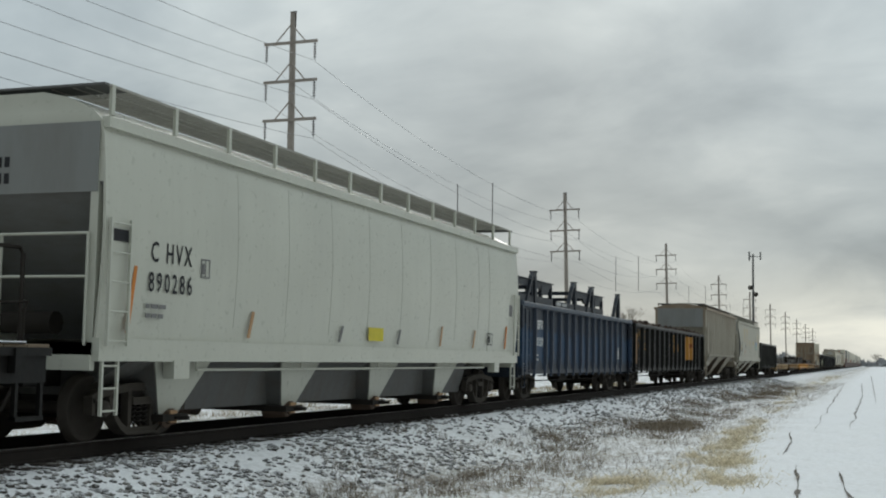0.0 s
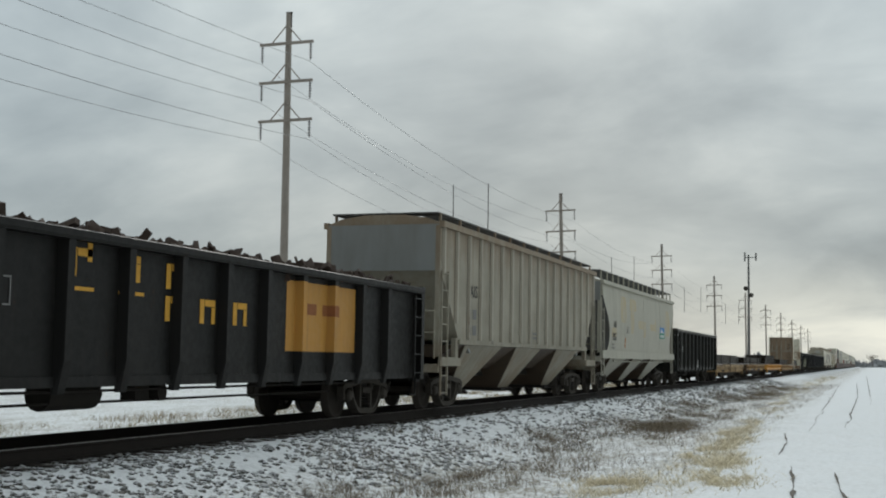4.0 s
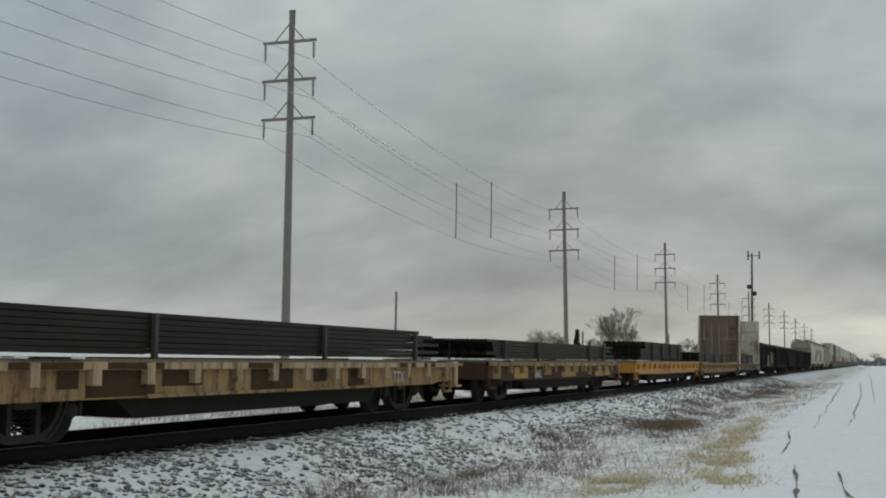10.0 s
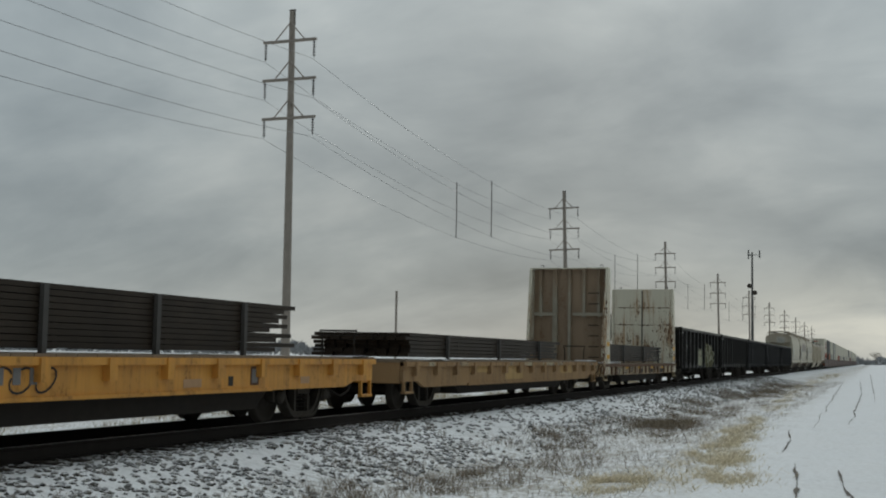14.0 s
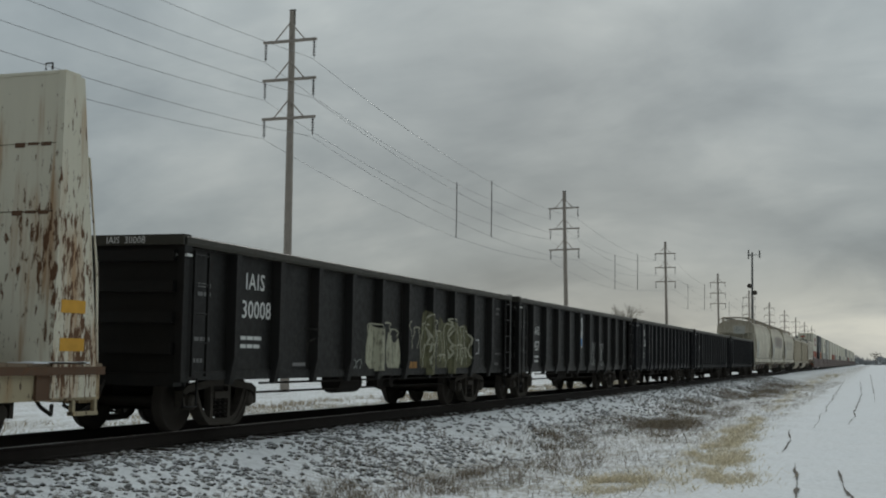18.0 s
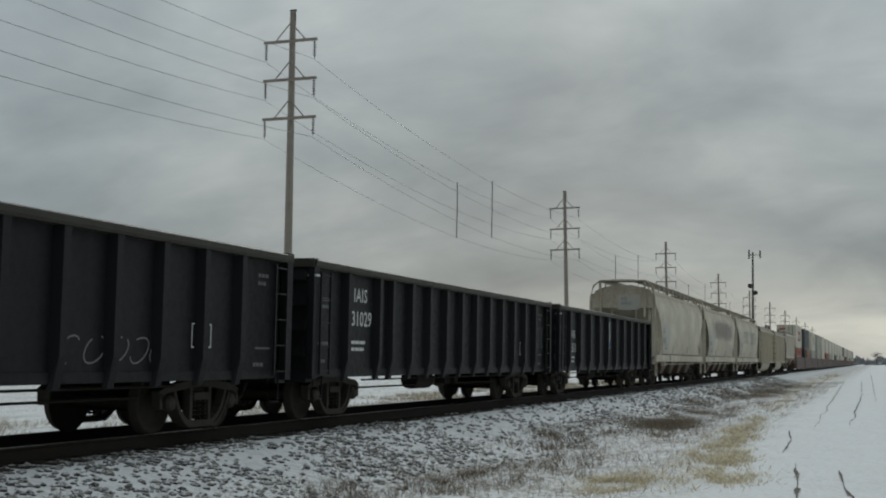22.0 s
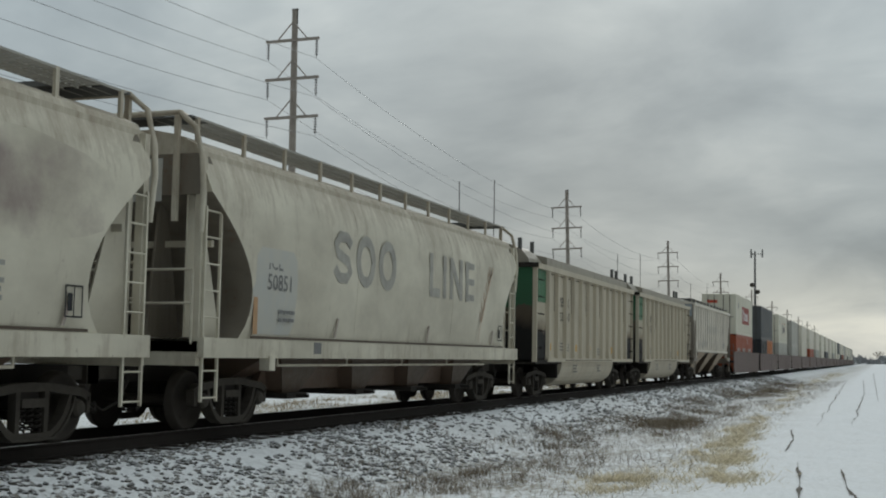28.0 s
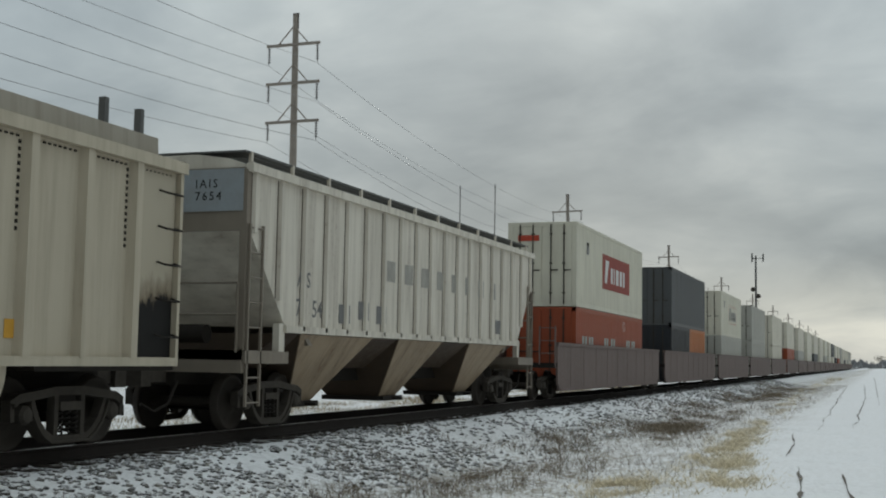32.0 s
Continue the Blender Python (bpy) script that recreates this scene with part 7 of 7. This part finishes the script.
def flats():
    def blotches(car, half, seed, n=9, only=None):
        rng = random.Random(seed)
        lift = 0.0
        for k in range(n):
            lift += 0.0005
            y = -half + 1 + rng.random() * (2 * half - 2.6)
            part("paint_patch", Mesh().box(1.4602, 1.4612 + lift, y, y + rng.uniform(0.4, 1.8), 0.62 + rng.choice((0, 0.12, 0.2)), 0.98), only or (OLDYELLOW, PATCHYELLOW, PATCHYELLOW)[k % 3], car, "worn paint patch")
        y = -half + 0.2
        while y < half - 0.8:
            w = rng.uniform(0.3, 1.3)
            if rng.random() < (0.25 if only else 0.55):
                part("paint_patch", Mesh().box(1.5402, 1.5435, y, y + w, 0.985, 1.075), only or (OLDYELLOW, PATCHYELLOW, RUSTSILL)[rng.randrange(3)], car, "worn paint patch")
            y += w
    car, half = flat_car("rusty yellow-brown flat car with timber deck and snow patches", -61.0, -43.9, OCHREWEB, 1.12, 0.52, edge=CREAMFLANGE, porch=1.3)
    blotches(car, half, 1, 7, BROWNFLAT)
    write(car, "TTX", half - 3.75, 0.68, 0.22, LETWHITE, 1.478, 1.05, 1.0)
    for y in (5.9, 7.3):
        bars(car, half - y, 0.78, (0.03, 0.03, 0.03, 0.03), 0.14, DARK, 1.478, 0.07)
    rail_stack("long stack of dark steel rails on a flat car", -61.6, -43.4, 1.14, 7, 0.085, STEELLOAD, 1, 1.18, 2.2, (0.3, 0.612, 0.872))
    car, half = flat_car("brown flat car with worn yellow paint and timber deck", -41.0, -24.0, BROWNWEB, 1.14, 0.54, edge=OLDYELLOW, porch=1.35)
    blotches(car, half, 2, 0)
    for a, b, lo, mat in ((-35.4, -34.5, 0.72, OLDYELLOW), (-33.2, -31.2, 0.63, PATCHYELLOW), (-31.15, -30.9, 0.78, RUSTSILL), (-29.9, -29.5, 0.80, PATCHYELLOW), (-28.27, -26.9, 0.63, PATCHYELLOW), (-26.7, -25.7, 0.64, PATCHYELLOW), (-38.6, -37.2, 0.65, PATCHYELLOW), (-40.6, -39.9, 0.66, OLDYELLOW)):
        part("paint_patch", Mesh().box(1.4602, 1.4635, a + 32.5, b + 32.5, lo, 0.97), mat, car, "remaining ochre paint")
    write(car, "TTX", -29.48 + 32.5, 0.70, 0.20, LETWHITE, 1.474, 1.0, 1.05)
    write(car, "8642", -36.45 + 32.5, 0.64, 0.24, LETWHITE, 1.474, 1.1)
    rail_stack("stack of dark steel rails tied with straps", -40.4, -23.6, 1.16, 6, 0.085, STEELLOAD, 2, 1.18, 1.6, (0.10, 0.31, 0.731, 0.871))
    car, half = flat_car("dirty bright yellow flat car with dark stencils", -20.6, -1.5, YELLOW, 1.17, 0.56, edge=YELLOW)
    for k, w in enumerate((0.16, 0.16, 0.16, 0.0, 0.14, 0.14, 0.14, 0.14)):
        if w:
            bars(car, -half + 6.6 + k * 0.3, 0.80, (w,), 0.2, LETGREY, 1.464)
    scrawl(car, half - 12.0, half - 9.9, 0.70, 1.0, TAGDIM, 61, 0.028, 5, 1.466)
    for y, w, m in ((7.0, 0.5, LETFADED), (3.2, 0.35, LETFADED)):
        bars(car, half - y, 0.70, (w,), 0.12, m, 1.464, name="faded_patch")
    part("data_plate", Mesh().box(1.4605, 1.465, half - 5.0, half - 4.72, 0.70, 1.0), RUSTBROWN, car, "dark data plate")
    part("data_plate", Mesh().box(1.4605, 1.465, half - 5.7, half - 5.55, 0.70, 0.85), IRON, car, "dark data plate")
    part("data_label", Mesh().box(1.4652, 1.467, half - 4.95, half - 4.77, 0.74, 0.96), LETGREY, car)
    rail_stack("tall stack of dark steel bars with ragged ends", -17.3, -4.0, 1.19, 10, 0.083, STEELLOAD, 3, 1.0, 1.0, (0.26, 0.463, 0.656, 0.851), 6)
    car, half = flat_car("rusty flat car with a low load under snow", 0.2, 19.0, OLDYELLOW, 1.12, 0.6, edge=OLDYELLOW)
    blotches(car, half, 4, 6)
    rail_stack("low stack of dark steel bars on a flat car", 0.9, 15.0, 1.14, 6, 0.09, STEELLOAD, 4)
    # flat with upright end walls
    car, half = flat_car("rusty bulkhead flat car with tall end walls", 20.4, 37.3, RUSTSILL, 1.05, 0.45, "bulkhead_flat_car", edge=RUSTBROWN, pockets=0)
    for y, w in ((0.6, 0.3), (1.3, 0.25), (2.08, 0.24), (3.56, 0.08), (4.87, 0.10), (6.12, 0.12), (7.22, 0.2), (8.5, 0.3), (9.4, 0.3), (10.7, 0.28), (11.6, 0.3), (13.3, 0.25), (14.5, 0.3), (15.6, 0.3)):
        part("web_pocket", Mesh().box(1.4602, 1.50, -half + y, -half + y + w, 0.61, 0.92), RUSTBROWN, car, "rusty stake pocket")
    for a, b in ((7.3, 8.1), (9.75, 10.5), (12.4, 13.2)):
        part("grey_patch", Mesh().box(1.464, 1.4655, a - half, b - half, 0.63, 0.80), IRON, car, "dark painted-out patch")
    bulkhead(car, -half + 0.75, -1, 1.05, 4.6, TAN, RUSTWHITE)
    bulkhead(car, half - 0.95, 1, 1.05, 4.65, TAN, RUSTWHITE)
    for a, b in ((2.35, 3.55), (3.65, 4.85), (4.98, 6.1), (6.25, 7.2)):
        part("letter_panel", Mesh().box(1.4638, 1.4652, a - half, b - half, 0.62, 0.91), RUSTSILL, car)
    for y in (2.45, 2.8, 3.15):
        m = Mesh().rings([[(1.466, y - half + 0.13 + r * 0.11 * math.cos(6.2832 * i / 14), 0.755 + r * 0.12 * math.sin(6.2832 * i / 14)) for i in range(14)] for r in (1.0, 0.62)], False)
        part("letter_ring", m, LETBLACK, car)
    for y, w in ((3.75, 0.045), (4.02, 0.045), (4.2, 0.045), (4.34, 0.045), (4.56, 0.045)):
        bars(car, -half + y, 0.64, (w,), 0.24, LETBLACK, 1.4655, name="letter_bar")
    for y, z in ((3.795, 0.64), (4.605, 0.64), (4.605, 0.745), (4.605, 0.845)):
        bars(car, -half + y, z, (0.12,), 0.035, LETBLACK, 1.4655, name="letter_bar")
    part("letter_bar", Mesh().prism([(-half + 4.245, 0.88), (-half + 4.34, 0.64), (-half + 4.34, 0.72), (-half + 4.245, 0.85)], 1.4655, 1.468), LETBLACK, car)
    write(car, "5085", -half + 5.04, 0.645, 0.235, LETBLACK, 1.4658, 1.12, 0.95)
    for y in (4.15, 6.9, 9.95, 12.8):
        bars(car, -half + y, 0.82, (0.55,), 0.10, LETYELLOW, 1.4665, name="yellow_patch")
    rail_stack("stack of dark steel bars between two end walls", 21.6, 35.7, 1.07, 8, 0.085, STEELLOAD, 5, 1.1, 1.4, (0.3, 0.62, 0.9))


def soo_hoppers():
    for k, (a, b, num) in enumerate(((127.4, 142.95, "50820"), (144.25, 160.2, "50834"), (161.6, 178.1, "50851"))):
        car, half = curved_hopper("dusty_hopper", ("dusty white covered hopper with a rounded body and faded lettering", "dusty white covered hopper with brown overpainted patch", "dusty white covered hopper with large faded grey letters")[k],
                                  a, b, SOOGREY, TANDARK if k else SOOGREY, 4.18, 1.42, 1.36, 0.09, 0.38, 2, 4, "low", 12, 0.33, 3.64, OUTLET, TANDARK if k else SOOGREY, True)
        write(car, "ICE", -half + (1.68, 1.75, 1.88)[k], (2.45, 2.5, 2.56)[k], 0.25, LETGREY, 1.592)
        write(car, num, -half + (1.58, 1.7, 1.86)[k], (1.97, 2.1, 2.23)[k], 0.26, LETGREY, 1.589)
        small_print(car, -half + 2.3, 1.85, 1.575, LETGREY, 2, 0.18, 31 + k)
        part("overpaint", patch_mesh(-half + 1.45, 2.9, 2.2 if k < 2 else 1.5, 1.4, 0, 0.09, 1.42), GREYPATCH, car, "pale blue-grey overpainted panel")
        # two big faded words of broad shapes
        def shape(pts, wide=0.2):
            lift = 1.595 + 0.0006 * len([c for c in car.children if c.name.startswith("faded_mark")])
            part("faded_mark", stroke(pts, wide, lift, ()), MARKGREY, car, "broad faded grey mark")

        if k:
            lo, hi = 2.60, 3.36
            shape([(-3.12, hi - 0.14), (-3.3, hi), (-3.6, hi), (-3.78, hi - 0.16), (-3.7, hi - 0.32), (-3.25, lo + 0.32), (-3.14, lo + 0.14), (-3.3, lo), (-3.62, lo), (-3.82, lo + 0.16)])
            for c in (-2.4, -1.3):
                shape([(c + 0.36 * math.cos(6.2832 * i / 18), (lo + hi) / 2 + 0.40 * math.sin(6.2832 * i / 18)) for i in range(19)])
            for y in (1.24, 2.12, 2.59, 3.28, 3.72):
                shape([(y, lo - 0.1), (y, hi + 0.1)])
            shape([(1.34, lo), (1.8, lo)])
            shape([(2.64, hi), (3.24, lo)])
            for z in (lo, (lo + hi) / 2, hi):
                shape([(3.82, z), (4.25, z)], 0.15)
        if k == 2:
            # a bent ear of grain in faded rust red
            ear = [(4.65 + 0.95 * f ** 1.3, 1.55 + 1.65 * f) for f in (0, 0.15, 0.3, 0.45, 0.6, 0.75, 0.9, 1.0)]
            part("emblem", stroke(ear, 0.04, 1.592, ()), EARRUST, car, "faded rust-red ear of grain")
            for i, (y, z) in enumerate(ear[2:]):
                for q in (-1, 1):
                    part("emblem", stroke([(y, z), (y + q * 0.10 + 0.03, z + 0.10), (y + q * 0.13 + 0.08, z + 0.26)], 0.06, 1.594, ()), EARRUST, car)
        dirt = Mesh().box(1.556, 1.564, -half + 1.4, half - 1.4, 1.43, 1.47)
        part("dirt_line", dirt, SLOPE, car, "brown line of dirt along the sill")
        part("jacking_pad", Mesh().box(1.40, 1.585, -half + 2.02, -half + 2.22, 0.92, 1.16), SOOGREY, car)
        if k == 1:
            part("overpaint", patch_mesh(-half + 2.6, 3.78, 12.4, 1.3, 0, 0.088, 1.42), SOFTBROWN, car, "dull brown overpainted panel")
        for y in (4.5, 9.3, 14.0):
            m = Mesh().prism([(-half + y, 1.5), (-half + y + 0.06, 1.5), (-half + y + 0.2, 1.85), (-half + y + 0.14, 1.85)], 1.56, 1.577)
            part("stripe", m, BROWNPATCH, car)
        bars(car, -half + 1.46, 1.5, (0.14,), 0.9, LETFADED, 1.562, name="orange_stripe")
        part("number_panel", Mesh().box(-0.2, 0.75, -half - 0.008, -half - 0.003, 3.45, 4.1), GREYPATCH, car, "grey-blue number panel on the end")
        for word, z in (("ICE", 3.88), (num, 3.68)):
            part("lettering", lettering(word, 0.14, LETGREY), None, car, at=pose(-0.08, -half - 0.011, z, 0, 0, -90))
        bars(car, -half + 3.7, 1.20, (0.3,), 0.2, LETGREY, 1.562)
        frame_box(car, half - 1.9, 1.6, 0.35, 0.4, 1.578, LETBLACK)
        if k == 0:
            scrawl(car, half - 8.6, half - 6.6, 1.5, 1.95, BROWNPATCH, 40, 0.018, 5, 1.58)
        for j in range(6 if k == 1 else 0):
            small_print(car, half - 3.6, 2.15 - j * 0.1, 1.577, MARKGREY, 1, 0.2, 70 + j)


def last_hopper():
    car, half = ribbed_hopper("white_ribbed_hopper", "chalky white ribbed hopper with rust and overpainted panels", 212.7, 229.6, PALESIDE, ENDDUST, 4.24, 1.72, 19, 3.3, bay_mat=DUSTBAY)
    write(car, "AIS", -half + 1.86, 2.43, 0.27, LETGREY, 1.446)
    write(car, "76", -half + 1.82, 1.92, 0.30, LETGREY, 1.446)
    write(car, "54", -half + 2.46, 1.92, 0.30, LETGREY, 1.446)
    for k in range(8):
        bars(car, -half + 5.9 + k * 1.0, 2.78, (0.45,), 0.42, MARKGREY, 1.446, name="letter_bar")
    for y, z in ((3.6, 1.85), (4.5, 1.95), (5.4, 1.9), (13.4, 1.9)):
        bars(car, -half + y, z, (0.5,), 0.35, LETGREY, 1.446)
    part("number_panel", Mesh().box(-1.38, 1.38, -half + 0.0, -half + 0.015, 3.52, 4.2), BLUEPANEL, car, "pale blue number panel")
    for word, z in (("IAIS", 3.90), ("7654", 3.70)):
        part("lettering", lettering(word, 0.14, LETBLACK, 1.3), None, car, at=pose(0.5, -half - 0.004, z, 0, 0, -90))


CONT = [paint("container_" + n, c, rust=r, grime=0.25) for n, c, r in (
    ("white", (0.64, 0.61, 0.50), 0.06), ("red", (0.30, 0.07, 0.032), 0.2), ("grey", (0.085, 0.09, 0.092), 0.08), ("pale", (0.64, 0.60, 0.50), 0.08),
    ("silver", (0.40, 0.39, 0.345), 0.1), ("dark", (0.028, 0.031, 0.036), 0.1), ("orange", (0.42, 0.14, 0.04), 0.15))]
CONT_LABEL = ("cream white shipping container with closed doors", "red-orange shipping container sitting in a well car", "dark grey shipping container on top of another", "off-white shipping container with corrugated sides", "silver grey shipping container with corrugated sides", "near-black shipping container in a well car", "orange shipping container with corrugated sides")


def double_stacks():
    tops = (0, 2, 0, 4, 3, 3, 3, 0, 3, 3, 0, 3, 2, 3, 3, 4, 3, 3, 0, 3, 4, 3)
    lows = (1, 5, 4, 4, 3, 1, 4, 3, 2, 3, 4, 3, 3, 5, 1, 4, 3, 2, 3, 4, 3, 3)
    for k in range(22):
        u0 = 232.4 + 20.25 * k
        well_car(u0, u0 + 18.9, k == 0)
        mid = u0 + 9.75
        if k == 1:
            container(mid - 3.06, 0.40, 6.06, 2.66, CONT[5], CONT_LABEL[5], True)
            container(mid + 3.06, 0.40, 6.06, 2.66, CONT[6], CONT_LABEL[6], True)
        else:
            low = container(mid, 0.40, 12.19, 2.66, CONT[lows[k]], CONT_LABEL[lows[k]], k < 5)
            if k == 0:
                for a in (-5.2, -4.2, -1.6, -0.4, 2.6, 3.7):
                    bars(low, a, 1.35, (0.3, 0.3), 0.34, LETPALE, 1.225, 0.12)
                frame_box(low, 1.9, 2.05, 0.42, 0.36, 1.225, LETWHITE, False)
        top = container(mid, 3.08, 12.19, 2.896, CONT[tops[k]], CONT_LABEL[tops[k]], k < 5)
        if k in (0, 2):
            if k == 0:
                part("red_panel", Mesh().box(1.224, 1.23, -2.0, 3.2, 0.85, 2.15), PANELRED, top, "dull red name panel")
            else:
                frame_box(top, -2.0, 0.9, 4.6, 1.2, 1.224, LETRED, False)
            ink = LETWHITE if k == 0 else LETGREY
            # a large slanted block, then a row of smaller plain blocks
            part("sign_shape", Mesh().prism([(-1.6, 1.08), (-1.25, 1.08), (-0.85, 1.95), (-1.45, 1.95)], 1.231, 1.235), ink, top)
            for a, w, h in ((-0.5, 0.32, 0.6), (0.05, 0.14, 0.6), (0.45, 0.5, 0.6), (1.2, 0.42, 0.6), (1.85, 0.3, 0.6)):
                bars(top, a, 1.12, (w,), h, ink, 1.231, name="sign_shape")
            bars(top, -4.6, 2.2, (0.35,), 0.12, LETGREY, 1.224)
            bars(top, -4.6, 1.9, (0.35,), 0.4, LETGREY, 1.224)
            m = Mesh().box(-0.85, -0.1, -6.11, -6.10, 2.25, 2.45)
            part("door_panel", m, LETRED, top)


lead, lead_half = flat_car("dark flat car running ahead of the pale hopper", -193.5, -174.55, BLACK, 1.3, 0.6, spins=False)
part("hand_rail", Mesh().tube([(0.85, lead_half - 0.42, 1.0), (0.85, lead_half - 0.42, 2.40), (0.85, lead_half - 0.35, 2.49), (0.85, lead_half + 0.18, 2.50), (0.85, lead_half + 0.25, 2.42), (0.85, lead_half + 0.25, 1.0)], 0.03, 6), DARK, lead, "bent black pipe hand rail")
pellet_hopper()
blue_gondola()
scrap_gondola()
grain_hoppers()
gondola_rake()
flats()
soo_hoppers()
tub_gondola(180.2, 194.9, "33240")
tub_gondola(196.25, 210.65, "33120")
last_hopper()
double_stacks()


# ---- the train rolls towards the camera, slowly gathering speed ----
def motions():
    rate = 0.05
    turns = [(k * rate, pose(0, 0, 0, math.degrees(195.8 - (191.26 * ((k * rate - 16) / 16) + 4.49 * ((k * rate - 16) / 16) ** 2)) / 0.457 % 360)) for k in range(641)]
    for wheel in WHEELS:
        at = Matrix.Translation(wheel.location)
        walk(wheel, [(t, at @ m) for t, m in turns])
    for ob, u in TRAIN:
        rows = []
        for k in range(9):
            t = 4.0 * k
            q = (t - 16) / 16
            rows.append((t, pose(0, u - 191.26 * q - 4.49 * q * q, ob.location.z)))
        walk(ob, rows)


motions()
